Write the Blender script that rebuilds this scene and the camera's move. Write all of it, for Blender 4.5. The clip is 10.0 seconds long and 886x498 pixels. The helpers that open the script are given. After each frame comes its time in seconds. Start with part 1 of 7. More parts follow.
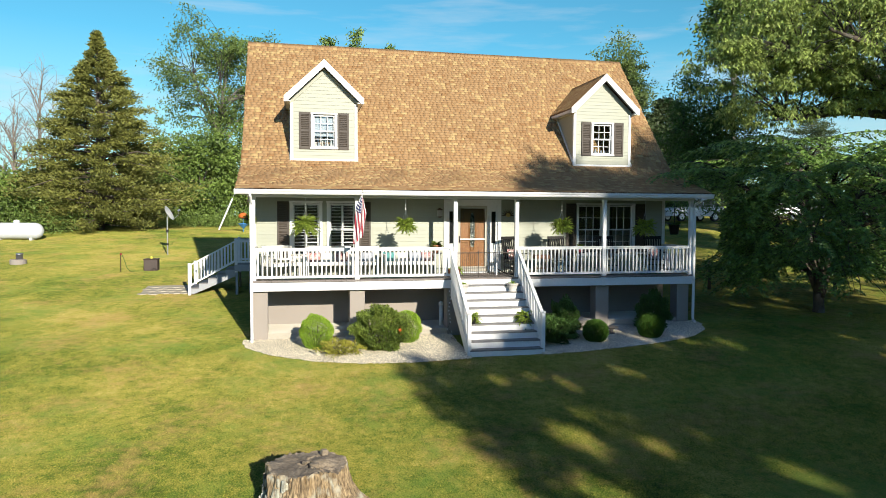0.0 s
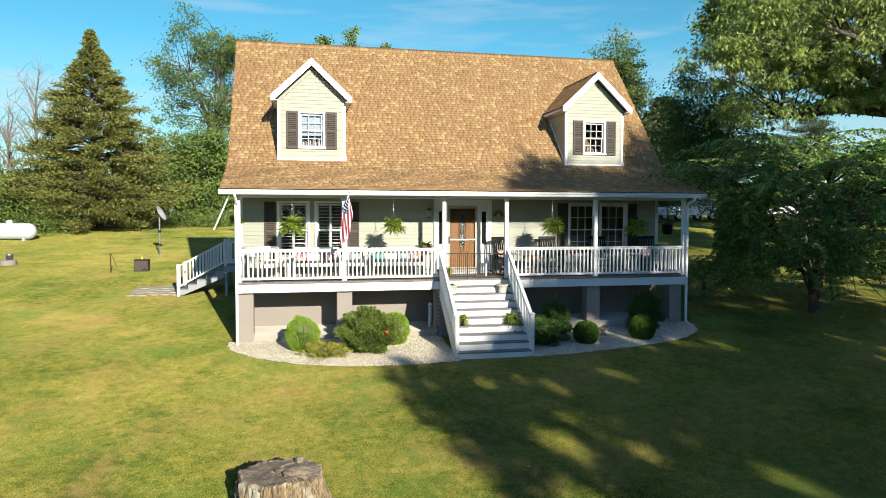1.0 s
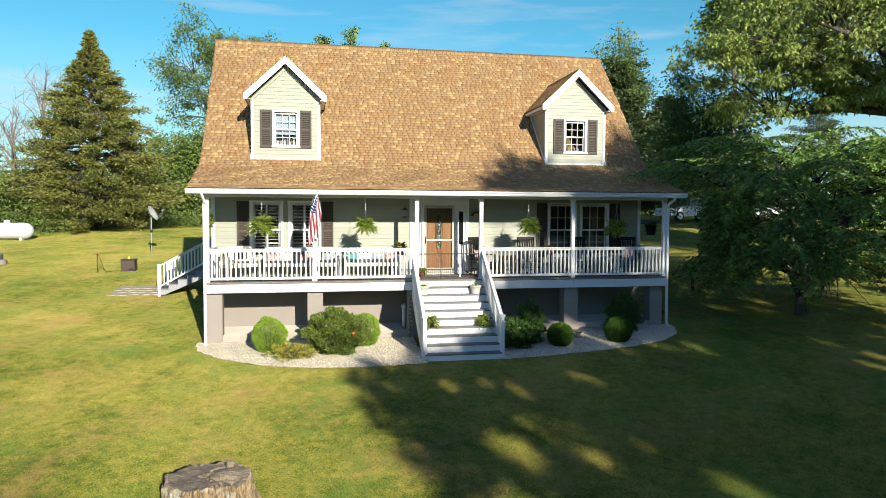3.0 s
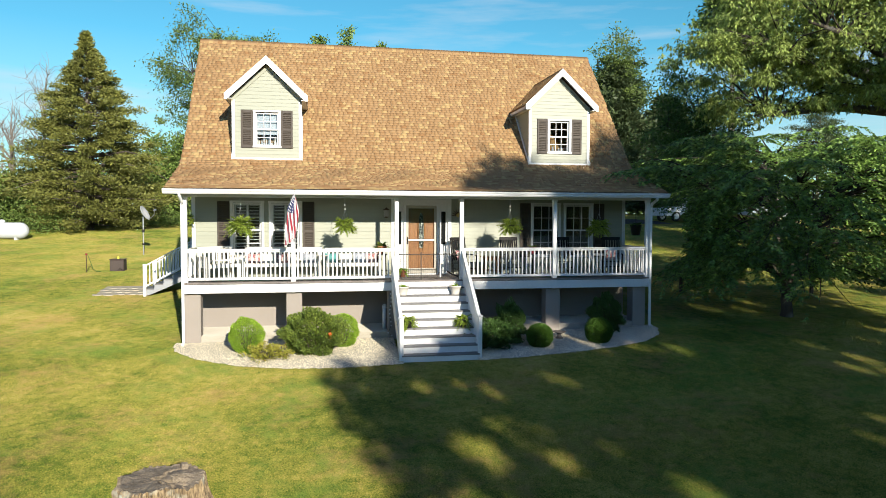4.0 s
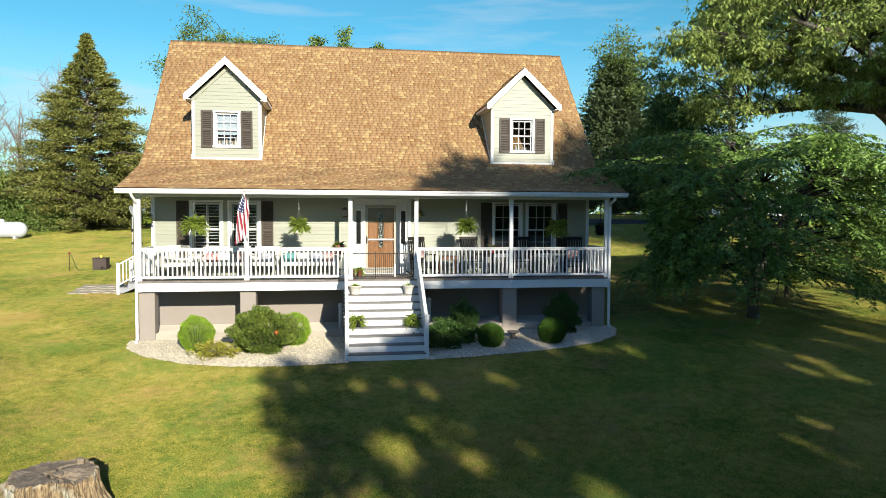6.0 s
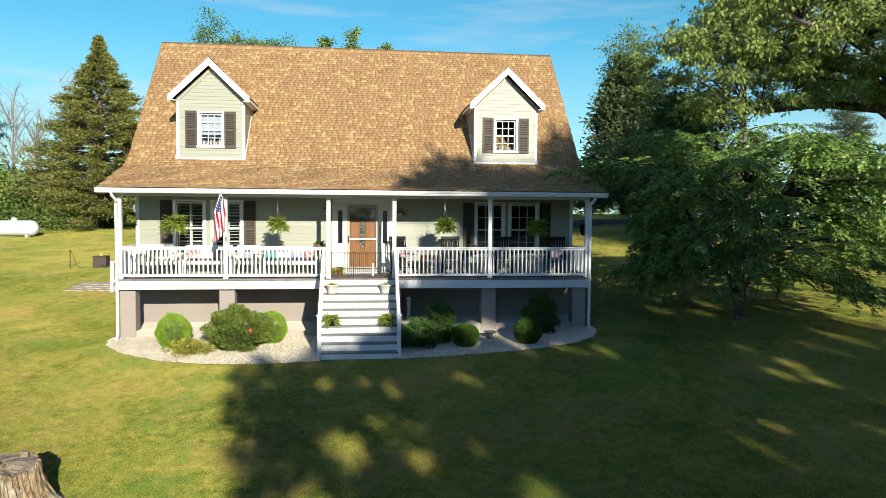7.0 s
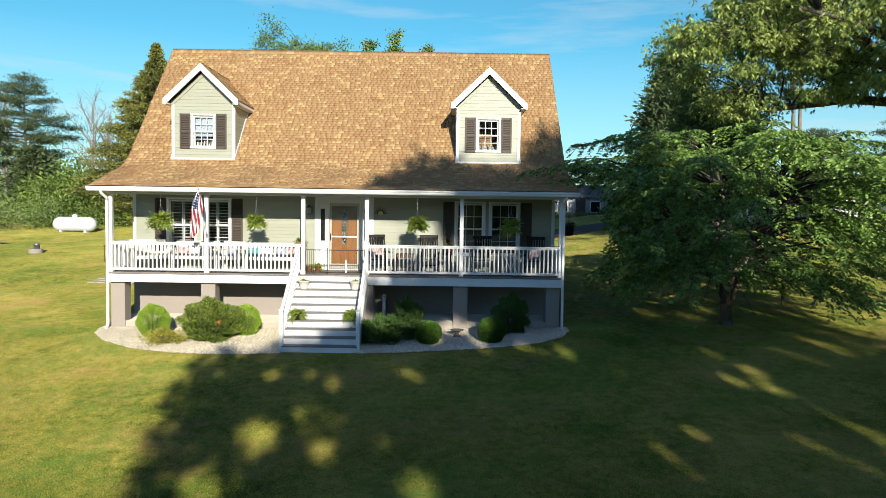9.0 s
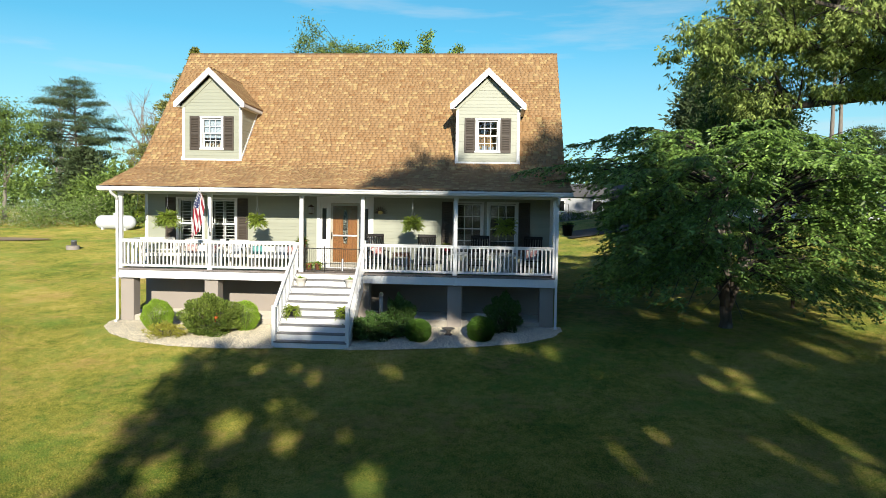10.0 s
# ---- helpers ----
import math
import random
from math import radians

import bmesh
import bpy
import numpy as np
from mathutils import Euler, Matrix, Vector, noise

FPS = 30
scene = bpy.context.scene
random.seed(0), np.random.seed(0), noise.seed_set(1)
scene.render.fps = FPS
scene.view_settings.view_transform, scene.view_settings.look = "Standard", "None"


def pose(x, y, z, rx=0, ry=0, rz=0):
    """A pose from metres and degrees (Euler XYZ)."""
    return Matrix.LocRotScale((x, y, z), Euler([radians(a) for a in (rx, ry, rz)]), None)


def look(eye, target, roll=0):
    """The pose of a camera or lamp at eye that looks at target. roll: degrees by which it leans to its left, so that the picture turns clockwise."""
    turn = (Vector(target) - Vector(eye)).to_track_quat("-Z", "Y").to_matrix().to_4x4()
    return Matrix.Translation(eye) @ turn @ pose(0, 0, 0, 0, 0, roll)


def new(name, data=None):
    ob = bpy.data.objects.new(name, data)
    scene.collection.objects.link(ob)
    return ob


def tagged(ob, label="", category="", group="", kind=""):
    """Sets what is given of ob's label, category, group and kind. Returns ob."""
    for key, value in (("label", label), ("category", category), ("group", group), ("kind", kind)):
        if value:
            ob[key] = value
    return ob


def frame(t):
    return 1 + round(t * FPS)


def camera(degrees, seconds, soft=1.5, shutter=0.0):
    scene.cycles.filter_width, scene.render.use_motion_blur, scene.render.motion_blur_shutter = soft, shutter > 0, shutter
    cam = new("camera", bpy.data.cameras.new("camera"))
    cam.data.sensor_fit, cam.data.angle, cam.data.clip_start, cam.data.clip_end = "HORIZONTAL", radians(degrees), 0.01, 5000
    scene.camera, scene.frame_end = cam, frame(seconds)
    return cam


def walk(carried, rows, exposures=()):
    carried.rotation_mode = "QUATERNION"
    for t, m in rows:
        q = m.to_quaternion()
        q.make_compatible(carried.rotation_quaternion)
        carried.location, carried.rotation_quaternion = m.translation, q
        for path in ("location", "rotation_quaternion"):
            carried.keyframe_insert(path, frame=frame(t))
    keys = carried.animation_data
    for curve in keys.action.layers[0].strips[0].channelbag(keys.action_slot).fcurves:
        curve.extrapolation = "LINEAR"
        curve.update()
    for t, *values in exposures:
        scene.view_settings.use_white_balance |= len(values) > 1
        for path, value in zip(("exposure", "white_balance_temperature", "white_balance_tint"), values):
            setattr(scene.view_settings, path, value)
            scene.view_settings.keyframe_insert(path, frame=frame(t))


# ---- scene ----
cam = camera(65.5, 10.0, 0.5)
PATH = [
    (0, (1.068, -19.184, 3.605), (1.491, -17.231, 3.513), 0.2),
    (0.5, (1.237, -19.073, 3.613), (1.66, -17.12, 3.52), 0.2),
    (1, (1.463, -19.006, 3.643), (1.883, -17.053, 3.548), 0.1),
    (1.5, (1.717, -18.969, 3.618), (2.13, -17.014, 3.525), 0.1),
    (2, (2.04, -18.957, 3.608), (2.433, -16.998, 3.516), 0.2),
    (2.5, (2.34, -18.96, 3.609), (2.726, -17.0, 3.517), 0.2),
    (4, (3.378, -19.014, 3.637), (3.741, -17.049, 3.543), 0.2),
    (4.5, (3.779, -19.088, 3.625), (4.137, -17.122, 3.532), 0.2),
    (5, (4.228, -19.151, 3.631), (4.574, -17.184, 3.538), 0.2),
    (5.5, (4.708, -19.236, 3.63), (5.034, -17.265, 3.536), 0.2),
    (7, (6.527, -19.538, 3.635), (6.759, -17.554, 3.54), 0.4),
    (7.5, (7.272, -19.646, 3.645), (7.46, -17.657, 3.548), 0.5),
    (8, (8.056, -19.787, 3.646), (8.194, -17.794, 3.548), 0.6),
    (8.5, (8.803, -19.884, 3.633), (8.878, -17.888, 3.537), 0.7),
    (9, (9.626, -19.972, 3.63), (9.627, -17.974, 3.533), 0.8),
    (9.5, (10.449, -20.053, 3.657), (10.378, -18.057, 3.557), 0.9),
    (10, (11.272, -20.129, 3.665), (11.127, -18.136, 3.564), 1.0),
]
walk(cam, [(t, look(eye, target, roll)) for t, eye, target, roll in PATH], [(0, 0.62)])
# ---- world, sun, exposure ----
SUN_ELEV, SUN_DX = 18.6, -0.225          # the light travels along (SUN_DX, 1) on the plan
world = bpy.data.worlds.new("sky")
scene.world = world
world.use_nodes = True
wn, wl = world.node_tree.nodes, world.node_tree.links
sky = wn.new("ShaderNodeTexSky")
sky.sky_type, sky.sun_disc = "NISHITA", False
sky.sun_elevation, sky.sun_rotation = radians(SUN_ELEV), math.atan2(-SUN_DX, -1)
sky.altitude, sky.air_density, sky.dust_density, sky.ozone_density = 100, 1.0, 0.15, 2.0
wco = wn.new("ShaderNodeTexCoord")
wmap = wn.new("ShaderNodeMapping")
wmap.inputs["Rotation"].default_value = (0, radians(6), 0)
wmap.inputs["Scale"].default_value = (1.4, 2.0, 11.0)
wnz = wn.new("ShaderNodeTexNoise")
wnz.inputs["Scale"].default_value, wnz.inputs["Detail"].default_value, wnz.inputs["Roughness"].default_value = 1.7, 7, 0.55
wramp = wn.new("ShaderNodeValToRGB")
wramp.color_ramp.elements[0].position, wramp.color_ramp.elements[1].position = 0.53, 0.82
wramp.color_ramp.elements[0].color, wramp.color_ramp.elements[1].color = (0, 0, 0, 1), (0.75, 0.75, 0.75, 1)
wmix = wn.new("ShaderNodeMixRGB")
wmix.inputs["Color2"].default_value = (7.6, 8.0, 8.4, 1)
wtint = wn.new("ShaderNodeMixRGB")
wtint.blend_type = "MULTIPLY"
wtint.inputs["Fac"].default_value = 1.0
wl.new(wco.outputs["Generated"], wmap.inputs["Vector"])
wl.new(wmap.outputs["Vector"], wnz.inputs["Vector"])
wl.new(wnz.outputs["Fac"], wramp.inputs["Fac"])
wl.new(wramp.outputs["Color"], wmix.inputs["Fac"])
wl.new(sky.outputs["Color"], wtint.inputs["Color1"])
# the clear sky is cyan opposite the sun, paler towards it, and a deep dim blue overhead
wsep, whz, whm = wn.new("ShaderNodeSeparateXYZ"), wn.new("ShaderNodeMapRange"), wn.new("ShaderNodeMixRGB")
wside, whigh, wlow, wdeep = wn.new("ShaderNodeMapRange"), wn.new("ShaderNodeMapRange"), wn.new("ShaderNodeMixRGB"), wn.new("ShaderNodeMixRGB")
wside.interpolation_type = whigh.interpolation_type = "SMOOTHSTEP"
wside.inputs["From Min"].default_value, wside.inputs["From Max"].default_value = -0.5, 0.5
whigh.inputs["From Min"].default_value, whigh.inputs["From Max"].default_value = 0.75, 0.30
wlow.inputs["Color1"].default_value, wlow.inputs["Color2"].default_value = (0.64, 1.24, 1.74, 1), (0.56, 1.38, 1.44, 1)
wdeep.inputs["Color1"].default_value = (0.30, 0.46, 0.86, 1)
wl.new(wsep.outputs["Y"], wside.inputs["Value"])
wl.new(wsep.outputs["Z"], whigh.inputs["Value"])
wl.new(wside.outputs["Result"], wlow.inputs["Fac"])
wl.new(whigh.outputs["Result"], wdeep.inputs["Fac"])
wl.new(wlow.outputs["Color"], wdeep.inputs["Color2"])
wl.new(wdeep.outputs["Color"], wtint.inputs["Color2"])
whz.inputs["From Min"].default_value, whz.inputs["From Max"].default_value = 0.0, 0.24
whz.inputs["To Min"].default_value, whz.inputs["To Max"].default_value = 0.68, 0.0
whm.inputs["Color2"].default_value = (6.7, 7.7, 8.4, 1)      # pale haze low in the sky
wl.new(wco.outputs["Generated"], wsep.inputs["Vector"])
wl.new(wsep.outputs["Z"], whz.inputs["Value"])
wl.new(whz.outputs["Result"], whm.inputs["Fac"])
wl.new(wtint.outputs["Color"], whm.inputs["Color1"])
wl.new(whm.outputs["Color"], wmix.inputs["Color1"])
wl.new(wmix.outputs["Color"], wn["Background"].inputs["Color"])
wn["Background"].inputs["Strength"].default_value = 0.067
sun = new("sun", bpy.data.lights.new("sun", "SUN"))
sun.data.energy, sun.data.angle, sun.data.color = 5.0, radians(0.55), (1.0, 0.93, 0.80)
sun.matrix_world = look((0, 0, 30), Vector((0, 0, 30)) + Vector((SUN_DX, 1, -math.tan(radians(SUN_ELEV)) * math.hypot(1, SUN_DX))))


# ---- materials ----
def surf(name, base, other=None, rough=0.6, metal=0.0, grain=40.0, blot=1.2, mix=0.5, bump=0.15, bscale=None, rand="", stretch=(1, 1, 1), tint=None, tint_at=0.6, spec=0.5, shift=0.25):
    """A surface with a fine grain and broad blotches; rand varies it from piece to piece ("object") or island to island."""
    m = bpy.data.materials.new(name)
    m.use_nodes = True
    n, l = m.node_tree.nodes, m.node_tree.links
    p = n["Principled BSDF"]
    p.inputs["Roughness"].default_value, p.inputs["Metallic"].default_value = rough, metal
    p.inputs["Specular IOR Level"].default_value = spec
    co = n.new("ShaderNodeTexCoord")
    mp = n.new("ShaderNodeMapping")
    mp.inputs["Scale"].default_value = stretch
    l.new(co.outputs["Object"], mp.inputs["Vector"])
    fine, broad = n.new("ShaderNodeTexNoise"), n.new("ShaderNodeTexNoise")
    fine.inputs["Scale"].default_value, fine.inputs["Detail"].default_value = grain, 5
    broad.inputs["Scale"].default_value, broad.inputs["Detail"].default_value = blot, 4
    for k in (fine, broad):
        l.new(mp.outputs["Vector"], k.inputs["Vector"])
    other = other or tuple(c * 0.72 for c in base)
    add = n.new("ShaderNodeMath")
    add.operation = "ADD"
    l.new(fine.outputs["Fac"], add.inputs[0])
    l.new(broad.outputs["Fac"], add.inputs[1])
    rg = n.new("ShaderNodeMapRange")
    rg.inputs["From Min"].default_value, rg.inputs["From Max"].default_value = 0.72, 1.28
    rg.inputs["To Max"].default_value = 2 * mix
    l.new(add.outputs[0], rg.inputs["Value"])
    cm = n.new("ShaderNodeMixRGB")
    cm.inputs["Color1"].default_value, cm.inputs["Color2"].default_value = (*base, 1), (*other, 1)
    l.new(rg.outputs["Result"], cm.inputs["Fac"])
    out = cm.outputs["Color"]
    if tint:
        st = n.new("ShaderNodeTexNoise")
        st.inputs["Scale"].default_value, st.inputs["Detail"].default_value = blot * 0.45, 6
        l.new(co.outputs["Object"], st.inputs["Vector"])
        sr = n.new("ShaderNodeMapRange")
        sr.inputs["From Min"].default_value, sr.inputs["From Max"].default_value = tint_at - 0.06, tint_at + 0.10
        l.new(st.outputs["Fac"], sr.inputs["Value"])
        sm = n.new("ShaderNodeMixRGB")
        sm.inputs["Color2"].default_value = (*tint, 1)
        l.new(sr.outputs["Result"], sm.inputs["Fac"])
        l.new(out, sm.inputs["Color1"])
        out = sm.outputs["Color"]
    if rand:
        if rand == "object":
            src = n.new("ShaderNodeObjectInfo").outputs["Random"]
        else:
            src = n.new("ShaderNodeNewGeometry").outputs["Random Per Island"]
        hs = n.new("ShaderNodeHueSaturation")
        vr = n.new("ShaderNodeMapRange")
        vr.inputs["To Min"].default_value, vr.inputs["To Max"].default_value = 1 - shift, 1 + shift
        l.new(src, vr.inputs["Value"])
        l.new(vr.outputs["Result"], hs.inputs["Value"])
        l.new(out, hs.inputs["Color"])
        out = hs.outputs["Color"]
    l.new(out, p.inputs["Base Color"])
    if bump:
        b = n.new("ShaderNodeBump")
        b.inputs["Strength"].default_value, b.inputs["Distance"].default_value = bump, 0.02
        if bscale:
            bt = n.new("ShaderNodeTexNoise")
            bt.inputs["Scale"].default_value, bt.inputs["Detail"].default_value = bscale, 4
            l.new(mp.outputs["Vector"], bt.inputs["Vector"])
            l.new(bt.outputs["Fac"], b.inputs["Height"])
        else:
            l.new(fine.outputs["Fac"], b.inputs["Height"])
        l.new(b.outputs["Normal"], p.inputs["Normal"])
    return m


def leafy(name, base, other, rough=0.55, through_light=0.35, shift=0.35):
    """Leaves: colour varies from leaf to leaf, and some light passes through."""
    m = surf(name, base, other, rough=rough, grain=6, blot=0.5, bump=0, rand="island", shift=shift, spec=0.35)
    n, l = m.node_tree.nodes, m.node_tree.links
    p, o = n["Principled BSDF"], n["Material Output"]
    col = p.inputs["Base Color"].links[0].from_socket
    tr = n.new("ShaderNodeBsdfTranslucent")
    l.new(col, tr.inputs["Color"])
    mx = n.new("ShaderNodeMixShader")
    mx.inputs["Fac"].default_value = through_light
    l.new(p.outputs["BSDF"], mx.inputs[1])
    l.new(tr.outputs["BSDF"], mx.inputs[2])
    l.new(mx.outputs["Shader"], o.inputs["Surface"])
    return m


def shingle_mat(name, rand):
    """Laminated asphalt shingles: blended tans and browns, tab by tab, with mineral grain."""
    m = surf(name, (0.370, 0.232, 0.114), (0.315, 0.194, 0.094), rough=0.92, grain=160, blot=0.7, bump=0.35, bscale=180, spec=0.2)
    n, l = m.node_tree.nodes, m.node_tree.links
    p = n["Principled BSDF"]
    col = p.inputs["Base Color"].links[0].from_socket
    src = n.new("ShaderNodeObjectInfo").outputs["Random"] if rand == "object" else n.new("ShaderNodeNewGeometry").outputs["Random Per Island"]
    rp = n.new("ShaderNodeValToRGB")
    rp.color_ramp.interpolation = "CONSTANT"
    e = rp.color_ramp.elements
    e[0].position, e[0].color = 0.0, (0.94, 0.91, 0.88, 1)
    e[1].position, e[1].color = 0.18, (1, 1, 1, 1)
    for at, c in ((0.45, (0.95, 0.93, 0.90, 1)), (0.62, (1.03, 1.04, 1.03, 1)), (0.78, (1.26, 1.40, 1.32, 1)), (0.955, (0.84, 0.75, 0.68, 1))):
        k = e.new(at)
        k.color = c
    l.new(src, rp.inputs["Fac"])
    mu = n.new("ShaderNodeMixRGB")
    mu.blend_type = "MULTIPLY"
    mu.inputs["Fac"].default_value = 1
    l.new(col, mu.inputs["Color1"])
    l.new(rp.outputs["Color"], mu.inputs["Color2"])
    l.new(mu.outputs["Color"], p.inputs["Base Color"])
    return m


def glass_mat(name):
    m = bpy.data.materials.new(name)
    m.use_nodes = True
    n, l = m.node_tree.nodes, m.node_tree.links
    o = n["Material Output"]
    tr, gl, fr, mx = n.new("ShaderNodeBsdfTransparent"), n.new("ShaderNodeBsdfGlossy"), n.new("ShaderNodeFresnel"), n.new("ShaderNodeMixShader")
    tr.inputs["Color"].default_value = (0.86, 0.89, 0.88, 1)
    gl.inputs["Roughness"].default_value = 0.015
    fr.inputs["IOR"].default_value = 1.5
    nz, bp = n.new("ShaderNodeTexNoise"), n.new("ShaderNodeBump")
    nz.inputs["Scale"].default_value = 2.5
    bp.inputs["Strength"].default_value, bp.inputs["Distance"].default_value = 0.05, 0.02
    l.new(nz.outputs["Fac"], bp.inputs["Height"])
    l.new(bp.outputs["Normal"], gl.inputs["Normal"])
    l.new(fr.outputs["Fac"], mx.inputs["Fac"])
    l.new(tr.outputs["BSDF"], mx.inputs[1])
    l.new(gl.outputs["BSDF"], mx.inputs[2])
    l.new(mx.outputs["Shader"], o.inputs["Surface"])
    return m


WHITE = surf("white_paint", (0.76, 0.76, 0.745), (0.67, 0.67, 0.645), rough=0.42, grain=30, blot=1.5, mix=0.4, bump=0.05)
VINYL = surf("sage_siding", (0.312, 0.324, 0.248), (0.287, 0.298, 0.228), rough=0.5, grain=25, blot=0.8, bump=0.06, stretch=(0.3, 1, 6), rand="object", shift=0.04)
WALLCORE = surf("wall_core", (0.40, 0.41, 0.34), rough=0.8)
STUCCO = surf("taupe_stucco", (0.32, 0.28, 0.24), (0.28, 0.245, 0.21), rough=0.9, grain=70, blot=1.1, bump=0.35, bscale=90)
CONCRETE = surf("concrete", (0.48, 0.44, 0.36), (0.38, 0.345, 0.28), rough=0.88, grain=45, blot=0.9, bump=0.2, tint=(0.42, 0.38, 0.32), tint_at=0.64)
CONCRETE.node_tree.nodes["Principled BSDF"].inputs["Diffuse Roughness"].default_value = 1.0
DECKING = surf("deck_boards", (0.25, 0.215, 0.19), (0.18, 0.155, 0.14), rough=0.75, grain=12, blot=1.5, bump=0.2, stretch=(8, 1, 8), rand="object", shift=0.15)
GREYTREAD = surf("grey_deck_paint", (0.20, 0.195, 0.19), (0.15, 0.145, 0.14), rough=0.6, grain=30, blot=2, bump=0.1, rand="object", shift=0.1)
# grey paint of deck and stairs; also the neighbour's white wall as shaded
GREYPAINT_SHADE = surf("grey_stringer_and_shaded_wall", (0.33, 0.34, 0.35), (0.27, 0.28, 0.29), rough=0.6, grain=25, blot=1.5)
SHUTTER = surf("brown_shutter", (0.066, 0.050, 0.036), (0.048, 0.036, 0.026), rough=0.6, grain=30, blot=2, bump=0.05)
DARKROOM = surf("dim_interior", (0.10, 0.095, 0.085), (0.07, 0.066, 0.06), rough=0.9)
SHINGLE_O, SHINGLE_I = shingle_mat("shingle", "object"), shingle_mat("shingle_field", "island")
UNDERLAY = surf("roof_underlay", (0.20, 0.12, 0.07), rough=0.95)
DOORWOOD = surf("stained_oak", (0.35, 0.148, 0.047), (0.21, 0.082, 0.026), rough=0.35, grain=14, blot=2.5, bump=0.12, stretch=(9, 9, 0.7))
GLASS = glass_mat("window_glass")
LEADED = surf("leaded_glass", (0.62, 0.64, 0.56), (0.02, 0.02, 0.02), rough=0.12, grain=42, blot=22, mix=0.95, bump=0.4)
BLACKGLASS = surf("dark_glass", (0.015, 0.016, 0.017), rough=0.08, bump=0.0)
BLACKWOOD = surf("black_wood", (0.010, 0.009, 0.009), (0.02, 0.018, 0.016), spec=0.2, rough=0.6, grain=30, blot=3)
BLACKIRON = surf("black_iron", (0.022, 0.021, 0.02), (0.045, 0.038, 0.032), rough=0.5, metal=0.6, grain=60)
BRONZE = surf("dark_bronze", (0.05, 0.033, 0.022), (0.10, 0.06, 0.035), rough=0.45, metal=0.7, grain=30)
STEEL = surf("galvanised_steel", (0.55, 0.56, 0.57), (0.42, 0.43, 0.44), rough=0.35, metal=0.9, grain=25)
TANKWHITE = surf("tank_paint", (0.66, 0.68, 0.69), (0.58, 0.60, 0.60), rough=0.4, grain=15, blot=1.3)
BENCHWHITE = surf("bench_paint", (0.74, 0.71, 0.65), (0.66, 0.63, 0.56), rough=0.55, grain=25, blot=2)
TABLEWOOD = surf("table_wood", (0.22, 0.10, 0.045), (0.14, 0.06, 0.028), rough=0.45, grain=15, stretch=(1, 8, 8))
RED = surf("red_cloth", (0.30, 0.022, 0.038), (0.23, 0.018, 0.03), rough=0.9, grain=90)
PATTERN = surf("patterned_cloth", (0.62, 0.56, 0.50), (0.26, 0.05, 0.06), rough=0.92, grain=22, blot=11, mix=0.55)
# grey-blue of reflected sky, put into a colour for the left dormer window
SKYREFLECT = surf("sky_reflection", (0.44, 0.48, 0.54), (0.40, 0.44, 0.50), rough=0.9, grain=60)
BEIGE = surf("beige_enamel", (0.42, 0.385, 0.31), (0.36, 0.33, 0.265), rough=0.45, grain=30, blot=1.5)
CREAM = surf("cream_cloth", (0.72, 0.68, 0.60), (0.62, 0.58, 0.50), rough=0.92, grain=90)
TEAL = surf("teal_cloth", (0.10, 0.30, 0.29), (0.08, 0.24, 0.23), rough=0.92, grain=90)
NAVY = surf("navy_cloth", (0.02, 0.03, 0.11), (0.016, 0.024, 0.085), rough=0.9, grain=90)
GREYCLOTH = surf("grey_cloth", (0.22, 0.24, 0.28), (0.40, 0.42, 0.46), rough=0.92, grain=14, blot=9, mix=0.6)
FLAGWHITE = surf("flag_white", (0.78, 0.77, 0.75), (0.70, 0.69, 0.67), rough=0.85, grain=60)
RUG = surf("green_rug", (0.05, 0.14, 0.10), (0.035, 0.10, 0.075), rough=0.98, grain=120, bump=0.3)
TERRACOTTA = surf("terracotta", (0.40, 0.16, 0.08), (0.32, 0.12, 0.06), rough=0.8, grain=40)
URN = surf("stone_urn", (0.58, 0.55, 0.49), (0.48, 0.45, 0.40), rough=0.85, grain=50, bump=0.2)
DARKPOT = surf("dark_pot", (0.03, 0.03, 0.032), rough=0.5, grain=40)
SOIL = surf("potting_soil", (0.05, 0.035, 0.025), rough=1.0, grain=60, bump=0.5)
GOLD = surf("brass", (0.60, 0.42, 0.14), rough=0.3, metal=0.9)
BOXBROWN = surf("brown_cabinet", (0.065, 0.045, 0.035), (0.05, 0.034, 0.026), rough=0.6, grain=30)
ORANGE = surf("orange_paint", (0.62, 0.16, 0.03), rough=0.6, grain=20)
BLUEPAINT = surf("blue_paint", (0.06, 0.22, 0.45), rough=0.5, grain=20)
YELLOW = surf("yellow_plastic", (0.65, 0.60, 0.08), rough=0.5, grain=20)
BARK = surf("bark", (0.12, 0.095, 0.072), (0.065, 0.05, 0.038), rough=0.95, grain=18, blot=3, bump=0.8, stretch=(1, 1, 0.25), tint=(0.22, 0.215, 0.19), tint_at=0.60)
TWIG = surf("dark_twig", (0.055, 0.045, 0.035), (0.03, 0.025, 0.02), rough=0.95, grain=20, blot=3)
GREYBARK = surf("grey_bark", (0.25, 0.22, 0.185), (0.15, 0.13, 0.11), rough=0.95, grain=14, blot=2, bump=0.6, stretch=(1, 1, 0.3))
STUMPBARK = surf("stump_bark", (0.43, 0.315, 0.175), (0.11, 0.075, 0.042), rough=0.95, grain=24, blot=9, mix=0.58, bump=1.0, stretch=(2.0, 2.0, 0.5), tint=(0.42, 0.40, 0.31), tint_at=0.60)
LICHEN = surf("lichened_bark", (0.34, 0.31, 0.22), (0.17, 0.135, 0.085), rough=0.95, grain=45, blot=9, mix=0.5, bump=0.9, rand="object", shift=0.25, tint=(0.52, 0.52, 0.42), tint_at=0.52)
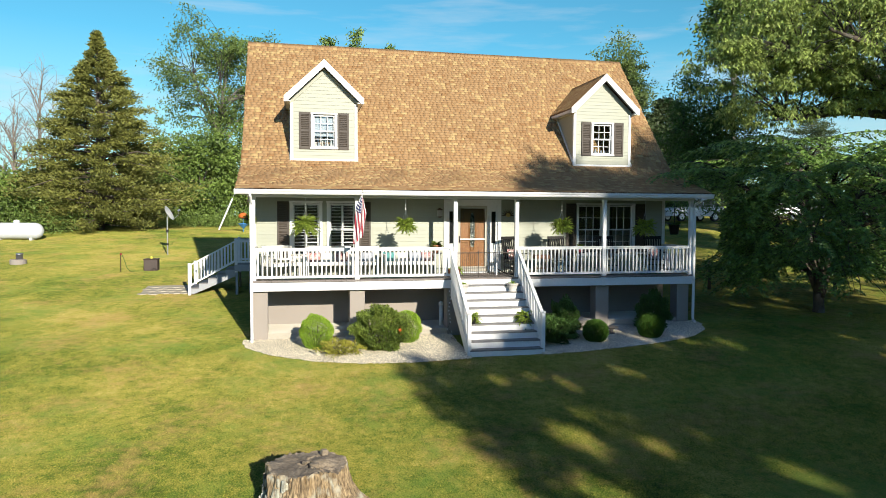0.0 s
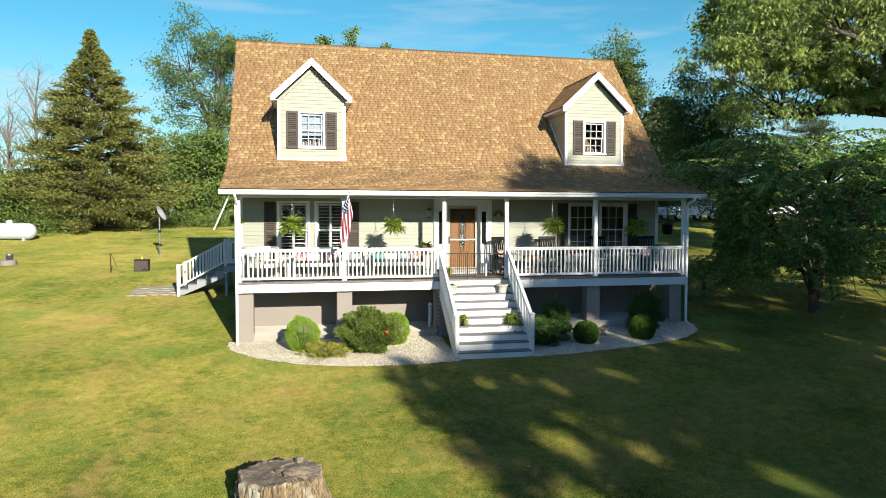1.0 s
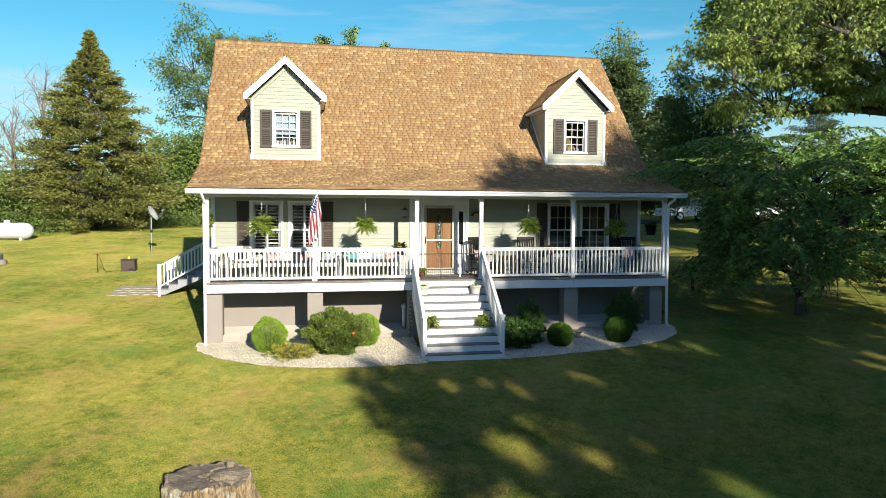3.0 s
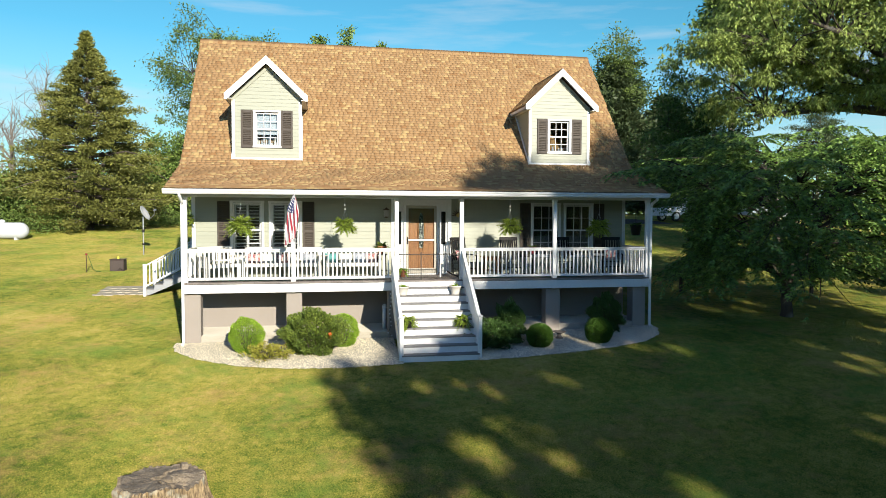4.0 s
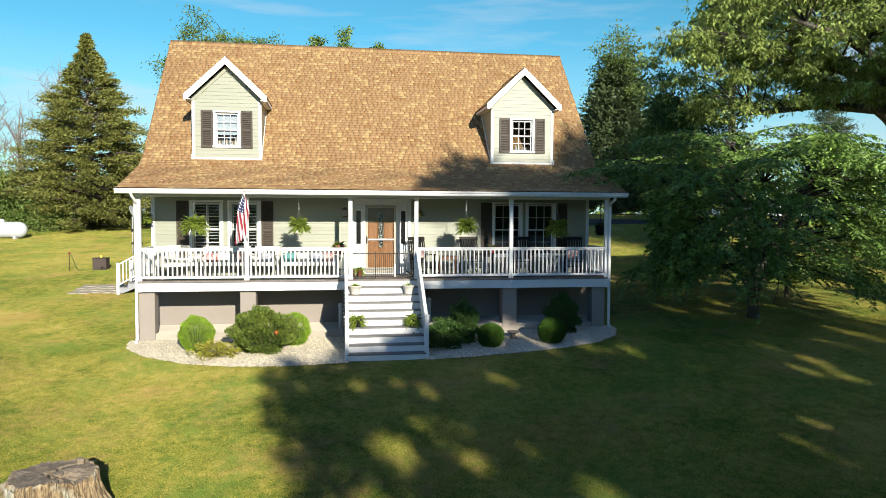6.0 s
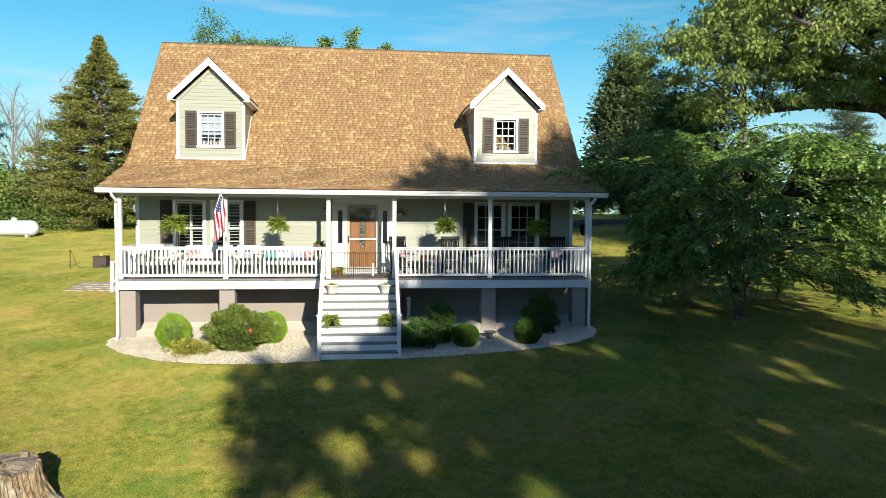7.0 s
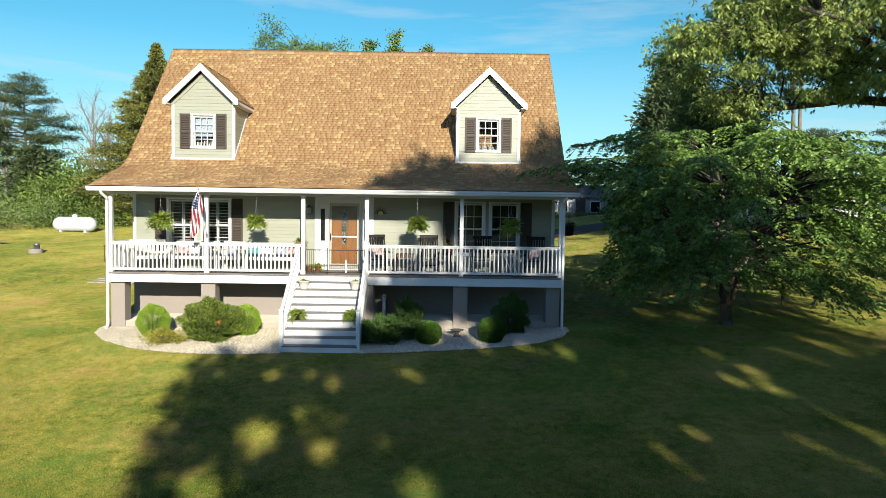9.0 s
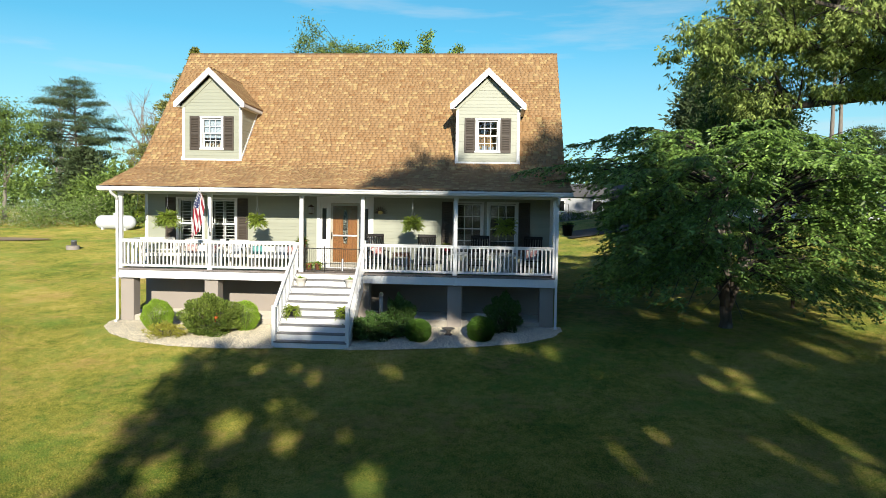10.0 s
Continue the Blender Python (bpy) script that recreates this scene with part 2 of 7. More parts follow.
STUMPTOP = surf("weathered_cut", (0.31, 0.25, 0.175), (0.16, 0.125, 0.085), rough=0.95, grain=38, blot=5, mix=0.55, bump=0.8)
GRAVEL = surf("white_stones", (0.84, 0.75, 0.56), (0.60, 0.53, 0.39), rough=0.85, grain=40, bump=0.1, rand="island", shift=0.4)
GRAVELBED = surf("stone_bed", (0.56, 0.49, 0.36), (0.38, 0.33, 0.24), rough=0.95, grain=45, blot=2, mix=0.6, bump=0.9, bscale=45)
FLAGSTONE = surf("flagstone", (0.44, 0.39, 0.30), (0.36, 0.32, 0.24), rough=0.9, grain=25, bump=0.3, rand="object", shift=0.1)
FLAGDARK = surf("dark_stone", (0.16, 0.14, 0.12), (0.10, 0.09, 0.08), rough=0.9, grain=45, bump=0.3)
DIRT = surf("bare_soil", (0.36, 0.26, 0.15), (0.28, 0.20, 0.12), rough=1.0, grain=12, blot=0.9, bump=0.4)
ASPHALT = surf("asphalt", (0.075, 0.073, 0.07), (0.05, 0.05, 0.048), rough=0.95, spec=0.1, grain=60, bump=0.3)
CARWHITE = surf("car_paint_white", (0.80, 0.80, 0.80), rough=0.15, grain=5, bump=0, spec=0.6)
CARGREY = surf("car_paint_grey", (0.08, 0.085, 0.09), rough=0.2, grain=5, bump=0, spec=0.6)
RUBBER = surf("tyre_rubber", (0.018, 0.018, 0.018), rough=0.85, grain=60)
ALLOY = surf("alloy_rim", (0.45, 0.45, 0.46), rough=0.3, metal=0.9)
ROOFGREY = surf("grey_roofing", (0.13, 0.125, 0.12), (0.09, 0.087, 0.083), rough=0.95, grain=40)

L_FERN = leafy("fern_leaf", (0.36, 0.45, 0.06), (0.19, 0.27, 0.04), shift=0.5)
L_LIME = leafy("lime_foliage", (0.38, 0.54, 0.055), (0.22, 0.36, 0.04))
L_SHRUB = leafy("shrub_leaf", (0.23, 0.29, 0.05), (0.10, 0.16, 0.03), shift=0.5)
L_DARK = leafy("evergreen_leaf", (0.11, 0.20, 0.045), (0.05, 0.11, 0.028), shift=0.45)
L_BOX = leafy("boxwood_leaf", (0.10, 0.20, 0.025), (0.055, 0.125, 0.018))
L_GOLD = leafy("golden_shrub_leaf", (0.46, 0.42, 0.07), (0.30, 0.31, 0.05))
L_DOGWOOD = leafy("broad_leaf", (0.245, 0.38, 0.078), (0.072, 0.145, 0.034), rough=0.42, shift=0.55, through_light=0.22)
L_OAK = leafy("oak_leaf", (0.38, 0.46, 0.12), (0.17, 0.235, 0.058), shift=0.45, through_light=0.18)
L_CEDAR = leafy("cedar_spray", (0.285, 0.29, 0.068), (0.125, 0.138, 0.036), through_light=0.2)
L_PINE = leafy("pine_needle", (0.115, 0.16, 0.065), (0.07, 0.10, 0.042), through_light=0.3)
L_WOOD = leafy("woodland_leaf", (0.21, 0.30, 0.06), (0.09, 0.145, 0.033), shift=0.5, through_light=0.22)
L_TALL = leafy("tall_tree_leaf", (0.21, 0.29, 0.07), (0.10, 0.15, 0.04), shift=0.45)
L_BRUSH = leafy("brush_leaf", (0.24, 0.33, 0.08), (0.16, 0.25, 0.06), shift=0.45)
L_BLOSSOM = leafy("pale_blossom", (0.55, 0.55, 0.42), (0.40, 0.42, 0.30))


def lawn_mat(name, blade=False):
    """Mown lawn: green, yellow-green, straw and earthy patches at several scales, with a coarse nap that throws low light back."""
    m = bpy.data.materials.new(name)
    m.use_nodes = True
    n, l = m.node_tree.nodes, m.node_tree.links
    p = n["Principled BSDF"]
    p.inputs["Roughness"].default_value, p.inputs["Specular IOR Level"].default_value = 0.9, 0.1
    p.inputs["Diffuse Roughness"].default_value = 1.0
    co = n.new("ShaderNodeTexCoord")

    def layers(rows, off):
        acc = None
        mp = n.new("ShaderNodeMapping")
        mp.inputs["Location"].default_value = (off, off * 0.7, 0)
        l.new(co.outputs["Object"], mp.inputs["Vector"])
        for scale, detail, weight in rows:
            t, mu = n.new("ShaderNodeTexNoise"), n.new("ShaderNodeMath")
            t.inputs["Scale"].default_value, t.inputs["Detail"].default_value, t.inputs["Roughness"].default_value = scale, detail, 0.6
            l.new(mp.outputs["Vector"], t.inputs["Vector"])
            mu.operation = "MULTIPLY_ADD"
            mu.inputs[1].default_value = weight
            l.new(t.outputs["Fac"], mu.inputs[0])
            if acc is None:
                mu.inputs[2].default_value = 0.0
            else:
                l.new(acc, mu.inputs[2])
            acc = mu.outputs[0]
        return acc, t.outputs["Fac"]

    acc, fine = layers(((0.16, 3, 0.25), (0.9, 5, 0.19), (5.0, 6, 0.20), (34.0, 6, 0.36)), 0.0)
    rp = n.new("ShaderNodeValToRGB")
    e = rp.color_ramp.elements
    e[0].position, e[0].color = 0.39, (0.055, 0.088, 0.014, 1)
    e[1].position, e[1].color = 0.62, (0.50, 0.375, 0.145, 1)
    for at, c in ((0.45, (0.125, 0.172, 0.026, 1)), (0.505, (0.272, 0.268, 0.047, 1)), (0.56, (0.42, 0.355, 0.085, 1))):
        e.new(at).color = c
    l.new(acc, rp.inputs["Fac"])
    # thin earthy patches
    bare, _ = layers(((0.55, 5, 0.6), (4.0, 5, 0.4)), 31.0)
    br, bm = n.new("ShaderNodeMapRange"), n.new("ShaderNodeMixRGB")
    br.inputs["From Min"].default_value, br.inputs["From Max"].default_value, br.inputs["To Max"].default_value = 0.50, 0.64, 0.6
    l.new(bare, br.inputs["Value"])
    l.new(br.outputs["Result"], bm.inputs["Fac"])
    bm.inputs["Color2"].default_value = (0.43, 0.275, 0.11, 1)
    l.new(rp.outputs["Color"], bm.inputs["Color1"])
    # lusher green patches
    lush, _ = layers(((0.42, 4, 0.65), (3.2, 5, 0.35)), 67.0)
    lr, lm = n.new("ShaderNodeMapRange"), n.new("ShaderNodeMixRGB")
    lr.inputs["From Min"].default_value, lr.inputs["From Max"].default_value, lr.inputs["To Max"].default_value = 0.50, 0.64, 0.7
    l.new(lush, lr.inputs["Value"])
    l.new(lr.outputs["Result"], lm.inputs["Fac"])
    lm.inputs["Color2"].default_value = (0.165, 0.255, 0.045, 1)
    l.new(bm.outputs["Color"], lm.inputs["Color1"])
    out = lm.outputs["Color"]
    if blade:
        hs, vr, hr = n.new("ShaderNodeHueSaturation"), n.new("ShaderNodeMapRange"), n.new("ShaderNodeMapRange")
        vr.inputs["To Min"].default_value, vr.inputs["To Max"].default_value = 0.55, 1.5
        hr.inputs["To Min"].default_value, hr.inputs["To Max"].default_value = 0.535, 0.485
        rnd = n.new("ShaderNodeNewGeometry").outputs["Random Per Island"]
        l.new(rnd, vr.inputs["Value"])
        l.new(rnd, hr.inputs["Value"])
        l.new(vr.outputs["Result"], hs.inputs["Value"])
        l.new(hr.outputs["Result"], hs.inputs["Hue"])
        l.new(out, hs.inputs["Color"])
        out = hs.outputs["Color"]
        tr, mx = n.new("ShaderNodeBsdfTranslucent"), n.new("ShaderNodeMixShader")
        mx.inputs["Fac"].default_value = 0.2
        l.new(out, tr.inputs["Color"])
        l.new(p.outputs["BSDF"], mx.inputs[1])
        l.new(tr.outputs["BSDF"], mx.inputs[2])
        l.new(mx.outputs["Shader"], n["Material Output"].inputs["Surface"])
    else:
        b = n.new("ShaderNodeBump")
        b.inputs["Strength"].default_value, b.inputs["Distance"].default_value = 1.0, 0.06
        l.new(fine, b.inputs["Height"])
        l.new(b.outputs["Normal"], p.inputs["Normal"])
    l.new(out, p.inputs["Base Color"])
    return m


LAWN, GRASSBLADE = lawn_mat("lawn"), lawn_mat("grass_blade", True)


# ---- building blocks ----
class G:
    """A growing mesh: lists of corners and faces."""

    def __init__(self):
        self.v, self.f, self.m = [], [], []

    def add(self, verts, faces, mi=0):
        k = len(self.v)
        self.v += [tuple(p) for p in verts]
        self.f += [tuple(i + k for i in q) for q in faces]
        self.m += [mi] * len(faces)
        return self

    def box(self, x0, x1, y0, y1, z0, z1, c=0.0, mi=0, mat=None):
        """A box with chamfered edges of width c."""
        if c <= 0:
            vs = [(x, y, z) for x in (x0, x1) for y in (y0, y1) for z in (z0, z1)]
            fs = [(0, 1, 3, 2), (4, 6, 7, 5), (0, 4, 5, 1), (2, 3, 7, 6), (0, 2, 6, 4), (1, 5, 7, 3)]
        else:
            c = min(c, 0.45 * min(x1 - x0, y1 - y0, z1 - z0))
            vs, ix = [], {}
            lo, hi = (x0, y0, z0), (x1, y1, z1)
            for s in range(8):
                b = (s >> 2 & 1, s >> 1 & 1, s & 1)
                for a in range(3):
                    p = [(hi[k] if b[k] else lo[k]) + (0 if k == a else (-c if b[k] else c)) for k in range(3)]
                    ix[s, a] = len(vs)
                    vs.append(p)
            bit = (4, 2, 1)
            fs = []
            for a in range(3):
                u, w = bit[(a + 1) % 3], bit[(a + 2) % 3]
                for side in (0, bit[a]):
                    q = [ix[side, a], ix[side | u, a], ix[side | u | w, a], ix[side | w, a]]
                    fs.append(tuple(q if side else q[::-1]))
                o1, o2 = (a + 1) % 3, (a + 2) % 3
                for s1 in (0, bit[o1]):
                    for s2 in (0, bit[o2]):
                        s = s1 | s2
                        q = [ix[s, o1], ix[s | bit[a], o1], ix[s | bit[a], o2], ix[s, o2]]
                        fs.append(tuple(q if (s1 > 0) ^ (s2 > 0) else q[::-1]))
            for s in range(8):
                q = (ix[s, 0], ix[s, 1], ix[s, 2])
                fs.append(q if bin(s).count("1") % 2 else q[::-1])
        if mat is not None:
            vs = [mat @ Vector(p) for p in vs]
        return self.add(vs, fs, mi)

    def tube(self, pts, radii, n=8, mi=0):
        """A tapered tube along a line of points, closed at its ends."""
        pts = [Vector([float(c) for c in p]) for p in pts]
        vs, fs = [], []
        for i, p in enumerate(pts):
            d = pts[min(i + 1, len(pts) - 1)] - pts[max(i - 1, 0)]
            d = d.normalized() if d.length > 1e-9 else Vector((0, 0, 1))
            a = d.cross(Vector((0, 0, 1)) if abs(d.z) < 0.9 else Vector((1, 0, 0))).normalized()
            b = d.cross(a)
            r = float(radii[i] if hasattr(radii, "__len__") else radii)
            vs += [p + r * (math.cos(2 * math.pi * k / n) * a + math.sin(2 * math.pi * k / n) * b) for k in range(n)]
        for i in range(len(pts) - 1):
            for k in range(n):
                j = (k + 1) % n
                fs.append((i * n + k, i * n + j, (i + 1) * n + j, (i + 1) * n + k))
        fs.append(tuple(range(n))[::-1])
        fs.append(tuple((len(pts) - 1) * n + k for k in range(n)))
        return self.add(vs, fs, mi)

    def lathe(self, prof, n=16, at=(0, 0, 0), mi=0, mat=None):
        """A turned shape: (radius, height) pairs round the upright axis."""
        vs, fs = [], []
        for r, z in prof:
            vs += [(at[0] + r * math.cos(2 * math.pi * k / n), at[1] + r * math.sin(2 * math.pi * k / n), at[2] + z) for k in range(n)]
        for i in range(len(prof) - 1):
            for k in range(n):
                j = (k + 1) % n
                fs.append((i * n + k, i * n + j, (i + 1) * n + j, (i + 1) * n + k))
        fs.append(tuple(range(n))[::-1])
        fs.append(tuple((len(prof) - 1) * n + k for k in range(n)))
        if mat is not None:
            vs = [mat @ Vector(p) for p in vs]
        return self.add(vs, fs, mi)

    def prism(self, poly, axis, a, b, mi=0):
        """A flat outline pushed along an axis; the outline's pairs are the two other axes in order."""
        n = len(poly)

        def put(p, t):
            return {"x": (t, p[0], p[1]), "y": (p[0], t, p[1]), "z": (p[0], p[1], t)}[axis]
        vs = [put(p, a) for p in poly] + [put(p, b) for p in poly]
        fs = [tuple(range(n)), tuple(range(n, 2 * n))[::-1]] + [(i, i + n, (i + 1) % n + n, (i + 1) % n) for i in range(n)]
        return self.add(vs, fs, mi)


def mesh_of(name, g, mats, smooth=False):
    me = bpy.data.meshes.new(name)
    me.from_pydata(g.v, [], g.f)
    for m in (mats if isinstance(mats, (list, tuple)) else [mats]):
        me.materials.append(m)
    if any(g.m):
        me.polygons.foreach_set("material_index", g.m)
    bm = bmesh.new()
    bm.from_mesh(me)
    bmesh.ops.recalc_face_normals(bm, faces=bm.faces)
    bm.to_mesh(me)
    bm.free()
    if smooth:
        me.polygons.foreach_set("use_smooth", [True] * len(me.polygons))
    return me


def part(name, g, mats, parent=None, label="", smooth=False, at=None):
    """One mesh under a thing or a part (or, with no parent, a thing of its own)."""
    ob = new(name, g if isinstance(g, bpy.types.Mesh) else mesh_of(name, g, mats, smooth))
    ob.parent = parent
    if at is not None:
        ob.matrix_basis = at
    return tagged(ob, label)


def thing(name, at, label, category, group="", kind=""):
    ob = new(name)
    ob.empty_display_size = 0.1
    ob.matrix_basis = at if isinstance(at, Matrix) else Matrix.Translation(at)
    return tagged(ob, label, category, group, kind)


def raw_mesh(name, V, F, mat):
    """A mesh straight from arrays of corners and equal-sided faces."""
    me = bpy.data.meshes.new(name)
    V, F = np.asarray(V, np.float32), np.asarray(F, np.int32)
    k = F.shape[1]
    me.vertices.add(len(V))
    me.vertices.foreach_set("co", V.ravel())
    me.loops.add(F.size)
    me.loops.foreach_set("vertex_index", F.ravel())
    me.polygons.add(len(F))
    me.polygons.foreach_set("loop_start", np.arange(0, F.size, k, dtype=np.int32))
    me.update(calc_edges=True)
    me.materials.append(mat)
    return me


def unit(A):
    return A / np.maximum(np.linalg.norm(A, axis=1, keepdims=True), 1e-9)


def leaves(name, P, D, L, W, mat, rng, fold=0.25, lie=0.0):
    """Many small leaves: at P, pointing along D, each a folded lozenge."""
    n = len(P)
    D = unit(D)
    B = unit(np.cross(D, (1 - lie) * rng.normal(size=(n, 3)) + np.array([0, 0, 1.5 * lie])))
    N = np.cross(D, B)
    L = (L * rng.uniform(0.7, 1.3, n))[:, None]
    W = (W * rng.uniform(0.7, 1.3, n))[:, None]
    mid = P + D * L * 0.45
    V = np.stack([P, mid + B * W / 2 + N * W * fold, P + D * L, mid - B * W / 2 + N * W * fold], 1).reshape(-1, 3)
    return raw_mesh(name, V, np.arange(4 * n).reshape(-1, 4), mat)


# ---- the ground ----
GY = [-300, -60, -20, -9, -2.5, 0, 7.4, 12, 18, 26, 31, 60, 300]
GZ = [-4.2, -3.6, -1.5, -0.7, 0.0, 0.2, 0.8, 1.27, 1.62, 2.15, 2.6, 3.2, 3.25]


def ground_z(x, y):
    x, y = np.asarray(x, float), np.asarray(y, float)
    sm = [q * q * (3 - 2 * q) for q in (np.clip((y - 9) / 14, 0, 1), np.clip((x - 14) / 9, 0, 1), np.clip((47 - y) / 12, 0, 1))]
    return np.interp(y, GY, GZ) + 0.025 * np.clip(x - 7, 0, 15) + 0.82 * sm[0] * sm[1] * sm[2]


def spread(a, b, near, far, step, wide):
    return np.unique(np.concatenate([np.arange(near, far + step, step), np.linspace(a, near, wide), np.linspace(far, b, wide)]))


xs = spread(-900, 900, -40, 50, 0.5, 14)
ys = spread(-700, 1500, -24, 45, 0.5, 14)
gx, gy = np.meshgrid(xs, ys)
und = np.array([noise.noise(Vector((x * 0.23, y * 0.23, 3.1))) for x, y in zip(gx.ravel(), gy.ravel())]).reshape(gx.shape)
near_house = np.clip(np.maximum(np.maximum(-3.2 - gx, gx - 16), np.maximum(-6 - gy, gy - 13)) / 4, 0, 1)
gz = ground_z(gx, gy) + 0.05 * und * near_house
idx = np.arange(gx.size).reshape(gx.shape)
quads = np.stack([idx[:-1, :-1], idx[:-1, 1:], idx[1:, 1:], idx[1:, :-1]], -1).reshape(-1, 4)
ground = new("ground", raw_mesh("ground", np.stack([gx, gy, gz], -1).reshape(-1, 3), quads, LAWN))
ground.data.polygons.foreach_set("use_smooth", [True] * len(ground.data.polygons))
tagged(ground, "sloping mown lawn with green and straw-coloured patches", "lawn", kind="structure")

# ---- the house: shell ----
X0, X1 = -0.10, 13.12            # gable walls
YF, YB = 1.68, 9.94              # front and back walls
DECK = 1.87                      # porch floor
EAVE_Y, EAVE_Z = -0.42, 4.36
BEND_Y, BEND_Z = 1.90, 5.12
RIDGE_Y, RIDGE_Z = 5.80, 9.60
ROOF_X0, ROOF_X1 = -0.44, 13.48
PLATE = 4.72


def pieces_round(x0, x1, z0, z1, holes):
    """The rectangles that are left of a wall round its openings."""
    cx = sorted({x0, x1, *[h[0] for h in holes], *[h[1] for h in holes]})
    cz = sorted({z0, z1, *[h[2] for h in holes], *[h[3] for h in holes]})
    for a, b in zip(cx, cx[1:]):
        run = None
        for c, d in zip(cz, cz[1:]):
            hole = any(h[0] <= a and b <= h[1] and h[2] <= c and d <= h[3] for h in holes)
            if hole:
                if run:
                    yield a, b, *run
                run = None
            else:
                run = (run[0], d) if run else (c, d)
        if run:
            yield a, b, *run


WIN_Z0, WIN_Z1 = 2.42, 4.02
WINS = [(1.01, 1.84), (2.09, 2.92), (10.05, 10.90), (11.12, 11.98)]
DOOR = (5.70, 7.36, DECK, 4.06)
HOLES = [(a, b, WIN_Z0, WIN_Z1) for a, b in WINS] + [DOOR]
BASE = 0.10

g = G()
for a, b, c, d in pieces_round(X0, X1, 1.60, PLATE, HOLES):
    g.box(a, b, YF, YF + 0.15, c, d)
wall_front = tagged(part("wall_front", g, WALLCORE), "sage green lap-sided house wall behind the porch", "wall", kind="structure")
wall_base = tagged(part("wall_basement", G().box(X0, X1, YF + 0.02, YF + 0.2, BASE, 1.60), STUCCO), "taupe stucco basement wall under the porch", "wall", kind="structure")


def board_mesh(length, h, t=0.014):
    """One lap of siding: thick at its lower edge."""
    return mesh_of("siding_board", G().prism([(0, 0), (-t, 0), (-t, 0.012), (-0.003, h), (0, h)], "x", 0, length), VINYL)


LAP = 0.108


def side_boards(parent, x0, x1, z0, z1, y, holes, turn=None, slope=None):
    """Siding laps, split at the openings; slope gives the upper limit at each end for a gable."""
    z = z0
    while z < z1 - 0.02:
        h = min(LAP, z1 - z)
        a, b = x0, x1
        if slope:
            a, b = slope(z + h * 0.6)
            if b - a < 0.06:
                break
        cuts = sorted((max(p, a), min(q, b)) for p, q, r, s in holes if r < z + h * 0.5 < s and q > a and p < b)
        at = a
        spans = []
        for p, q in cuts:
            if p > at + 0.02:
                spans.append((at, p))
            at = max(at, q)
        if b > at + 0.02:
            spans.append((at, b))
        for p, q in spans:
            m = Matrix.Translation((p, y, z))
            part("siding_board", board_mesh(q - p, h + 0.012), VINYL, parent, at=(turn @ m) if turn else m)
        z += LAP


side_boards(wall_front, X0 + 0.09, X1 - 0.09, DECK + 0.02, PLATE - 0.32, YF, [(a - 0.06, b + 0.06, WIN_Z0 - 0.06, WIN_Z1 + 0.07) for a, b in WINS] + [(5.64, 7.42, 0, 4.16)])

for nm, x, lab in (("wall_left", X0, "sage green gable wall with white corner"), ("wall_right", X1 - 0.15, "sage green gable wall beside the tree")):
    prof = [(YF + 0.15, BASE), (YB, BASE), (YB, PLATE), (RIDGE_Y, RIDGE_Z - 0.22), (BEND_Y, BEND_Z - 0.2), (YF + 0.15, PLATE)]
    tagged(part(nm, G().prism(prof, "x", x, x + 0.15), VINYL), lab, "wall", kind="structure")
tagged(part("wall_back", G().box(X0 + 0.15, X1 - 0.15, YB - 0.15, YB, BASE, PLATE), VINYL), "plain sage green rear wall", "wall", kind="structure")
tagged(part("floor_inside", G().box(X0 + 0.15, X1 - 0.15, YF + 0.2, YB - 0.15, 1.62, 1.84), DARKROOM), "dim indoor floor seen through the windows", "floor", kind="structure")
tagged(part("ceiling", G().box(X0 + 0.15, X1 - 0.15, YF + 0.15, YB - 0.15, 4.50, 4.62), DARKROOM), "dim indoor ceiling", "ceiling", kind="structure")
tagged(part("wall_inside", G().box(X0 + 0.15, X1 - 0.15, 5.2, 5.32, 1.84, 4.50), DARKROOM), "dim inner partition wall", "wall", kind="structure")
g = G()
for x in (X0 - 0.01, X1 - 0.09):
    g.box(x, x + 0.10, YF - 0.025, YF + 0.02, DECK + 0.01, PLATE - 0.33, 0.004)
tagged(part("trim_corners", g, WHITE), "white corner boards of the siding", "trim", kind="structure")


# ---- roof ----
def roof_line():
    """The front roof's section from eave to ridge: shallow over the porch, then steep, with a short sweep between."""
    pts = [(EAVE_Y, EAVE_Z)]
    b0, b1 = (BEND_Y - 0.45, BEND_Z - 0.45 * (BEND_Z - EAVE_Z) / (BEND_Y - EAVE_Y)), (BEND_Y + 0.3, BEND_Z + 0.3 * (RIDGE_Z - BEND_Z) / (RIDGE_Y - BEND_Y))
    for i in range(9):
        t = i / 8
        pts.append(tuple((1 - t) ** 2 * b0[k] + 2 * t * (1 - t) * (BEND_Y, BEND_Z)[k] + t * t * b1[k] for k in (0, 1)))
    return pts + [(RIDGE_Y, RIDGE_Z)]


RL = np.array(roof_line())
RS = np.concatenate([[0], np.cumsum(np.linalg.norm(np.diff(RL, axis=0), axis=1))])


def roof_at(s):
    return float(np.interp(s, RS, RL[:, 0])), float(np.interp(s, RS, RL[:, 1]))


top = [tuple(p) for p in RL]
back = [(2 * RIDGE_Y - BEND_Y + 0.2, BEND_Z - 0.2), (2 * RIDGE_Y - BEND_Y + 0.2, BEND_Z - 0.32), (RIDGE_Y, RIDGE_Z - 0.16)]
low = [(p[0], p[1] - 0.12) for p in reversed(top[:-1])]
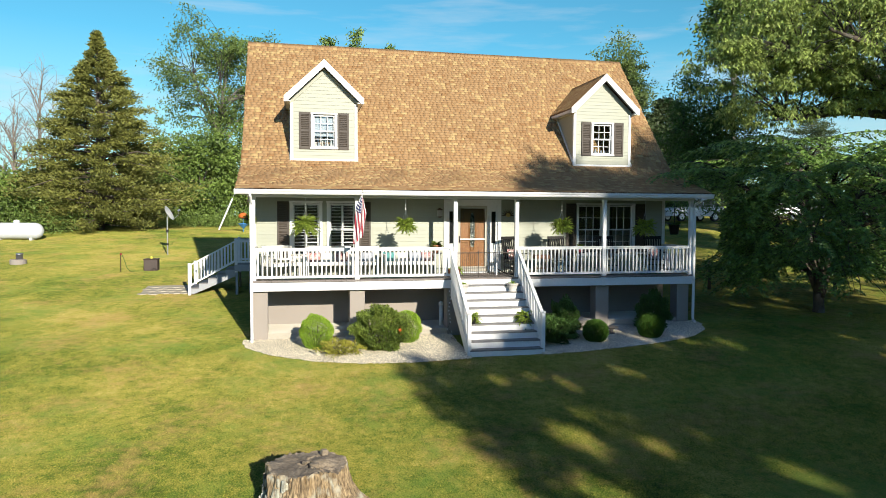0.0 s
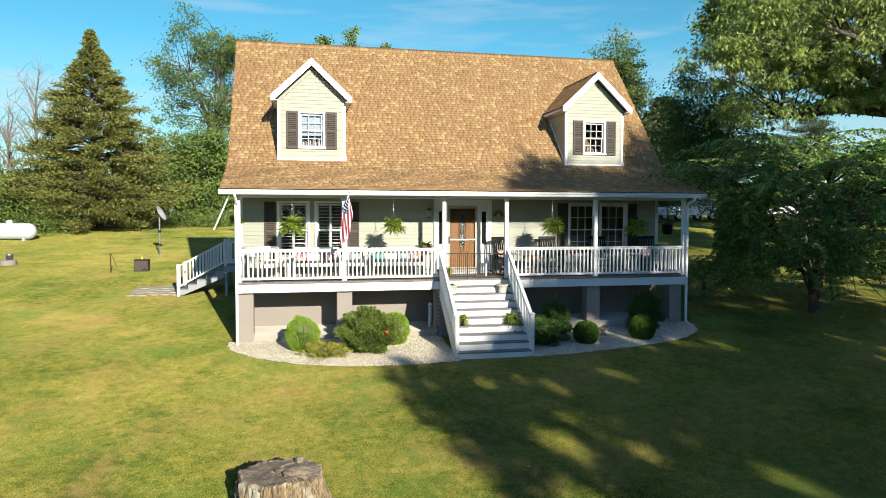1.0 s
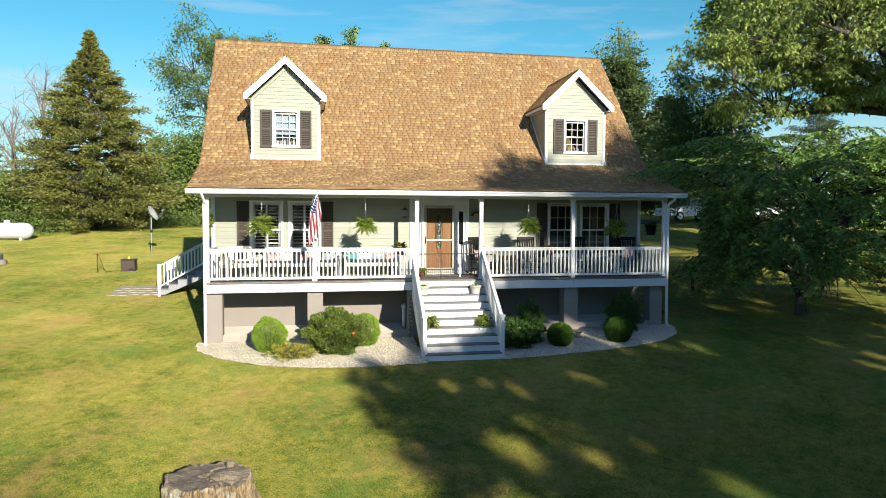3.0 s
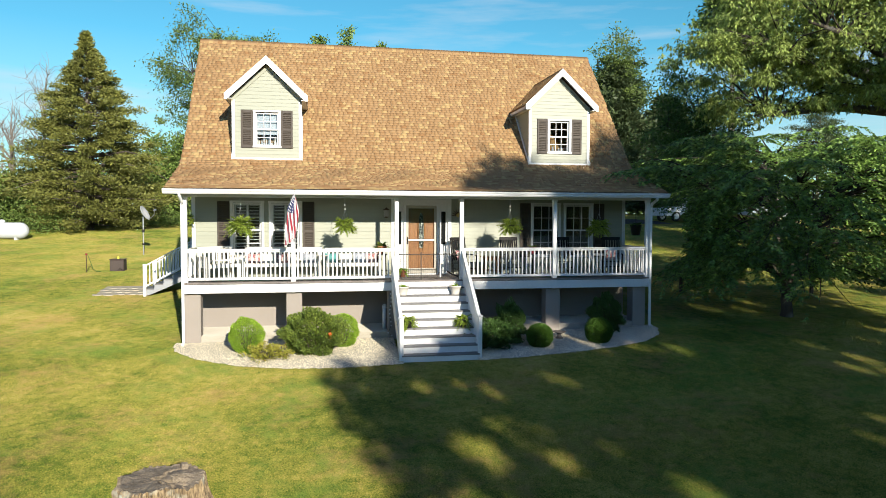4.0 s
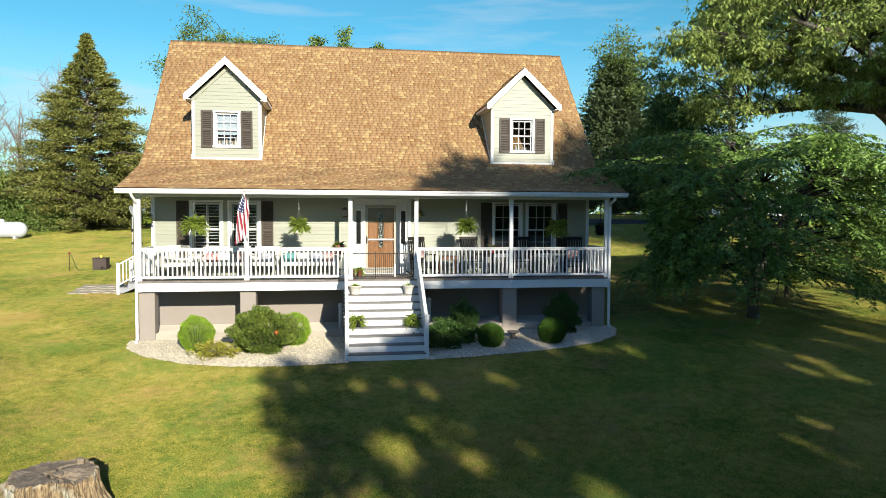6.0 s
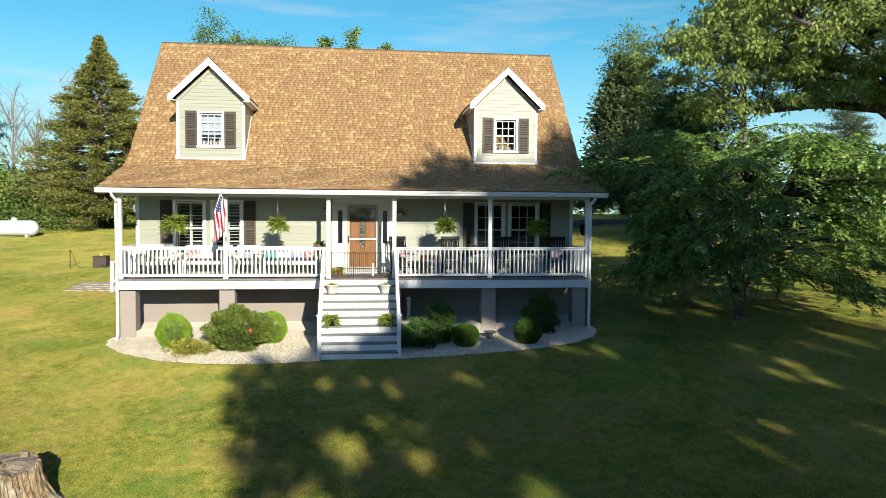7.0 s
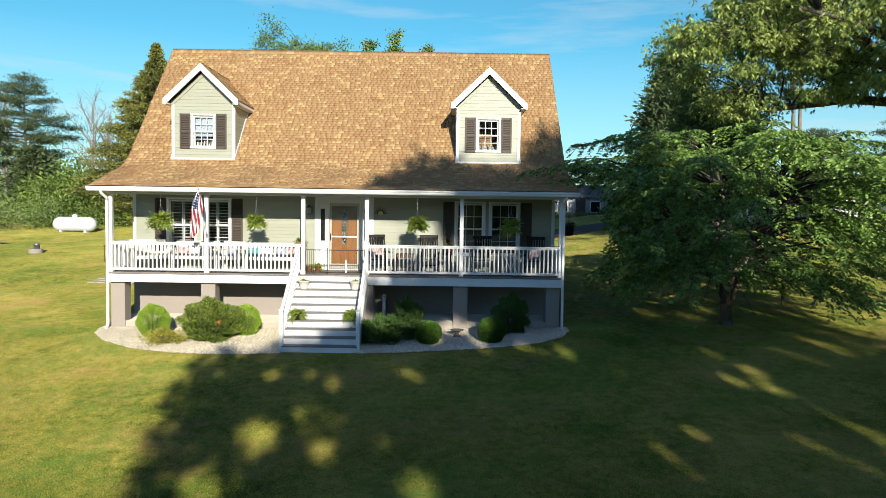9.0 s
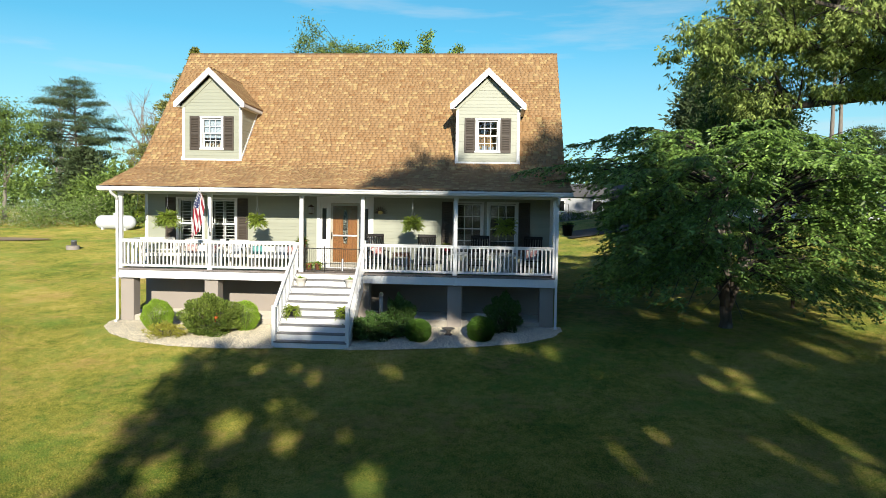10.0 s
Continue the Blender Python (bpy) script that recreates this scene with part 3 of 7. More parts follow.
roof = tagged(part("roof", G().prism(top + back + low, "x", ROOF_X0 + 0.01, ROOF_X1 - 0.01), UNDERLAY), "brown blended asphalt shingle roof swept out over the porch", "roof", kind="structure")

COURSE = 0.117
TABS = (0.10, 0.14, 0.17, 0.21)


def tab_g(w, g=None, m=None):
    g = g or G()
    t, L = 0.006, COURSE + 0.03
    vs = [Vector((x, y, z)) for x in (0.0008, w - 0.0008) for y, z in ((0, -0.006), (0, t), (L, 0.001), (L, -0.006))]
    if m is not None:
        vs = [m @ p for p in vs]
    return g.add(vs, [(0, 1, 2, 3), (7, 6, 5, 4), (0, 4, 5, 1), (1, 5, 6, 2), (2, 6, 7, 3), (3, 7, 4, 0)])


TAB_MESH = [mesh_of("shingle", tab_g(w), SHINGLE_O) for w in TABS]
rr = random.Random(5)
field = G()
s, row = 0.0, 0
while s < RS[-1] - 0.05:
    y0, z0 = roof_at(s)
    y1, z1 = roof_at(min(s + COURSE, RS[-1]))
    ang = math.degrees(math.atan2(z1 - z0, y1 - y0))
    x = ROOF_X0 - rr.uniform(0, 0.2)
    while x < ROOF_X1 - 0.05:
        k = rr.randrange(4)
        w = TABS[k]
        lift = rr.choice((0.003, 0.003, 0.0045))
        if x + w <= ROOF_X1 + 0.02 and x >= ROOF_X0 - 0.02:
            m = pose(x, y0, z0, ang) @ Matrix.Translation((0, -0.012, lift))
            if row in (0, 1, 2):
                part("shingle", TAB_MESH[k], None, roof, at=m)
            else:
                tab_g(w, field, m)
        elif x < ROOF_X0 - 0.02:
            w2 = x + w - ROOF_X0
            if w2 > 0.03:
                tab_g(w2, field, pose(ROOF_X0, y0, z0, ang) @ Matrix.Translation((0, -0.012, lift)))
        else:
            tab_g(ROOF_X1 - x, field, pose(x, y0, z0, ang) @ Matrix.Translation((0, -0.012, lift)))
        x += w
    s += COURSE
    row += 1
me = raw_mesh("shingle_field", field.v, field.f, SHINGLE_I)
tagged(part("shingle_field", me, None, roof), kind="stuff")
cap = G()
x = ROOF_X0
while x < ROOF_X1:
    w = 0.145
    cap.prism([(RIDGE_Y - 0.11, RIDGE_Z - 0.10), (RIDGE_Y, RIDGE_Z + 0.035), (RIDGE_Y + 0.11, RIDGE_Z - 0.10), (RIDGE_Y + 0.10, RIDGE_Z - 0.125), (RIDGE_Y, RIDGE_Z + 0.01), (RIDGE_Y - 0.10, RIDGE_Z - 0.125)], "x", x, min(x + w - 0.012, ROOF_X1))
    x += w
part("ridge_cap", raw_mesh("ridge_cap", *(lambda q: (q.v, [f for f in q.f if len(f) == 4]))(cap), SHINGLE_I), None, roof, "overlapping ridge cap shingles")
# rake boards along the two gable ends, and the boarded porch ceiling
for x in (ROOF_X0 + 0.012, ROOF_X1 - 0.052):
    prof = [(p[0], p[1] - 0.06) for p in top] + [(p[0], p[1] - 0.17) for p in reversed(top)]
    tagged(part("trim_rake", G().prism(prof, "x", x, x + 0.04), WHITE), "white rake board along the roof edge", "trim", kind="structure")
g = G()
for i in range(34):
    xa = ROOF_X0 + 0.02 + i * (ROOF_X1 - ROOF_X0 - 0.04) / 34
    g.box(xa, xa + (ROOF_X1 - ROOF_X0 - 0.04) / 34 - 0.006, EAVE_Y + 0.05, YF, 4.235, 4.255, 0.003)
tagged(part("porch_ceiling", g, WHITE), "white boarded porch ceiling", "ceiling", kind="structure")
g = G().box(-0.08, 13.12, -0.07, 0.07, 4.13, 4.235, 0.006)
tagged(part("trim_porch_beam", g, WHITE), "white beam on the porch posts", "trim", kind="structure")
gut = [(EAVE_Y - 0.005, 4.20), (EAVE_Y - 0.075, 4.20), (EAVE_Y - 0.10, 4.235), (EAVE_Y - 0.10, 4.255), (EAVE_Y - 0.125, 4.285), (EAVE_Y - 0.125, 4.325), (EAVE_Y - 0.115, 4.325), (EAVE_Y - 0.10, 4.275), (EAVE_Y - 0.06, 4.215), (EAVE_Y - 0.005, 4.215)]
gutter = tagged(part("gutter", G().prism(gut, "x", ROOF_X0 - 0.01, ROOF_X1 + 0.01), WHITE), "white metal gutter along the porch eave", "gutter", kind="structure")
part("fascia", G().box(ROOF_X0, ROOF_X1, EAVE_Y, EAVE_Y + 0.03, 4.19, 4.355, 0.003), WHITE, gutter)
for x, ytop in ((-0.05, -0.125), (13.11, -0.115)):
    d = thing("downspout", (x, 0, 0), "white square metal downspout on the porch post", "downspout")
    zb = float(ground_z(x, 0)) + 0.06
    pts = [(0, EAVE_Y - 0.06, 4.21), (0, EAVE_Y - 0.05, 4.14), (0, ytop - 0.03, 4.02), (0, ytop, 3.94)]
    part("elbow", G().tube(pts, 0.042, 8), WHITE, d, smooth=True)
    part("pipe", G().box(-0.036, 0.036, ytop - 0.028, ytop + 0.028, zb + 0.12, 3.96, 0.008), WHITE, d)
    part("spout", G().tube([(0, ytop, zb + 0.14), (0, ytop - 0.02, zb + 0.05), (0, ytop - 0.12, zb + 0.01)], 0.042, 8), WHITE, d)


# ---- windows ----
def window(name, x0, x1, z0, z1, y, cols, label, kind="structure", parent=None, casing=0.085, rows=2):
    """A double-hung window: casing, two sashes with glazing bars, and panes."""
    w = thing(name, (x0, y, z0), label, "window", kind=kind)
    w.parent = parent
    W, H = x1 - x0, z1 - z0
    c = casing
    for nm, bx in (("casing_side", (-c, 0.012, -c * 0.2, H)), ("casing_side", (W - 0.012, W + c, -c * 0.2, H)), ("casing_head", (-c - 0.01, W + c + 0.01, H, H + c)), ("window_sill", (-c - 0.02, W + c + 0.02, -c * 0.8, 0.012))):
        d = 0.045 if nm != "window_sill" else 0.065
        part(nm, G().box(bx[0], bx[1], -d, 0.05, bx[2], bx[3], 0.006), WHITE, w)
    for k, (a, b, yy) in enumerate(((H / 2 - 0.02, H - 0.012, 0.035), (0.012, H / 2 + 0.02, 0.07))):
        sash = G()
        f = 0.042
        sash.box(0.012, 0.012 + f, yy, yy + 0.035, a, b, 0.003)
        sash.box(W - 0.012 - f, W - 0.012, yy, yy + 0.035, a, b, 0.003)
        sash.box(0.012 + f, W - 0.012 - f, yy, yy + 0.035, a, a + f, 0.003)
        sash.box(0.012 + f, W - 0.012 - f, yy, yy + 0.035, b - f, b, 0.003)
        so = part("sash", sash, WHITE, w)
        iw, ih = W - 0.024 - 2 * f, b - a - 2 * f
        for i in range(1, cols):
            xx = 0.012 + f + iw * i / cols
            part("glazing_bar", G().box(xx - 0.009, xx + 0.009, yy + 0.004, yy + 0.03, a + f, b - f, 0.002), WHITE, so)
        for j in range(1, rows):
            zz = a + f + ih * j / rows
            part("glazing_bar", G().box(0.012 + f, W - 0.012 - f, yy + 0.006, yy + 0.028, zz - 0.009, zz + 0.009, 0.002), WHITE, so)
        pane = part("pane", G().box(0.012 + f, W - 0.012 - f, yy + 0.014, yy + 0.018, a + f, b - f), GLASS, so)
        pane.visible_shadow = False
    return w


def house_shutter(x0, x1, z0, z1, y, parent=None):
    """A louvred shutter with a mid rail."""
    s = thing("shutter", (x0, y, z0), "dark brown louvred window shutter", "shutter", group="window shutters")
    s.parent = parent
    if parent:
        for k in ("category", "group"):
            del s[k]
    W, H = x1 - x0, z1 - z0
    part("stile", G().box(0, 0.055, -0.03, 0, 0, H, 0.004), SHUTTER, s)
    part("stile", G().box(W - 0.055, W, -0.03, 0, 0, H, 0.004), SHUTTER, s)
    for a, b in ((0, 0.09), (H * 0.47, H * 0.47 + 0.07), (H - 0.07, H)):
        part("rail", G().box(0.055, W - 0.055, -0.03, 0, a, b, 0.004), SHUTTER, s)
    for a, b in ((0.09, H * 0.47), (H * 0.47 + 0.07, H - 0.07)):
        part("panel", G().box(0.055, W - 0.055, -0.010, 0, a, b), SHUTTER, s)
        n = int((b - a) / 0.052)
        lou = mesh_of("louvre", G().box(0, W - 0.11, -0.020, 0.020, -0.004, 0.004, 0.002, mat=pose(0, 0, 0, 38)), SHUTTER)
        for j in range(n):
            part("louvre", lou, None, s, at=Matrix.Translation((0.055, -0.016, a + (j + 0.5) * (b - a) / n)))
    return s


for i, (a, b) in enumerate(WINS):
    w = window(f"window_{i + 1}", a, b, WIN_Z0, WIN_Z1, YF, 2 if i < 2 else 3, casing=0.06, label="white double-hung porch window with " + ("indoor louvred shutters" if i < 2 else "dark glass behind glazing bars"))
    if i < 2:
        W, H = b - a, WIN_Z1 - WIN_Z0
        for u in (0, 1):
            x0 = 0.05 + u * (W / 2 - 0.05)
            x1 = x0 + W / 2 - 0.055
            sh = G()
            for p, q in ((x0, x0 + 0.036), (x1 - 0.036, x1)):
                sh.box(p, q, 0.16, 0.19, 0.02, H - 0.02, 0.003)
            for p, q in ((0.02, 0.09), (H * 0.5 - 0.04, H * 0.5 + 0.04), (H - 0.08, H - 0.02)):
                sh.box(x0 + 0.05, x1 - 0.05, 0.16, 0.19, p, q, 0.003)
            leafp = part("indoor_shutter", sh, WHITE, w, "white indoor louvred shutter")
            for lo, hi in ((0.09, H * 0.5 - 0.04), (H * 0.5 + 0.04, H - 0.08)):
                n = int((hi - lo) / 0.085)
                for j in range(n):
                    zz = lo + (j + 0.5) * (hi - lo) / n
                    lv = mesh_of("louvre", G().box(0, x1 - x0 - 0.1, -0.024, 0.024, -0.005, 0.005, 0.002), WHITE)
                    part("louvre", lv, None, leafp, at=pose(x0 + 0.05, 0.175, zz, -14))
    else:
        bl = part("roller_blind", G().box(0.06, b - a - 0.06, 0.17, 0.175, 0.08, 0.62), surf("dusk_blind", (0.20, 0.20, 0.20), rough=0.8), w, "grey slatted blind behind the glass")
for a, b in ((0.59, 0.93), (3.00, 3.34), (9.63, 9.97), (12.06, 12.41)):
    house_shutter(a, b, WIN_Z0 - 0.04, WIN_Z1 + 0.04, YF - 0.018)

# ---- the entrance ----
entry = thing("door_1", (5.70, YF, DECK), "brown wooden front door with leaded oval glass, beige storm door and white sidelights", "door", kind="structure")
EW, EH = 1.66, 2.19
for nm, bx in (("jamb", (-0.09, 0.02, 0, EH)), ("jamb", (0.285, 0.36, 0.03, EH - 0.03)), ("jamb", (EW - 0.36, EW - 0.285, 0.03, EH - 0.03)), ("jamb", (EW - 0.02, EW + 0.09, 0, EH)), ("casing_head", (-0.09, EW + 0.09, EH, EH + 0.10)), ("head", (0.02, EW - 0.02, EH - 0.09, EH)), ("threshold", (0.02, EW - 0.02, 0.0, 0.035))):
    part(nm, G().box(bx[0], bx[1], -0.055 if nm in ("jamb", "casing_head") else -0.04, 0.12, bx[2], bx[3], 0.006), WHITE, entry)
for x in (0.02, EW - 0.285):
    sl = part("sidelight", G().box(x, x + 0.265, 0.0, 0.05, 0.035, EH - 0.09, 0.004).box(x + 0.03, x + 0.235, -0.012, 0.0, 0.10, 0.72, 0.006), WHITE, entry, "white sidelight with a narrow dark pane")
    part("pane", G().box(x + 0.065, x + 0.20, -0.008, 0.0, 0.92, 1.92), BLACKGLASS, sl)
    for p, q, r, t in ((x + 0.045, x + 0.065, 0.90, 1.94), (x + 0.20, x + 0.22, 0.90, 1.94), (x + 0.065, x + 0.20, 0.90, 0.92), (x + 0.065, x + 0.20, 1.92, 1.94)):
        part("bead", G().box(p, q, -0.014, 0.0, r, t, 0.003), WHITE, sl)
dx0, dx1 = 0.36, EW - 0.36
leaf = part("door_leaf", G().box(dx0 + 0.03, dx1 - 0.03, 0.05, 0.095, 0.04, EH - 0.10, 0.004), DOORWOOD, entry, "stained oak door leaf with raised panels")
dc = (dx0 + dx1) / 2
for a, b, c, d in ((dx0 + 0.10, dc - 0.12, 0.95, 1.90), (dc + 0.12, dx1 - 0.10, 0.95, 1.90), (dx0 + 0.10, dc - 0.12, 0.18, 0.82), (dc + 0.12, dx1 - 0.10, 0.18, 0.82), (dc - 0.09, dc + 0.09, 0.18, 0.70)):
    part("raised_panel", G().box(a, b, 0.036, 0.05, c, d, 0.012), DOORWOOD, leaf)
arch = [(dc - 0.075, 0.80), (dc + 0.075, 0.80), (dc + 0.075, 1.78)] + [(dc + 0.075 * math.cos(t * math.pi / 8), 1.78 + 0.10 * math.sin(t * math.pi / 8)) for t in range(1, 8)] + [(dc - 0.075, 1.78)]
part("oval_glass", G().prism(arch, "y", 0.030, 0.05), LEADED, leaf, "tall arched leaded glass with clear bevels")
ring = [(dc + 0.10 * math.cos(t), 1.30 + 0.62 * math.sin(t), 0) for t in np.linspace(0, 2 * math.pi, 25)]
part("glass_moulding", G().tube([(p[0], 0.03, p[1]) for p in ring], 0.012, 6), DOORWOOD, leaf)
storm = part("storm_door", G().box(dx0 + 0.004, dx0 + 0.075, -0.02, 0.012, 0.045, EH - 0.094, 0.004).box(dx1 - 0.075, dx1 - 0.004, -0.02, 0.012, 0.045, EH - 0.094, 0.004).box(dx0 + 0.075, dx1 - 0.075, -0.02, 0.012, EH - 0.18, EH - 0.094, 0.004).box(dx0 + 0.075, dx1 - 0.075, -0.02, 0.012, 0.045, 0.20, 0.004), BEIGE, entry, "beige framed glass storm door with a white push bar")
part("push_bar", G().box(dx0 + 0.075, dx1 - 0.075, -0.022, 0.010, 1.03, 1.075, 0.004), WHITE, storm)
sp = part("pane", G().box(dx0 + 0.075, dx1 - 0.075, -0.006, -0.002, 0.20, EH - 0.18), GLASS, storm)
sp.visible_shadow = False
part("door_handle", G().tube([(dx0 + 0.04, -0.03, 0.96), (dx0 + 0.04, -0.07, 0.98), (dx0 + 0.04, -0.07, 1.10), (dx0 + 0.04, -0.03, 1.12)], 0.011, 6).box(dx0 + 0.02, dx0 + 0.06, -0.03, -0.02, 0.93, 1.15, 0.004), BLACKIRON, storm, "black pull handle")


# ---- dormers ----
def dormer(x0, x1, shade):
    """A gabled dormer on the steep roof: sided front and cheeks, white trim, its own shingled roof and window."""
    yf, zb, cx = 2.05, 5.29, (x0 + x1) / 2
    slope = 0.945
    hw = (x1 - x0) / 2
    plate = 8.14 - slope * hw - 0.10     # where the front wall meets its rafters
    d = thing("dormer", (0, 0, 0), "gabled roof dormer with sage siding and white trim", "dormer", group="roof dormers", kind="structure")
    wx0, wx1, wz0, wz1 = cx - 0.34, cx + 0.34, 5.69, 6.69
    g = G()
    for a, b, c, e in pieces_round(x0, x1, zb, plate, [(wx0, wx1, wz0, wz1)]):
        g.box(a, b, yf, yf + 0.1, c, e)
    g.prism([(x0, plate), (x1, plate), (cx, plate + slope * hw)], "y", yf, yf + 0.1)
    wall = part("wall", g, WALLCORE, d)
    side_boards(wall, x0 + 0.07, x1 - 0.07, zb + 0.06, 8.0, yf, [(wx0 - 0.05, wx1 + 0.05, wz0 - 0.05, wz1 + 0.06)], slope=lambda z: (max(x0 + 0.07, cx - (plate + slope * hw - z) / slope), min(x1 - 0.07, cx + (plate + slope * hw - z) / slope)))
    for a, b in ((x0 - 0.012, x0 + 0.075), (x1 - 0.075, x1 + 0.012)):
        part("corner_board", G().box(a, b, yf - 0.026, yf + 0.07, zb, plate + 0.05, 0.005), WHITE, d)
    part("base_board", G().box(x0 - 0.012, x1 + 0.012, yf - 0.03, yf + 0.01, zb - 0.03, zb + 0.065, 0.005), WHITE, d)
    ymeet = BEND_Y + (plate - BEND_Z) * (RIDGE_Y - BEND_Y) / (RIDGE_Z - BEND_Z)
    for x, sgn in ((x0, -1), (x1, 1)):
        ck = part("cheek", G().prism([(yf + 0.1, zb - 0.1), (ymeet + 0.1, plate + 0.02), (yf + 0.1, plate + 0.02)], "x", x - 0.05 * (sgn > 0), x + 0.05 * (sgn < 0)), WALLCORE, d)
        z = zb + 0.06
        while z < plate - 0.02:
            h = min(LAP, plate - z)
            ye = BEND_Y + (z + h - BEND_Z) * (RIDGE_Y - BEND_Y) / (RIDGE_Z - BEND_Z)
            if ye - yf > 0.12:
                m = Matrix.Translation((x, yf + 0.07, z)) @ pose(0, 0, 0, 0, 0, 90) if sgn > 0 else Matrix.Translation((x, ye, z)) @ pose(0, 0, 0, 0, 0, -90)
                part("siding_board", board_mesh(ye - yf - 0.07, h + 0.012), VINYL, ck, at=m)
            z += LAP
        ya = BEND_Y + (zb - 0.02 - BEND_Z) * (RIDGE_Y - BEND_Y) / (RIDGE_Z - BEND_Z)
        part("cheek_flashing", G().prism([(ya - 0.03, zb + 0.0), (ymeet, plate), (ymeet - 0.09, plate), (ya - 0.06, zb + 0.07)], "x", min(x, x + sgn * 0.03), max(x, x + sgn * 0.03)), WHITE, d)
    # roof of the dormer
    apex, over = 8.27, 0.175
    yo = yf - 0.25
    ez = apex - slope * (hw + over)
    n_t = Vector((slope, 0, 1)).normalized()
    for sgn in (-1, 1):
        ex = cx + sgn * (hw + over)
        yr = BEND_Y + (apex - BEND_Z) * (RIDGE_Y - BEND_Y) / (RIDGE_Z - BEND_Z) + 0.05
        ye = BEND_Y + (ez - BEND_Z) * (RIDGE_Y - BEND_Y) / (RIDGE_Z - BEND_Z) + 0.05
        t = 0.05
        vs = [(cx, yo, apex), (ex, yo, ez), (ex, ye, ez), (cx, yr, apex)]
        vs += [(p[0], p[1], p[2] - t) for p in vs]
        slab = part("roof_slab", G().add(vs, [(0, 1, 2, 3), (7, 6, 5, 4), (0, 4, 5, 1), (1, 5, 6, 2), (2, 6, 7, 3), (3, 7, 4, 0)]), UNDERLAY, d)
        L = math.hypot(hw + over, slope * (hw + over))
        f = G()
        q, r2 = 0.0, random.Random(11 + sgn)
        ang = math.degrees(math.atan(slope))
        while q < L - 0.03:
            frac = q / L
            zq = ez + (apex - ez) * frac
            xq = ex + (cx - ex) * frac
            yend = ye + (yr - ye) * frac
            y = yo - r2.uniform(0, 0.15)
            while y < yend:
                w = TABS[r2.randrange(4)]
                a, b = max(y, yo), min(y + w, yend)
                if b - a > 0.03:
                    if sgn < 0:
                        m = pose(xq, b, zq, 0, 0, -90) @ pose(0, 0, 0, ang) @ Matrix.Translation((0, -0.01, r2.choice((0.003, 0.0045))))
                    else:
                        m = pose(xq, a, zq, 0, 0, 90) @ pose(0, 0, 0, ang) @ Matrix.Translation((0, -0.01, r2.choice((0.003, 0.0045))))
                    tab_g(b - a, f, m)
                y += w
            q += COURSE
        tagged(part("shingle_field", raw_mesh("shingle_field", f.v, f.f, SHINGLE_I), None, d), kind="stuff")
        # rake board on the front, and soffit behind it
        k = 0.17
        poly = [(cx, apex + 0.015), (ex + sgn * 0.015, ez + 0.0), (ex + sgn * 0.015, ez - k), (ex - sgn * 0.06, ez - k), (cx, apex - k * 1.25)]
        part("rake_board", G().prism(poly, "y", yo - 0.03, yo), WHITE, d)
        part("soffit", G().prism([(cx, apex - 0.09), (ex, ez - 0.09), (ex, ez - 0.11), (cx, apex - 0.115)], "y", yo, yf), WHITE, d)
        fz = plate + slope * hw + 0.02
        part("frieze", G().prism([(cx, fz), (cx + sgn * (hw + 0.02), fz - slope * (hw + 0.02)), (cx + sgn * (hw + 0.02), fz - slope * (hw + 0.02) - 0.15), (cx, fz - 0.15)], "y", yf - 0.036, yf - 0.004), VINYL, d)
        part("eave_board", G().box(min(ex, ex - sgn * 0.03), max(ex, ex - sgn * 0.03), yo, ye - 0.1, ez - 0.15, ez - 0.045, 0.004), WHITE, d)
        part("eave_soffit", G().box(min(ex, x1 if sgn > 0 else x0), max(ex, x1 if sgn > 0 else x0), yo, ye - 0.05, ez - 0.15, ez - 0.13), WHITE, d)
    c = G()
    y = yo
    while y < 4.6:
        c.prism([(cx - 0.11, apex - 0.095), (cx, apex + 0.03), (cx + 0.11, apex - 0.095), (cx + 0.10, apex - 0.11), (cx, apex + 0.01), (cx - 0.10, apex - 0.11)], "y", y, y + 0.19)
        y += 0.195
    part("ridge_cap", c, SHINGLE_I, d)
    win = window("window", wx0, wx1, wz0, wz1, yf, 3, "white double-hung dormer window with glazing bars", parent=d, casing=0.055)
    for k in ("category", "kind"):
        if k in win:
            del win[k]
    for a, b in ((wx0 - 0.40, wx0 - 0.06), (wx1 + 0.06, wx1 + 0.40)):
        house_shutter(a, b, wz0 - 0.05, wz1 + 0.05, yf - 0.018, parent=d)
    # added panel behind the glass: its colour stands in for reflected sky
    if shade:
        part("reflection_panel", G().box(wx0 + 0.03, wx1 - 0.03, yf + 0.15, yf + 0.156, wz0 + 0.36 * (wz1 - wz0), wz1 - 0.02), SKYREFLECT, d, "pale grey-blue panel imitating sky reflected in the upper panes")
    rk = random.Random(int(x0 * 10))
    xk = wx0 + 0.05
    while xk < wx1 - 0.10:
        wk, hk = rk.uniform(0.05, 0.12), rk.uniform(0.10, 0.30)
        part("sill_ornament", G().lathe([(0.5 * wk, 0), (0.55 * wk, 0.3 * hk), (0.3 * wk, 0.7 * hk), (0.35 * wk, hk), (0.0, hk)], 10, (xk + wk / 2, yf + 0.19, wz0 + 0.012)), rk.choice((CREAM, CREAM, FLAGWHITE, GREYCLOTH)) if shade else rk.choice((GREYCLOTH, DARKPOT)), d)
        xk += wk + rk.uniform(0.0, 0.04)
    part("room_box", G().box(x0 + 0.06, x1 - 0.06, yf + 1.5, yf + 1.55, zb + 0.3, plate), DARKROOM, d, "dim attic room behind the dormer window")
    return d


dormer(0.99, 2.97, True)
dormer(10.02, 12.03, False)

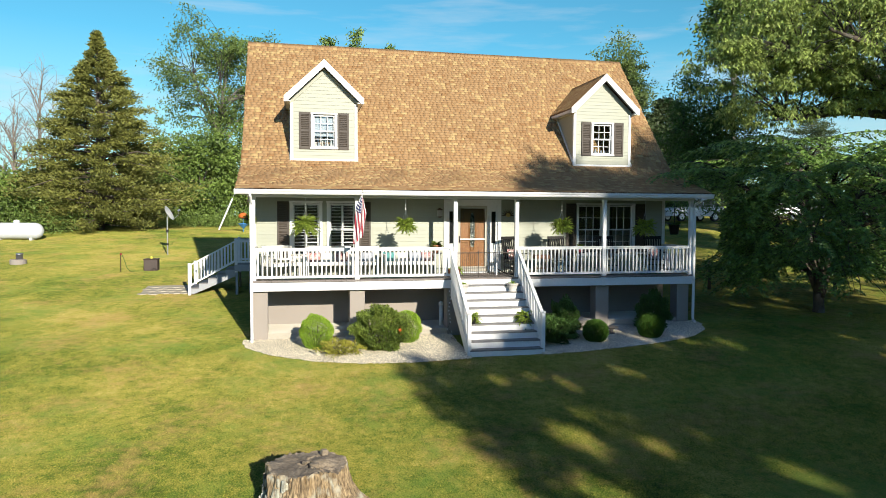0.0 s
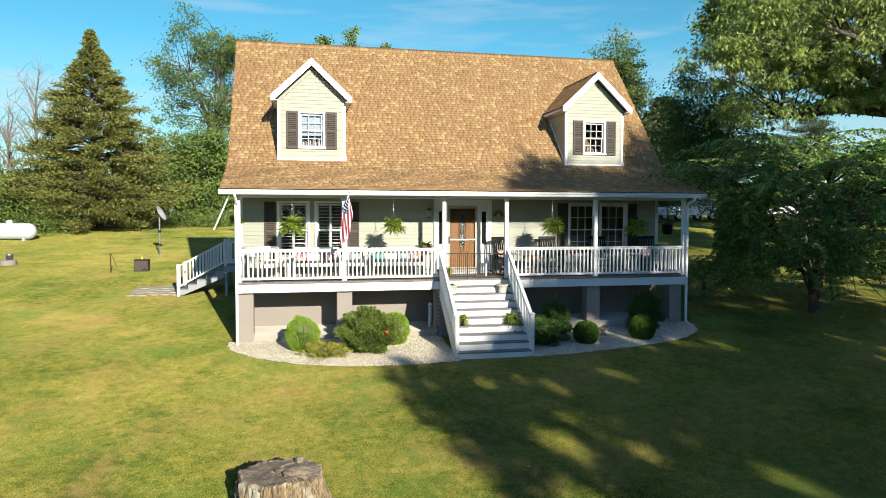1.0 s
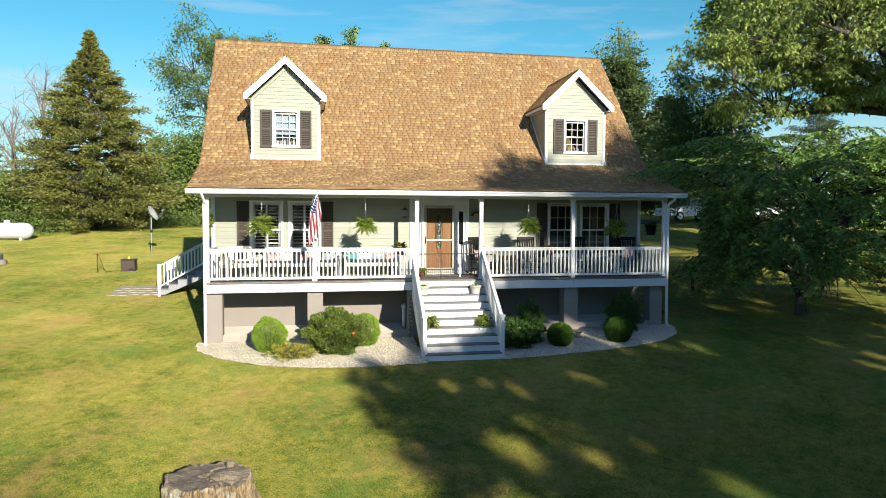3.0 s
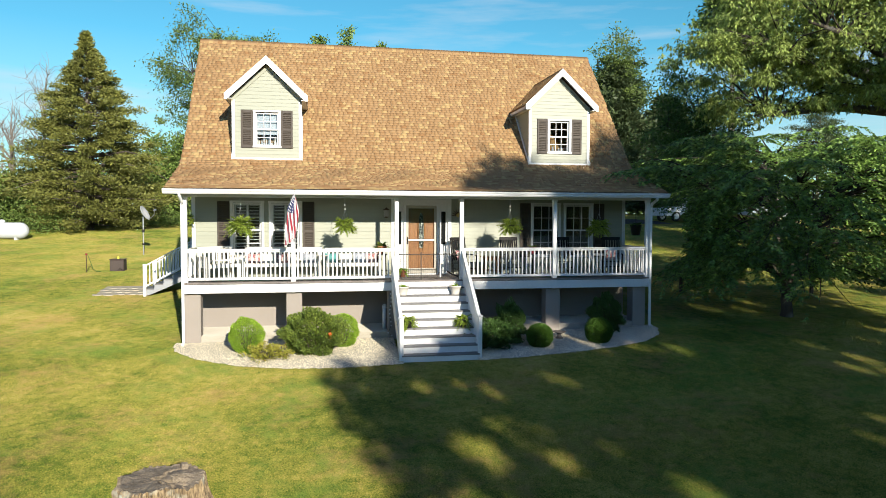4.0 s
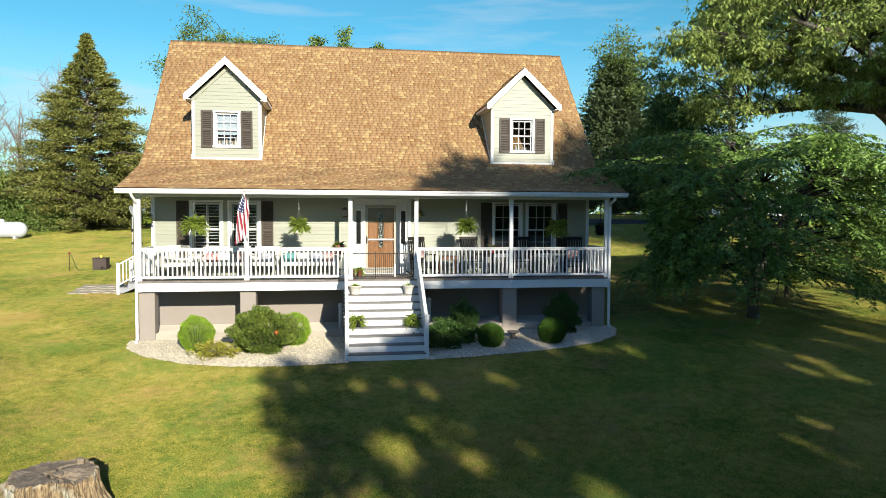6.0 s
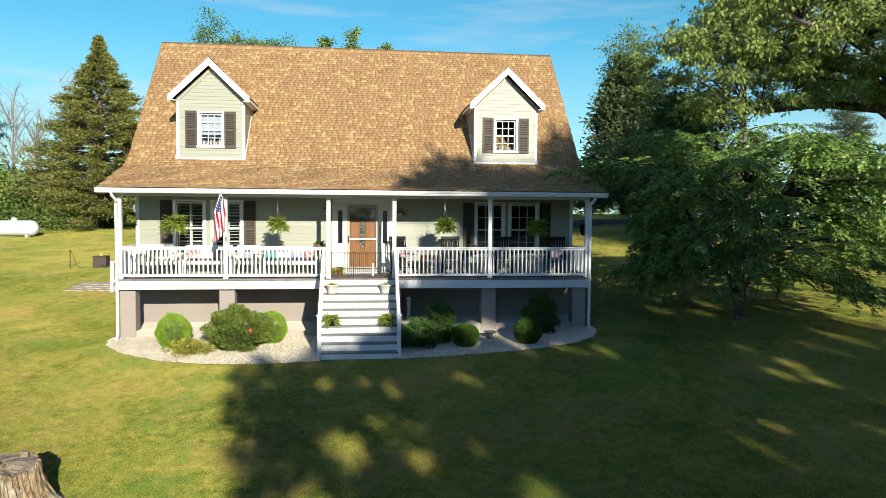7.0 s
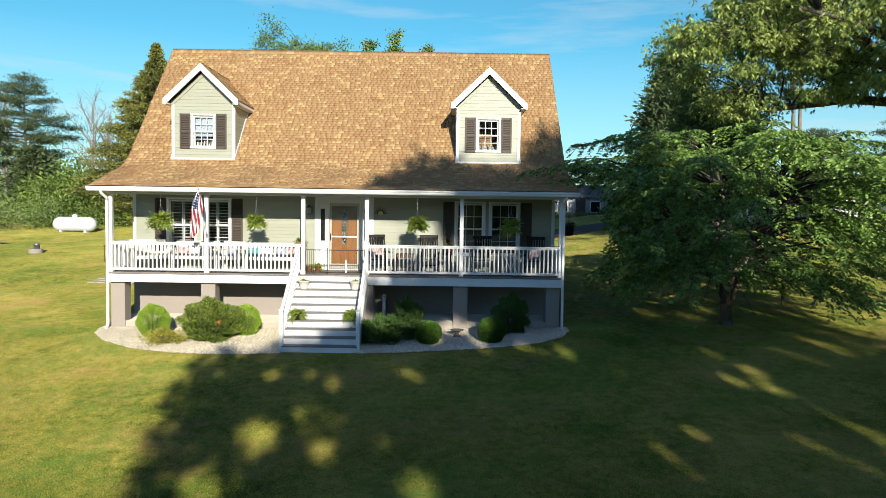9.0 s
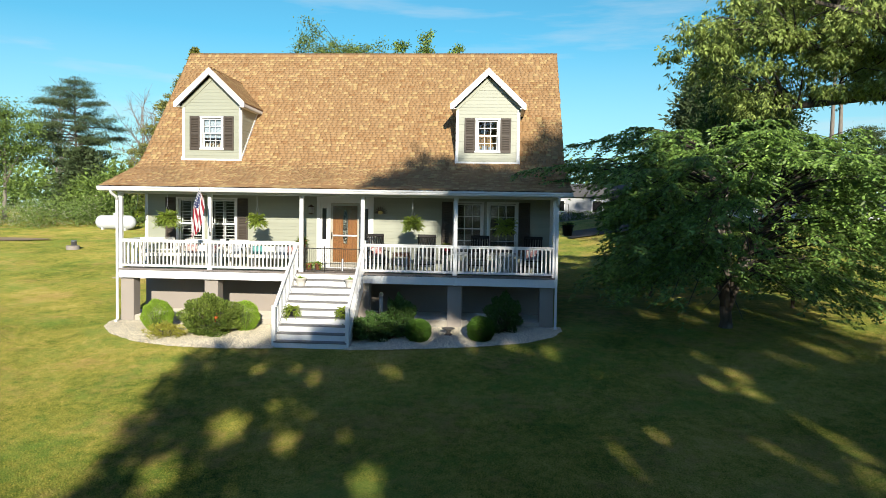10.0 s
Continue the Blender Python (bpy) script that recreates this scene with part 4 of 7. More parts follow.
# ---- porch: piers, slab, deck ----
POSTS = [0.0, 2.78, 5.58, 7.42, 10.17, 13.05]
for x0, x1 in ((-0.05, 0.36), (2.58, 3.00), (5.36, 5.74), (7.24, 7.62), (9.95, 10.38), (12.66, 13.06)):
    p = thing("pier", ((x0 + x1) / 2, 0.26, 0), "taupe stucco porch pier on the slab", "pier", group="porch piers")
    w = (x1 - x0) / 2
    zb = float(ground_z((x0 + x1) / 2, 0.06)) - 0.05
    part("shaft", G().box(-w, w, -0.2, 0.2, zb, 1.60, 0.012), STUCCO, p)
slab = G()
slab.box(X0, 6.4, 0.10, YF + 0.03, -0.1, 0.42, 0.01).box(6.41, 13.06, 0.10, YF + 0.03, -0.1, 0.53, 0.01)
tagged(part("porch_slab", slab, CONCRETE), "weathered concrete slab under the porch", "slab", kind="structure")
rim = thing("porch_rim", (0, 0, 0), "white rim boards round the porch deck", "rim board", kind="structure")
for a, b in ((-0.10, 5.50), (7.50, 10.17), (10.175, 13.12)):
    part("rim_board", G().box(a, b, -0.085, -0.045, 1.585, 1.815, 0.004), WHITE, rim)
part("rim_board", G().box(-0.10, -0.06, -0.045, YF, 1.585, 1.815, 0.004), WHITE, rim)
part("rim_board", G().box(13.08, 13.12, -0.045, YF, 1.585, 1.815, 0.004), WHITE, rim)
part("rim_board", G().box(5.50, 7.50, -0.045, -0.005, 1.585, 1.815, 0.004), WHITE, rim)
deck = thing("porch_deck", (0, 0, 0), "grey-brown boarded porch deck", "deck", kind="structure")
joists = G()
for i in range(34):
    joists.box(0.02 + i * 0.39, 0.06 + i * 0.39, -0.04, YF, 1.62, 1.825)
part("joist_frame", joists, DARKROOM, deck)
bm_board = [mesh_of("deck_board", G().box(0, 0.138, -0.11, YF - 0.03, 1.827, DECK, 0.004), DECKING)]
x = -0.10
while x < 13.0:
    part("deck_board", bm_board[0], None, deck, at=Matrix.Translation((x, 0, 0)))
    x += 0.1435

# ---- porch posts and railings ----
for x in POSTS:
    p = thing("porch_post", (x, 0, DECK), "slim square white porch post", "post", group="porch posts")
    part("shaft", G().box(-0.055, 0.055, -0.055, 0.055, -0.30, 2.265, 0.008), WHITE, p)
    part("base_collar", G().box(-0.068, 0.068, -0.068, 0.068, 0.0, 0.09, 0.008), WHITE, p)
    part("top_collar", G().box(-0.066, 0.066, -0.066, 0.066, 2.20, 2.262, 0.008), WHITE, p)

BAL = mesh_of("baluster", G().box(-0.019, 0.019, -0.019, 0.019, 0.0, 0.70, 0.004), WHITE)


def railing(a, b, z=DECK, label="white painted porch railing with square balusters"):
    """A level railing between two plan points."""
    a, b = Vector((*a, 0)), Vector((*b, 0))
    d = b - a
    L = d.length
    r = thing("railing", Matrix.Translation((a.x, a.y, z)) @ pose(0, 0, 0, 0, 0, math.degrees(math.atan2(d.y, d.x))), label, "railing", group="porch railings")
    part("top_rail", G().box(0, L, -0.045, 0.045, 0.845, 0.885, 0.008).box(0, L, -0.022, 0.022, 0.795, 0.845, 0.004), WHITE, r)
    part("bottom_rail", G().box(0, L, -0.025, 0.025, 0.055, 0.125, 0.006), WHITE, r)
    n = max(1, round(L / 0.119))
    for i in range(n):
        part("baluster", BAL, None, r, at=Matrix.Translation(((i + 0.5) * L / n, 0, 0.115)))
    return r


for a, b in ((0, 1), (1, 2), (3, 4), (4, 5)):
    railing((POSTS[a] + 0.055, 0), (POSTS[b] - 0.055, 0))
railing((0.0, 0.055), (0.0, YF - 0.03))
railing((13.05, 0.055), (13.05, YF - 0.03))

# ---- front steps ----
SX0, SX1 = 5.47, 7.43
NR, RISE, RUN = 10, 0.186, 0.236
steps = thing("front_steps", (0, 0, 0), "wide wooden steps with white risers and grey treads", "steps")
for i in range(NR):
    z0 = DECK - (i + 1) * RISE
    y0 = -0.09 - i * RUN
    if i > 0:
        part("tread", G().box(SX0 - 0.01, SX1 + 0.01, y0 - 0.03, y0 + RUN + 0.0, z0 + RISE - 0.035, z0 + RISE, 0.006), GREYTREAD, steps, at=Matrix.Translation((0, 0, 0)))
    part("riser", G().box(SX0, SX1, y0 - 0.0, y0 + 0.022, z0 - (0.02 if i < NR - 1 else 0.06), z0 + RISE - 0.036, 0.003), WHITE, steps)
for x in (SX0 - 0.04, SX1):
    prof = [(-0.09, DECK - 0.04), (-0.09, DECK - 0.50)] + [(-0.09 - 8.1 * RUN, -0.06), (-0.09 - 9 * RUN - 0.02, -0.06), (-0.09 - 9 * RUN - 0.02, RISE - 0.04)]
    part("stringer", G().prism(prof, "x", x, x + 0.04), WHITE, steps)
for x in (SX0 - 0.02, SX1 + 0.02):
    r = thing("stair_railing", (x, 0, 0), "sloping white stair railing with square balusters", "railing", group="stair railings")
    y1 = -0.09 - 9 * RUN + 0.05
    zt0, zt1 = DECK + 0.885, RISE + 0.885
    sl = (zt1 - zt0) / (y1 + 0.0)
    part("newel", G().box(-0.05, 0.05, y1 - 0.05, y1 + 0.05, 0.02, RISE + 0.93, 0.008), WHITE, r)
    part("newel_cap", G().lathe([(0.085, 0), (0.085, 0.02), (0.0, 0.06)], 4, (0, y1, RISE + 0.93), mat=None), WHITE, r)
    for nm, off, hh, ww in (("top_rail", 0.0, 0.05, 0.042), ("bottom_rail", -0.73, 0.06, 0.022)):
        poly = [(0.0, zt0 + off), (y1, zt1 + off), (y1, zt1 + off - hh), (0.0, zt0 + off - hh)]
        part(nm, G().prism(poly, "x", -ww, ww), WHITE, r)
    n = 17
    for i in range(n):
        y = y1 * (i + 0.5) / n
        part("baluster", BAL, None, r, at=Matrix.Translation((0, y, zt0 + sl * y - 0.75)))

# ---- small metal gate at the head of the steps ----
gate = thing("pet_gate", (5.64, 0.03, DECK), "black metal pet gate across the top of the steps", "gate")
part("frame", G().box(0, 1.72, -0.01, 0.01, 0.70, 0.725, 0.003).box(0, 1.72, -0.01, 0.01, 0.05, 0.075, 0.003).box(0, 0.02, -0.01, 0.01, 0.0, 0.75).box(0.62, 0.645, -0.01, 0.01, 0, 0.78).box(1.70, 1.72, -0.01, 0.01, 0.0, 0.75), BLACKIRON, gate)
GB = mesh_of("gate_bar", G().tube([(0, 0, 0.07), (0, 0, 0.71)], 0.005, 6), BLACKIRON)
for i in range(1, 30):
    part("gate_bar", GB, None, gate, at=Matrix.Translation((i * 1.72 / 30, 0, 0)))
part("latch", G().box(1.16, 1.20, -0.03, 0.0, 0.06, 0.42, 0.006), WHITE, gate, "white plastic latch post")

# ---- wall lamp and sun ornament ----
lamp = thing("wall_lamp", (5.45, YF - 0.02, 3.73), "unlit dark metal wall lantern with clear panes", "wall lamp")
part("back_plate", G().box(-0.06, 0.06, -0.02, 0, -0.12, 0.14, 0.008), STEEL, lamp)
part("arm", G().tube([(0, -0.02, 0.10), (0, -0.09, 0.16), (0, -0.13, 0.13)], 0.012, 6), BRONZE, lamp)
part("lantern", G().box(-0.065, 0.065, -0.195, -0.065, -0.10, 0.09, 0.01), surf("frosted_lantern", (0.42, 0.40, 0.36), rough=0.3, grain=8), lamp)
part("cap", G().lathe([(0.10, 0), (0.10, 0.015), (0.02, 0.07), (0, 0.09)], 8, (0, -0.13, 0.09)), BRONZE, lamp)
part("foot", G().lathe([(0.03, -0.03), (0.08, 0.0), (0.08, 0.012)], 8, (0, -0.13, -0.112)), BRONZE, lamp)
orn = thing("sun_ornament", (7.67, YF - 0.03, 3.65), "dark metal half-sun wall ornament with rays", "ornament")
disc = [(0.13 * math.cos(t), 0.13 * math.sin(t)) for t in np.linspace(0, math.pi, 15)]
part("disc", G().prism(disc, "y", -0.03, 0.0), BRONZE, orn)
for i in range(9):
    t = math.pi * (i + 0.5) / 9 * 1.04 - 0.06
    part("ray", G().prism([(0.14 * math.cos(t - 0.13), 0.14 * math.sin(t - 0.13)), (0.14 * math.cos(t + 0.13), 0.14 * math.sin(t + 0.13)), (0.25 * math.cos(t), 0.25 * math.sin(t))], "y", -0.02, -0.004), BRONZE, orn)
part("face_plate", G().prism([(0.075 * math.cos(t), 0.03 + 0.06 * math.sin(t)) for t in np.linspace(0, 2 * math.pi, 14)[:-1]], "y", -0.04, -0.03), GOLD, orn)


# ---- plants on the porch ----
def fern_mesh(name, n, reach, rise, droop, seed, mat, leaf=0.055):
    """Arching fronds with paired leaflets."""
    rng = np.random.default_rng(seed)
    P, D = [], []
    for i in range(n):
        a = rng.uniform(0, 2 * math.pi)
        R = reach * rng.uniform(0.7, 1.2)
        el = rng.uniform(-0.75, 1.45) if rise > 0 else 0.2
        dn = droop * rng.uniform(0.5, 1.5)
        u = np.array([math.cos(a), math.sin(a), 0])
        prev = None
        for t in np.linspace(0.10, 1, 24):
            p = u * R * t * math.cos(el * (1 - 0.35 * t)) + np.array([0, 0, R * t * math.sin(el) * 0.85 - dn * t * t])
            d = u if prev is None else p - prev
            d = d / np.linalg.norm(d)
            side = np.cross(d, [0, 0, 1])
            for sg in (-1, 1):
                P.append(p)
                D.append(side * sg * 0.8 + d * 0.55 + rng.normal(0, 0.15, 3))
            prev = p
    return leaves(name, np.array(P), np.array(D), leaf * (reach / 0.35) ** 0.5 * (1.15 - 0.75 * np.tile(np.repeat(np.linspace(0, 1, 24), 2), n)), leaf * 0.26, mat, rng)


def hanging_fern(x, y, ztop, zpot, size, seed, label="lush fern hanging from the porch ceiling on a chain"):
    h = thing("hanging_fern", (x, y, zpot), label, "hanging plant", group="hanging ferns")
    part("pot", G().lathe([(0.09, -0.14), (0.14, 0.0), (0.15, 0.0), (0.15, 0.02), (0.13, 0.02), (0.08, -0.02)], 12), DARKPOT, h, smooth=True)
    part("foliage", fern_mesh("foliage", 150, size * 1.02, 0.26 * size / 0.35, 0.10 * size / 0.35, seed, L_FERN, 0.082), None, h, "bright green arching fronds")
    for k in range(3):
        a = k * 2.094 + 0.4
        part("hanger_wire", G().tube([(0.145 * math.cos(a), 0.145 * math.sin(a), 0.01), (0, 0, 0.42)], 0.004, 4), STEEL, h)
    n = max(2, int((ztop - zpot - 0.42) / 0.06))
    for k in range(n):
        z = 0.42 + (k + 0.5) * (ztop - zpot - 0.42) / n
        part("chain_link", G().box(-0.009, 0.009, -0.003, 0.003, z - 0.034, z + 0.034, 0.002, mat=pose(0, 0, 0, 0, 0, 90 * (k % 2))), STEEL, h)
    return h


hanging_fern(1.39, 0.13, 4.235, 3.39, 0.37, 1)
hanging_fern(4.17, 0.15, 4.235, 3.39, 0.30, 2)
hanging_fern(8.88, 0.16, 4.235, 3.38, 0.31, 3, "shaded fern hanging from the porch ceiling on a chain")
hanging_fern(11.61, 0.17, 4.235, 3.35, 0.34, 4, "shaded fern hanging from the porch ceiling on a chain")
hanging_fern(-0.16, 1.30, 4.235, 3.55, 0.17, 5, "small fern hanging at the open end of the porch")

# ---- flag on a leaning pole ----
flag = thing("flag", (2.80, -0.06, 2.95), "red, white and blue flag hanging limp from a leaning pole", "flag")
tip = Vector((0.05, -0.88, 1.36))
part("pole", G().tube([(0, 0, 0), tip], 0.013, 8), WHITE, flag)
part("bracket", G().box(-0.03, 0.03, -0.03, 0.01, -0.06, 0.06, 0.006).tube([(0, 0, -0.02), tip * 0.06], 0.02, 8), STEEL, flag)
part("finial", G().lathe([(0.0, -0.03), (0.02, -0.015), (0.026, 0.0), (0.02, 0.018), (0.0, 0.03)], 8, tuple(tip * 1.015)), GOLD, flag, smooth=True)
NU, NV = 65, 100
fv, ff, fm = [], [], []


def cloth(u, v):
    h = tip * (0.985 - 0.22 * u)
    k = min(1.0, 3.2 * v) ** 0.8
    x = h.x + (-0.13 + 0.27 * u + 0.02 * math.sin(15 * u) - h.x) * k
    y = h.y + (-0.86 + 0.10 * u - h.y) * k + 0.05 * math.sin(15 * u + 2.0 * v) * k
    z = h.z + (tip.z - 1.43 + 0.2 * u - h.z) * v
    return Vector((x + 0.05 * (v - 0.5) * math.sin(5 * u) - 0.10 * v + 0.03, y, z))


for i in range(NU + 1):
    for j in range(NV + 1):
        fv.append(cloth(i / NU, j / NV))
for i in range(NU):
    for j in range(NV):
        a = i * (NV + 1) + j
        ff.append((a, a + 1, a + NV + 2, a + NV + 1))
        fm.append(1 if (i < 33 and j < 38) else (0 if int((i - 0.26 * j + 100) // 6) % 2 == 0 else 2))
fg = G()
fg.v, fg.f, fg.m = fv, ff, fm
part("cloth", fg, [RED, NAVY, FLAGWHITE], flag, smooth=True)
st = G()
for i in range(5):
    for j in range(6):
        u, v = (3.6 + i * 6.4) / NU, (3.4 + j * 6.2) / NV
        c = cloth(u, v)
        for dy in (-0.012, 0.012):
            st.add([c + Vector((0.014 * math.cos(k * 1.2566 + 0.3), dy, 0.014 * math.sin(k * 1.2566 + 0.3))) for k in range(5)], [(0, 1, 2, 3, 4)])
tagged(part("stars", st, FLAGWHITE, flag), "small white star shapes", kind="stuff")


# ---- porch furniture ----
def rocking_chair(at, cushion=None):
    c = thing("rocking_chair", at, "black wooden rocking chair with a slatted back" + (" and a patterned cushion" if cushion else ""), "chair", group="porch rocking chairs")
    for x in (-0.26, 0.26):
        part("rocker", G().tube([(x, y, 0.02 + 0.22 * (y / 0.5) ** 2 * 0.45) for y in np.linspace(-0.48, 0.52, 9)], 0.02, 6), BLACKWOOD, c)
        part("front_leg", G().tube([(x, -0.24, 0.05), (x, -0.25, 0.62)], 0.022, 8), BLACKWOOD, c)
        part("back_post", G().tube([(x, 0.22, 0.05), (x, 0.24, 0.42), (x, 0.38, 1.10)], [0.022, 0.022, 0.017], 8), BLACKWOOD, c)
        part("armrest", G().box(x - 0.045, x + 0.045, -0.30, 0.30, 0.62, 0.645, 0.008), BLACKWOOD, c)
        part("stretcher", G().tube([(x, -0.24, 0.22), (x, 0.22, 0.22)], 0.013, 6), BLACKWOOD, c)
    for i in range(6):
        part("seat_slat", G().box(-0.25, 0.25, -0.26 + i * 0.085, -0.185 + i * 0.085, 0.405 - i * 0.006, 0.425 - i * 0.006, 0.005), BLACKWOOD, c)
    for i in range(6):
        x = -0.2 + i * 0.08
        part("back_slat", G().box(x - 0.024, x + 0.024, -0.008, 0.008, 0, 0.60, 0.004, mat=pose(0, 0.25, 0.46, -11)), BLACKWOOD, c)
    part("crest_rail", G().box(-0.29, 0.29, -0.014, 0.014, 0.60, 0.70, 0.012, mat=pose(0, 0.25, 0.46, -11)), BLACKWOOD, c)
    part("front_stretcher", G().tube([(-0.26, -0.24, 0.25), (0.26, -0.24, 0.25)], 0.013, 6), BLACKWOOD, c)
    if cushion:
        part("cushion", pillow_g(0.36, 0.34, 0.10, pose(0, 0.17, 0.60, 72)), cushion, c, "square seat cushion", smooth=True)
    return c


def pillow_g(w, h, d, m):
    """A plump square cushion lying in its x-y plane."""
    g, n = G(), 8
    vs = []
    for sg in (1, -1):
        for i in range(n + 1):
            for j in range(n + 1):
                a, b = 2 * i / n - 1, 2 * j / n - 1
                k = (max(0.0, (1 - a ** 4)) * max(0.0, (1 - b ** 4))) ** 0.5
                pin = 1 - 0.06 * (1 - abs(a)) - 0.06 * (1 - abs(b))
                vs.append(m @ Vector((a * w / 2 * pin, b * h / 2 * pin, sg * d / 2 * k)))
    fs = []
    q = (n + 1) ** 2
    for sg in (0, 1):
        for i in range(n):
            for j in range(n):
                a = sg * q + i * (n + 1) + j
                f = (a, a + n + 1, a + n + 2, a + 1)
                fs.append(f if sg == 0 else f[::-1])
    return g.add(vs, fs)


rocking_chair(pose(7.72, 0.95, DECK, 0, 0, 24), PATTERN)
rocking_chair(pose(9.22, 1.05, DECK, 0, 0, 4))
rocking_chair(pose(10.82, 1.05, DECK, 0, 0, -6))
rocking_chair(pose(12.42, 1.00, DECK, 0, 0, -14), PATTERN)


def small_table(at, w, d, h, mat, label):
    t = thing("side_table", at, label, "table")
    part("tabletop", G().box(-w / 2, w / 2, -d / 2, d / 2, h - 0.03, h, 0.008), mat, t)
    for sx in (-1, 1):
        for sy in (-1, 1):
            part("leg", G().tube([(sx * (w / 2 - 0.05), sy * (d / 2 - 0.05), h - 0.03), (sx * (w / 2 - 0.03), sy * (d / 2 - 0.03), 0.0)], [0.025, 0.018], 6), mat, t)
    part("apron", G().box(-w / 2 + 0.04, w / 2 - 0.04, -d / 2 + 0.03, d / 2 - 0.03, h - 0.12, h - 0.03, 0.004), mat, t)
    part("lower_shelf", G().box(-w / 2 + 0.05, w / 2 - 0.05, -d / 2 + 0.05, d / 2 - 0.05, 0.18, 0.20, 0.004), mat, t)
    return t


small_table((8.48, 0.80, DECK), 0.56, 0.45, 0.60, TABLEWOOD, "brown wooden side table between the rocking chairs")
wt = thing("wicker_table", (11.62, 0.55, DECK), "white painted table on twisted branch legs", "table")
part("tabletop", G().lathe([(0.0, 0.62), (0.34, 0.62), (0.36, 0.64), (0.34, 0.66), (0.0, 0.66)], 18), BENCHWHITE, wt)
for k in range(5):
    a = k * 1.2566
    part("leg", G().tube([((0.26 - 0.36 * t * (1 - t)) * math.cos(a + 1.5 * t), (0.26 - 0.36 * t * (1 - t)) * math.sin(a + 1.5 * t), 0.62 * (1 - t)) for t in np.linspace(0, 1, 8)], 0.018, 6), BENCHWHITE, wt)
pl = thing("potted_plant", (9.86, 1.02, DECK + 0.0), "spiky plant in a red pot on a stand", "potted plant")
part("stand", G().lathe([(0.14, 0), (0.12, 0.03), (0.03, 0.06), (0.03, 0.60), (0.13, 0.64), (0.13, 0.66)], 12), BLACKWOOD, pl)
part("pot", G().lathe([(0.07, 0.66), (0.11, 0.82), (0.12, 0.82), (0.12, 0.85), (0.09, 0.85)], 12), RED, pl)
part("foliage", fern_mesh("foliage", 22, 0.20, 0.30, 0.10, 21, L_SHRUB), None, pl, at=pose(0, 0, 0.83))

# left half: slatted bench, bench with cushions, settee, plant stand
def slat_bench(at, w, label, pillows=(), back=0.86, arms=True, cat="bench"):
    b = thing("porch_bench", at, label, cat, group="porch benches")
    for x in (-w / 2, w / 2 - 0.05):
        part("front_leg", G().box(x, x + 0.05, -0.27, -0.22, 0, 0.62 if arms else 0.42, 0.006), BENCHWHITE, b)
        part("back_leg", G().box(x, x + 0.05, 0.20, 0.25, 0, back, 0.006), BENCHWHITE, b)
        if arms:
            part("armrest", G().box(x - 0.015, x + 0.065, -0.30, 0.24, 0.62, 0.65, 0.008), BENCHWHITE, b)
            for k in range(4):
                part("arm_slat", G().box(x + 0.015, x + 0.035, -0.20 + k * 0.10, -0.16 + k * 0.10, 0.42, 0.62, 0.003), BENCHWHITE, b)
        part("side_rail", G().box(x + 0.008, x + 0.042, -0.22, 0.20, 0.34, 0.41, 0.004), BENCHWHITE, b)
    for i in range(5):
        part("seat_slat", G().box(-w / 2 + 0.02, w / 2 - 0.02, -0.26 + i * 0.095, -0.18 + i * 0.095, 0.41, 0.43, 0.004), BENCHWHITE, b)
    part("front_rail", G().box(-w / 2 + 0.05, w / 2 - 0.05, -0.26, -0.235, 0.33, 0.41, 0.004), BENCHWHITE, b)
    part("top_rail", G().box(-w / 2, w / 2, 0.19, 0.25, back - 0.07, back + 0.01, 0.01), BENCHWHITE, b)
    part("low_rail", G().box(-w / 2 + 0.05, w / 2 - 0.05, 0.205, 0.24, 0.48, 0.53, 0.005), BENCHWHITE, b)
    n = int(w / 0.12)
    for i in range(n):
        x = -w / 2 + 0.05 + (i + 0.5) * (w - 0.1) / n
        part("back_slat", G().box(x - 0.025, x + 0.025, 0.214, 0.232, 0.53, back - 0.07, 0.003), BENCHWHITE, b)
    m0 = at if isinstance(at, Matrix) else Matrix.Translation(at)
    for x, mat, lab in pillows:
        pm = m0 @ pose(x, 0.10, 0.52, 74, 0, 0)
        p = part("throw_pillow", pillow_g(0.38, 0.36, 0.13, Matrix.Identity(4)), mat, smooth=True, at=pm)
        tagged(p, lab, "pillow", group="porch pillows")
    return b


slat_bench(pose(0.72, 0.95, DECK, 0, 0, 38), 1.05, "white slatted garden chair turned on the porch", cat="chair", back=0.90)
slat_bench(pose(2.05, 1.15, DECK, 0, 0, 0), 1.35, "white slatted bench with patterned cushions", ((-0.42, PATTERN, "red and cream patterned pillow on the bench"), (-0.02, CREAM, "cream throw pillow on the bench"), (0.40, PATTERN, "red and cream patterned pillow on the bench")))
slat_bench(pose(3.15, 1.10, DECK, 0, 0, -12), 0.72, "white slatted chair with a grey patterned cushion", ((0.0, GREYCLOTH, "grey patterned throw pillow on the chair"),), cat="chair")
slat_bench(pose(4.42, 1.05, DECK, 0, 0, 0), 1.55, "long white slatted bench with coloured pillows", ((-0.60, TEAL, "muted teal throw pillow on the bench"), (-0.20, CREAM, "cream throw pillow on the bench"), (0.20, GREYCLOTH, "grey patterned throw pillow on the bench"), (0.58, PATTERN, "red and cream patterned pillow on the bench")), back=0.84)
rug = G().box(0.6, 4.9, 0.35, 0.85, DECK + 0.002, DECK + 0.014, 0.004)
tagged(part("porch_rug", rug, RUG), "long dark green rug lying on the porch deck", "rug")
tagged(part("porch_rug", G().box(8.1, 12.4, 0.30, 0.85, DECK + 0.002, DECK + 0.014, 0.004), RUG), "long dark green rug under the rocking chairs", "rug")
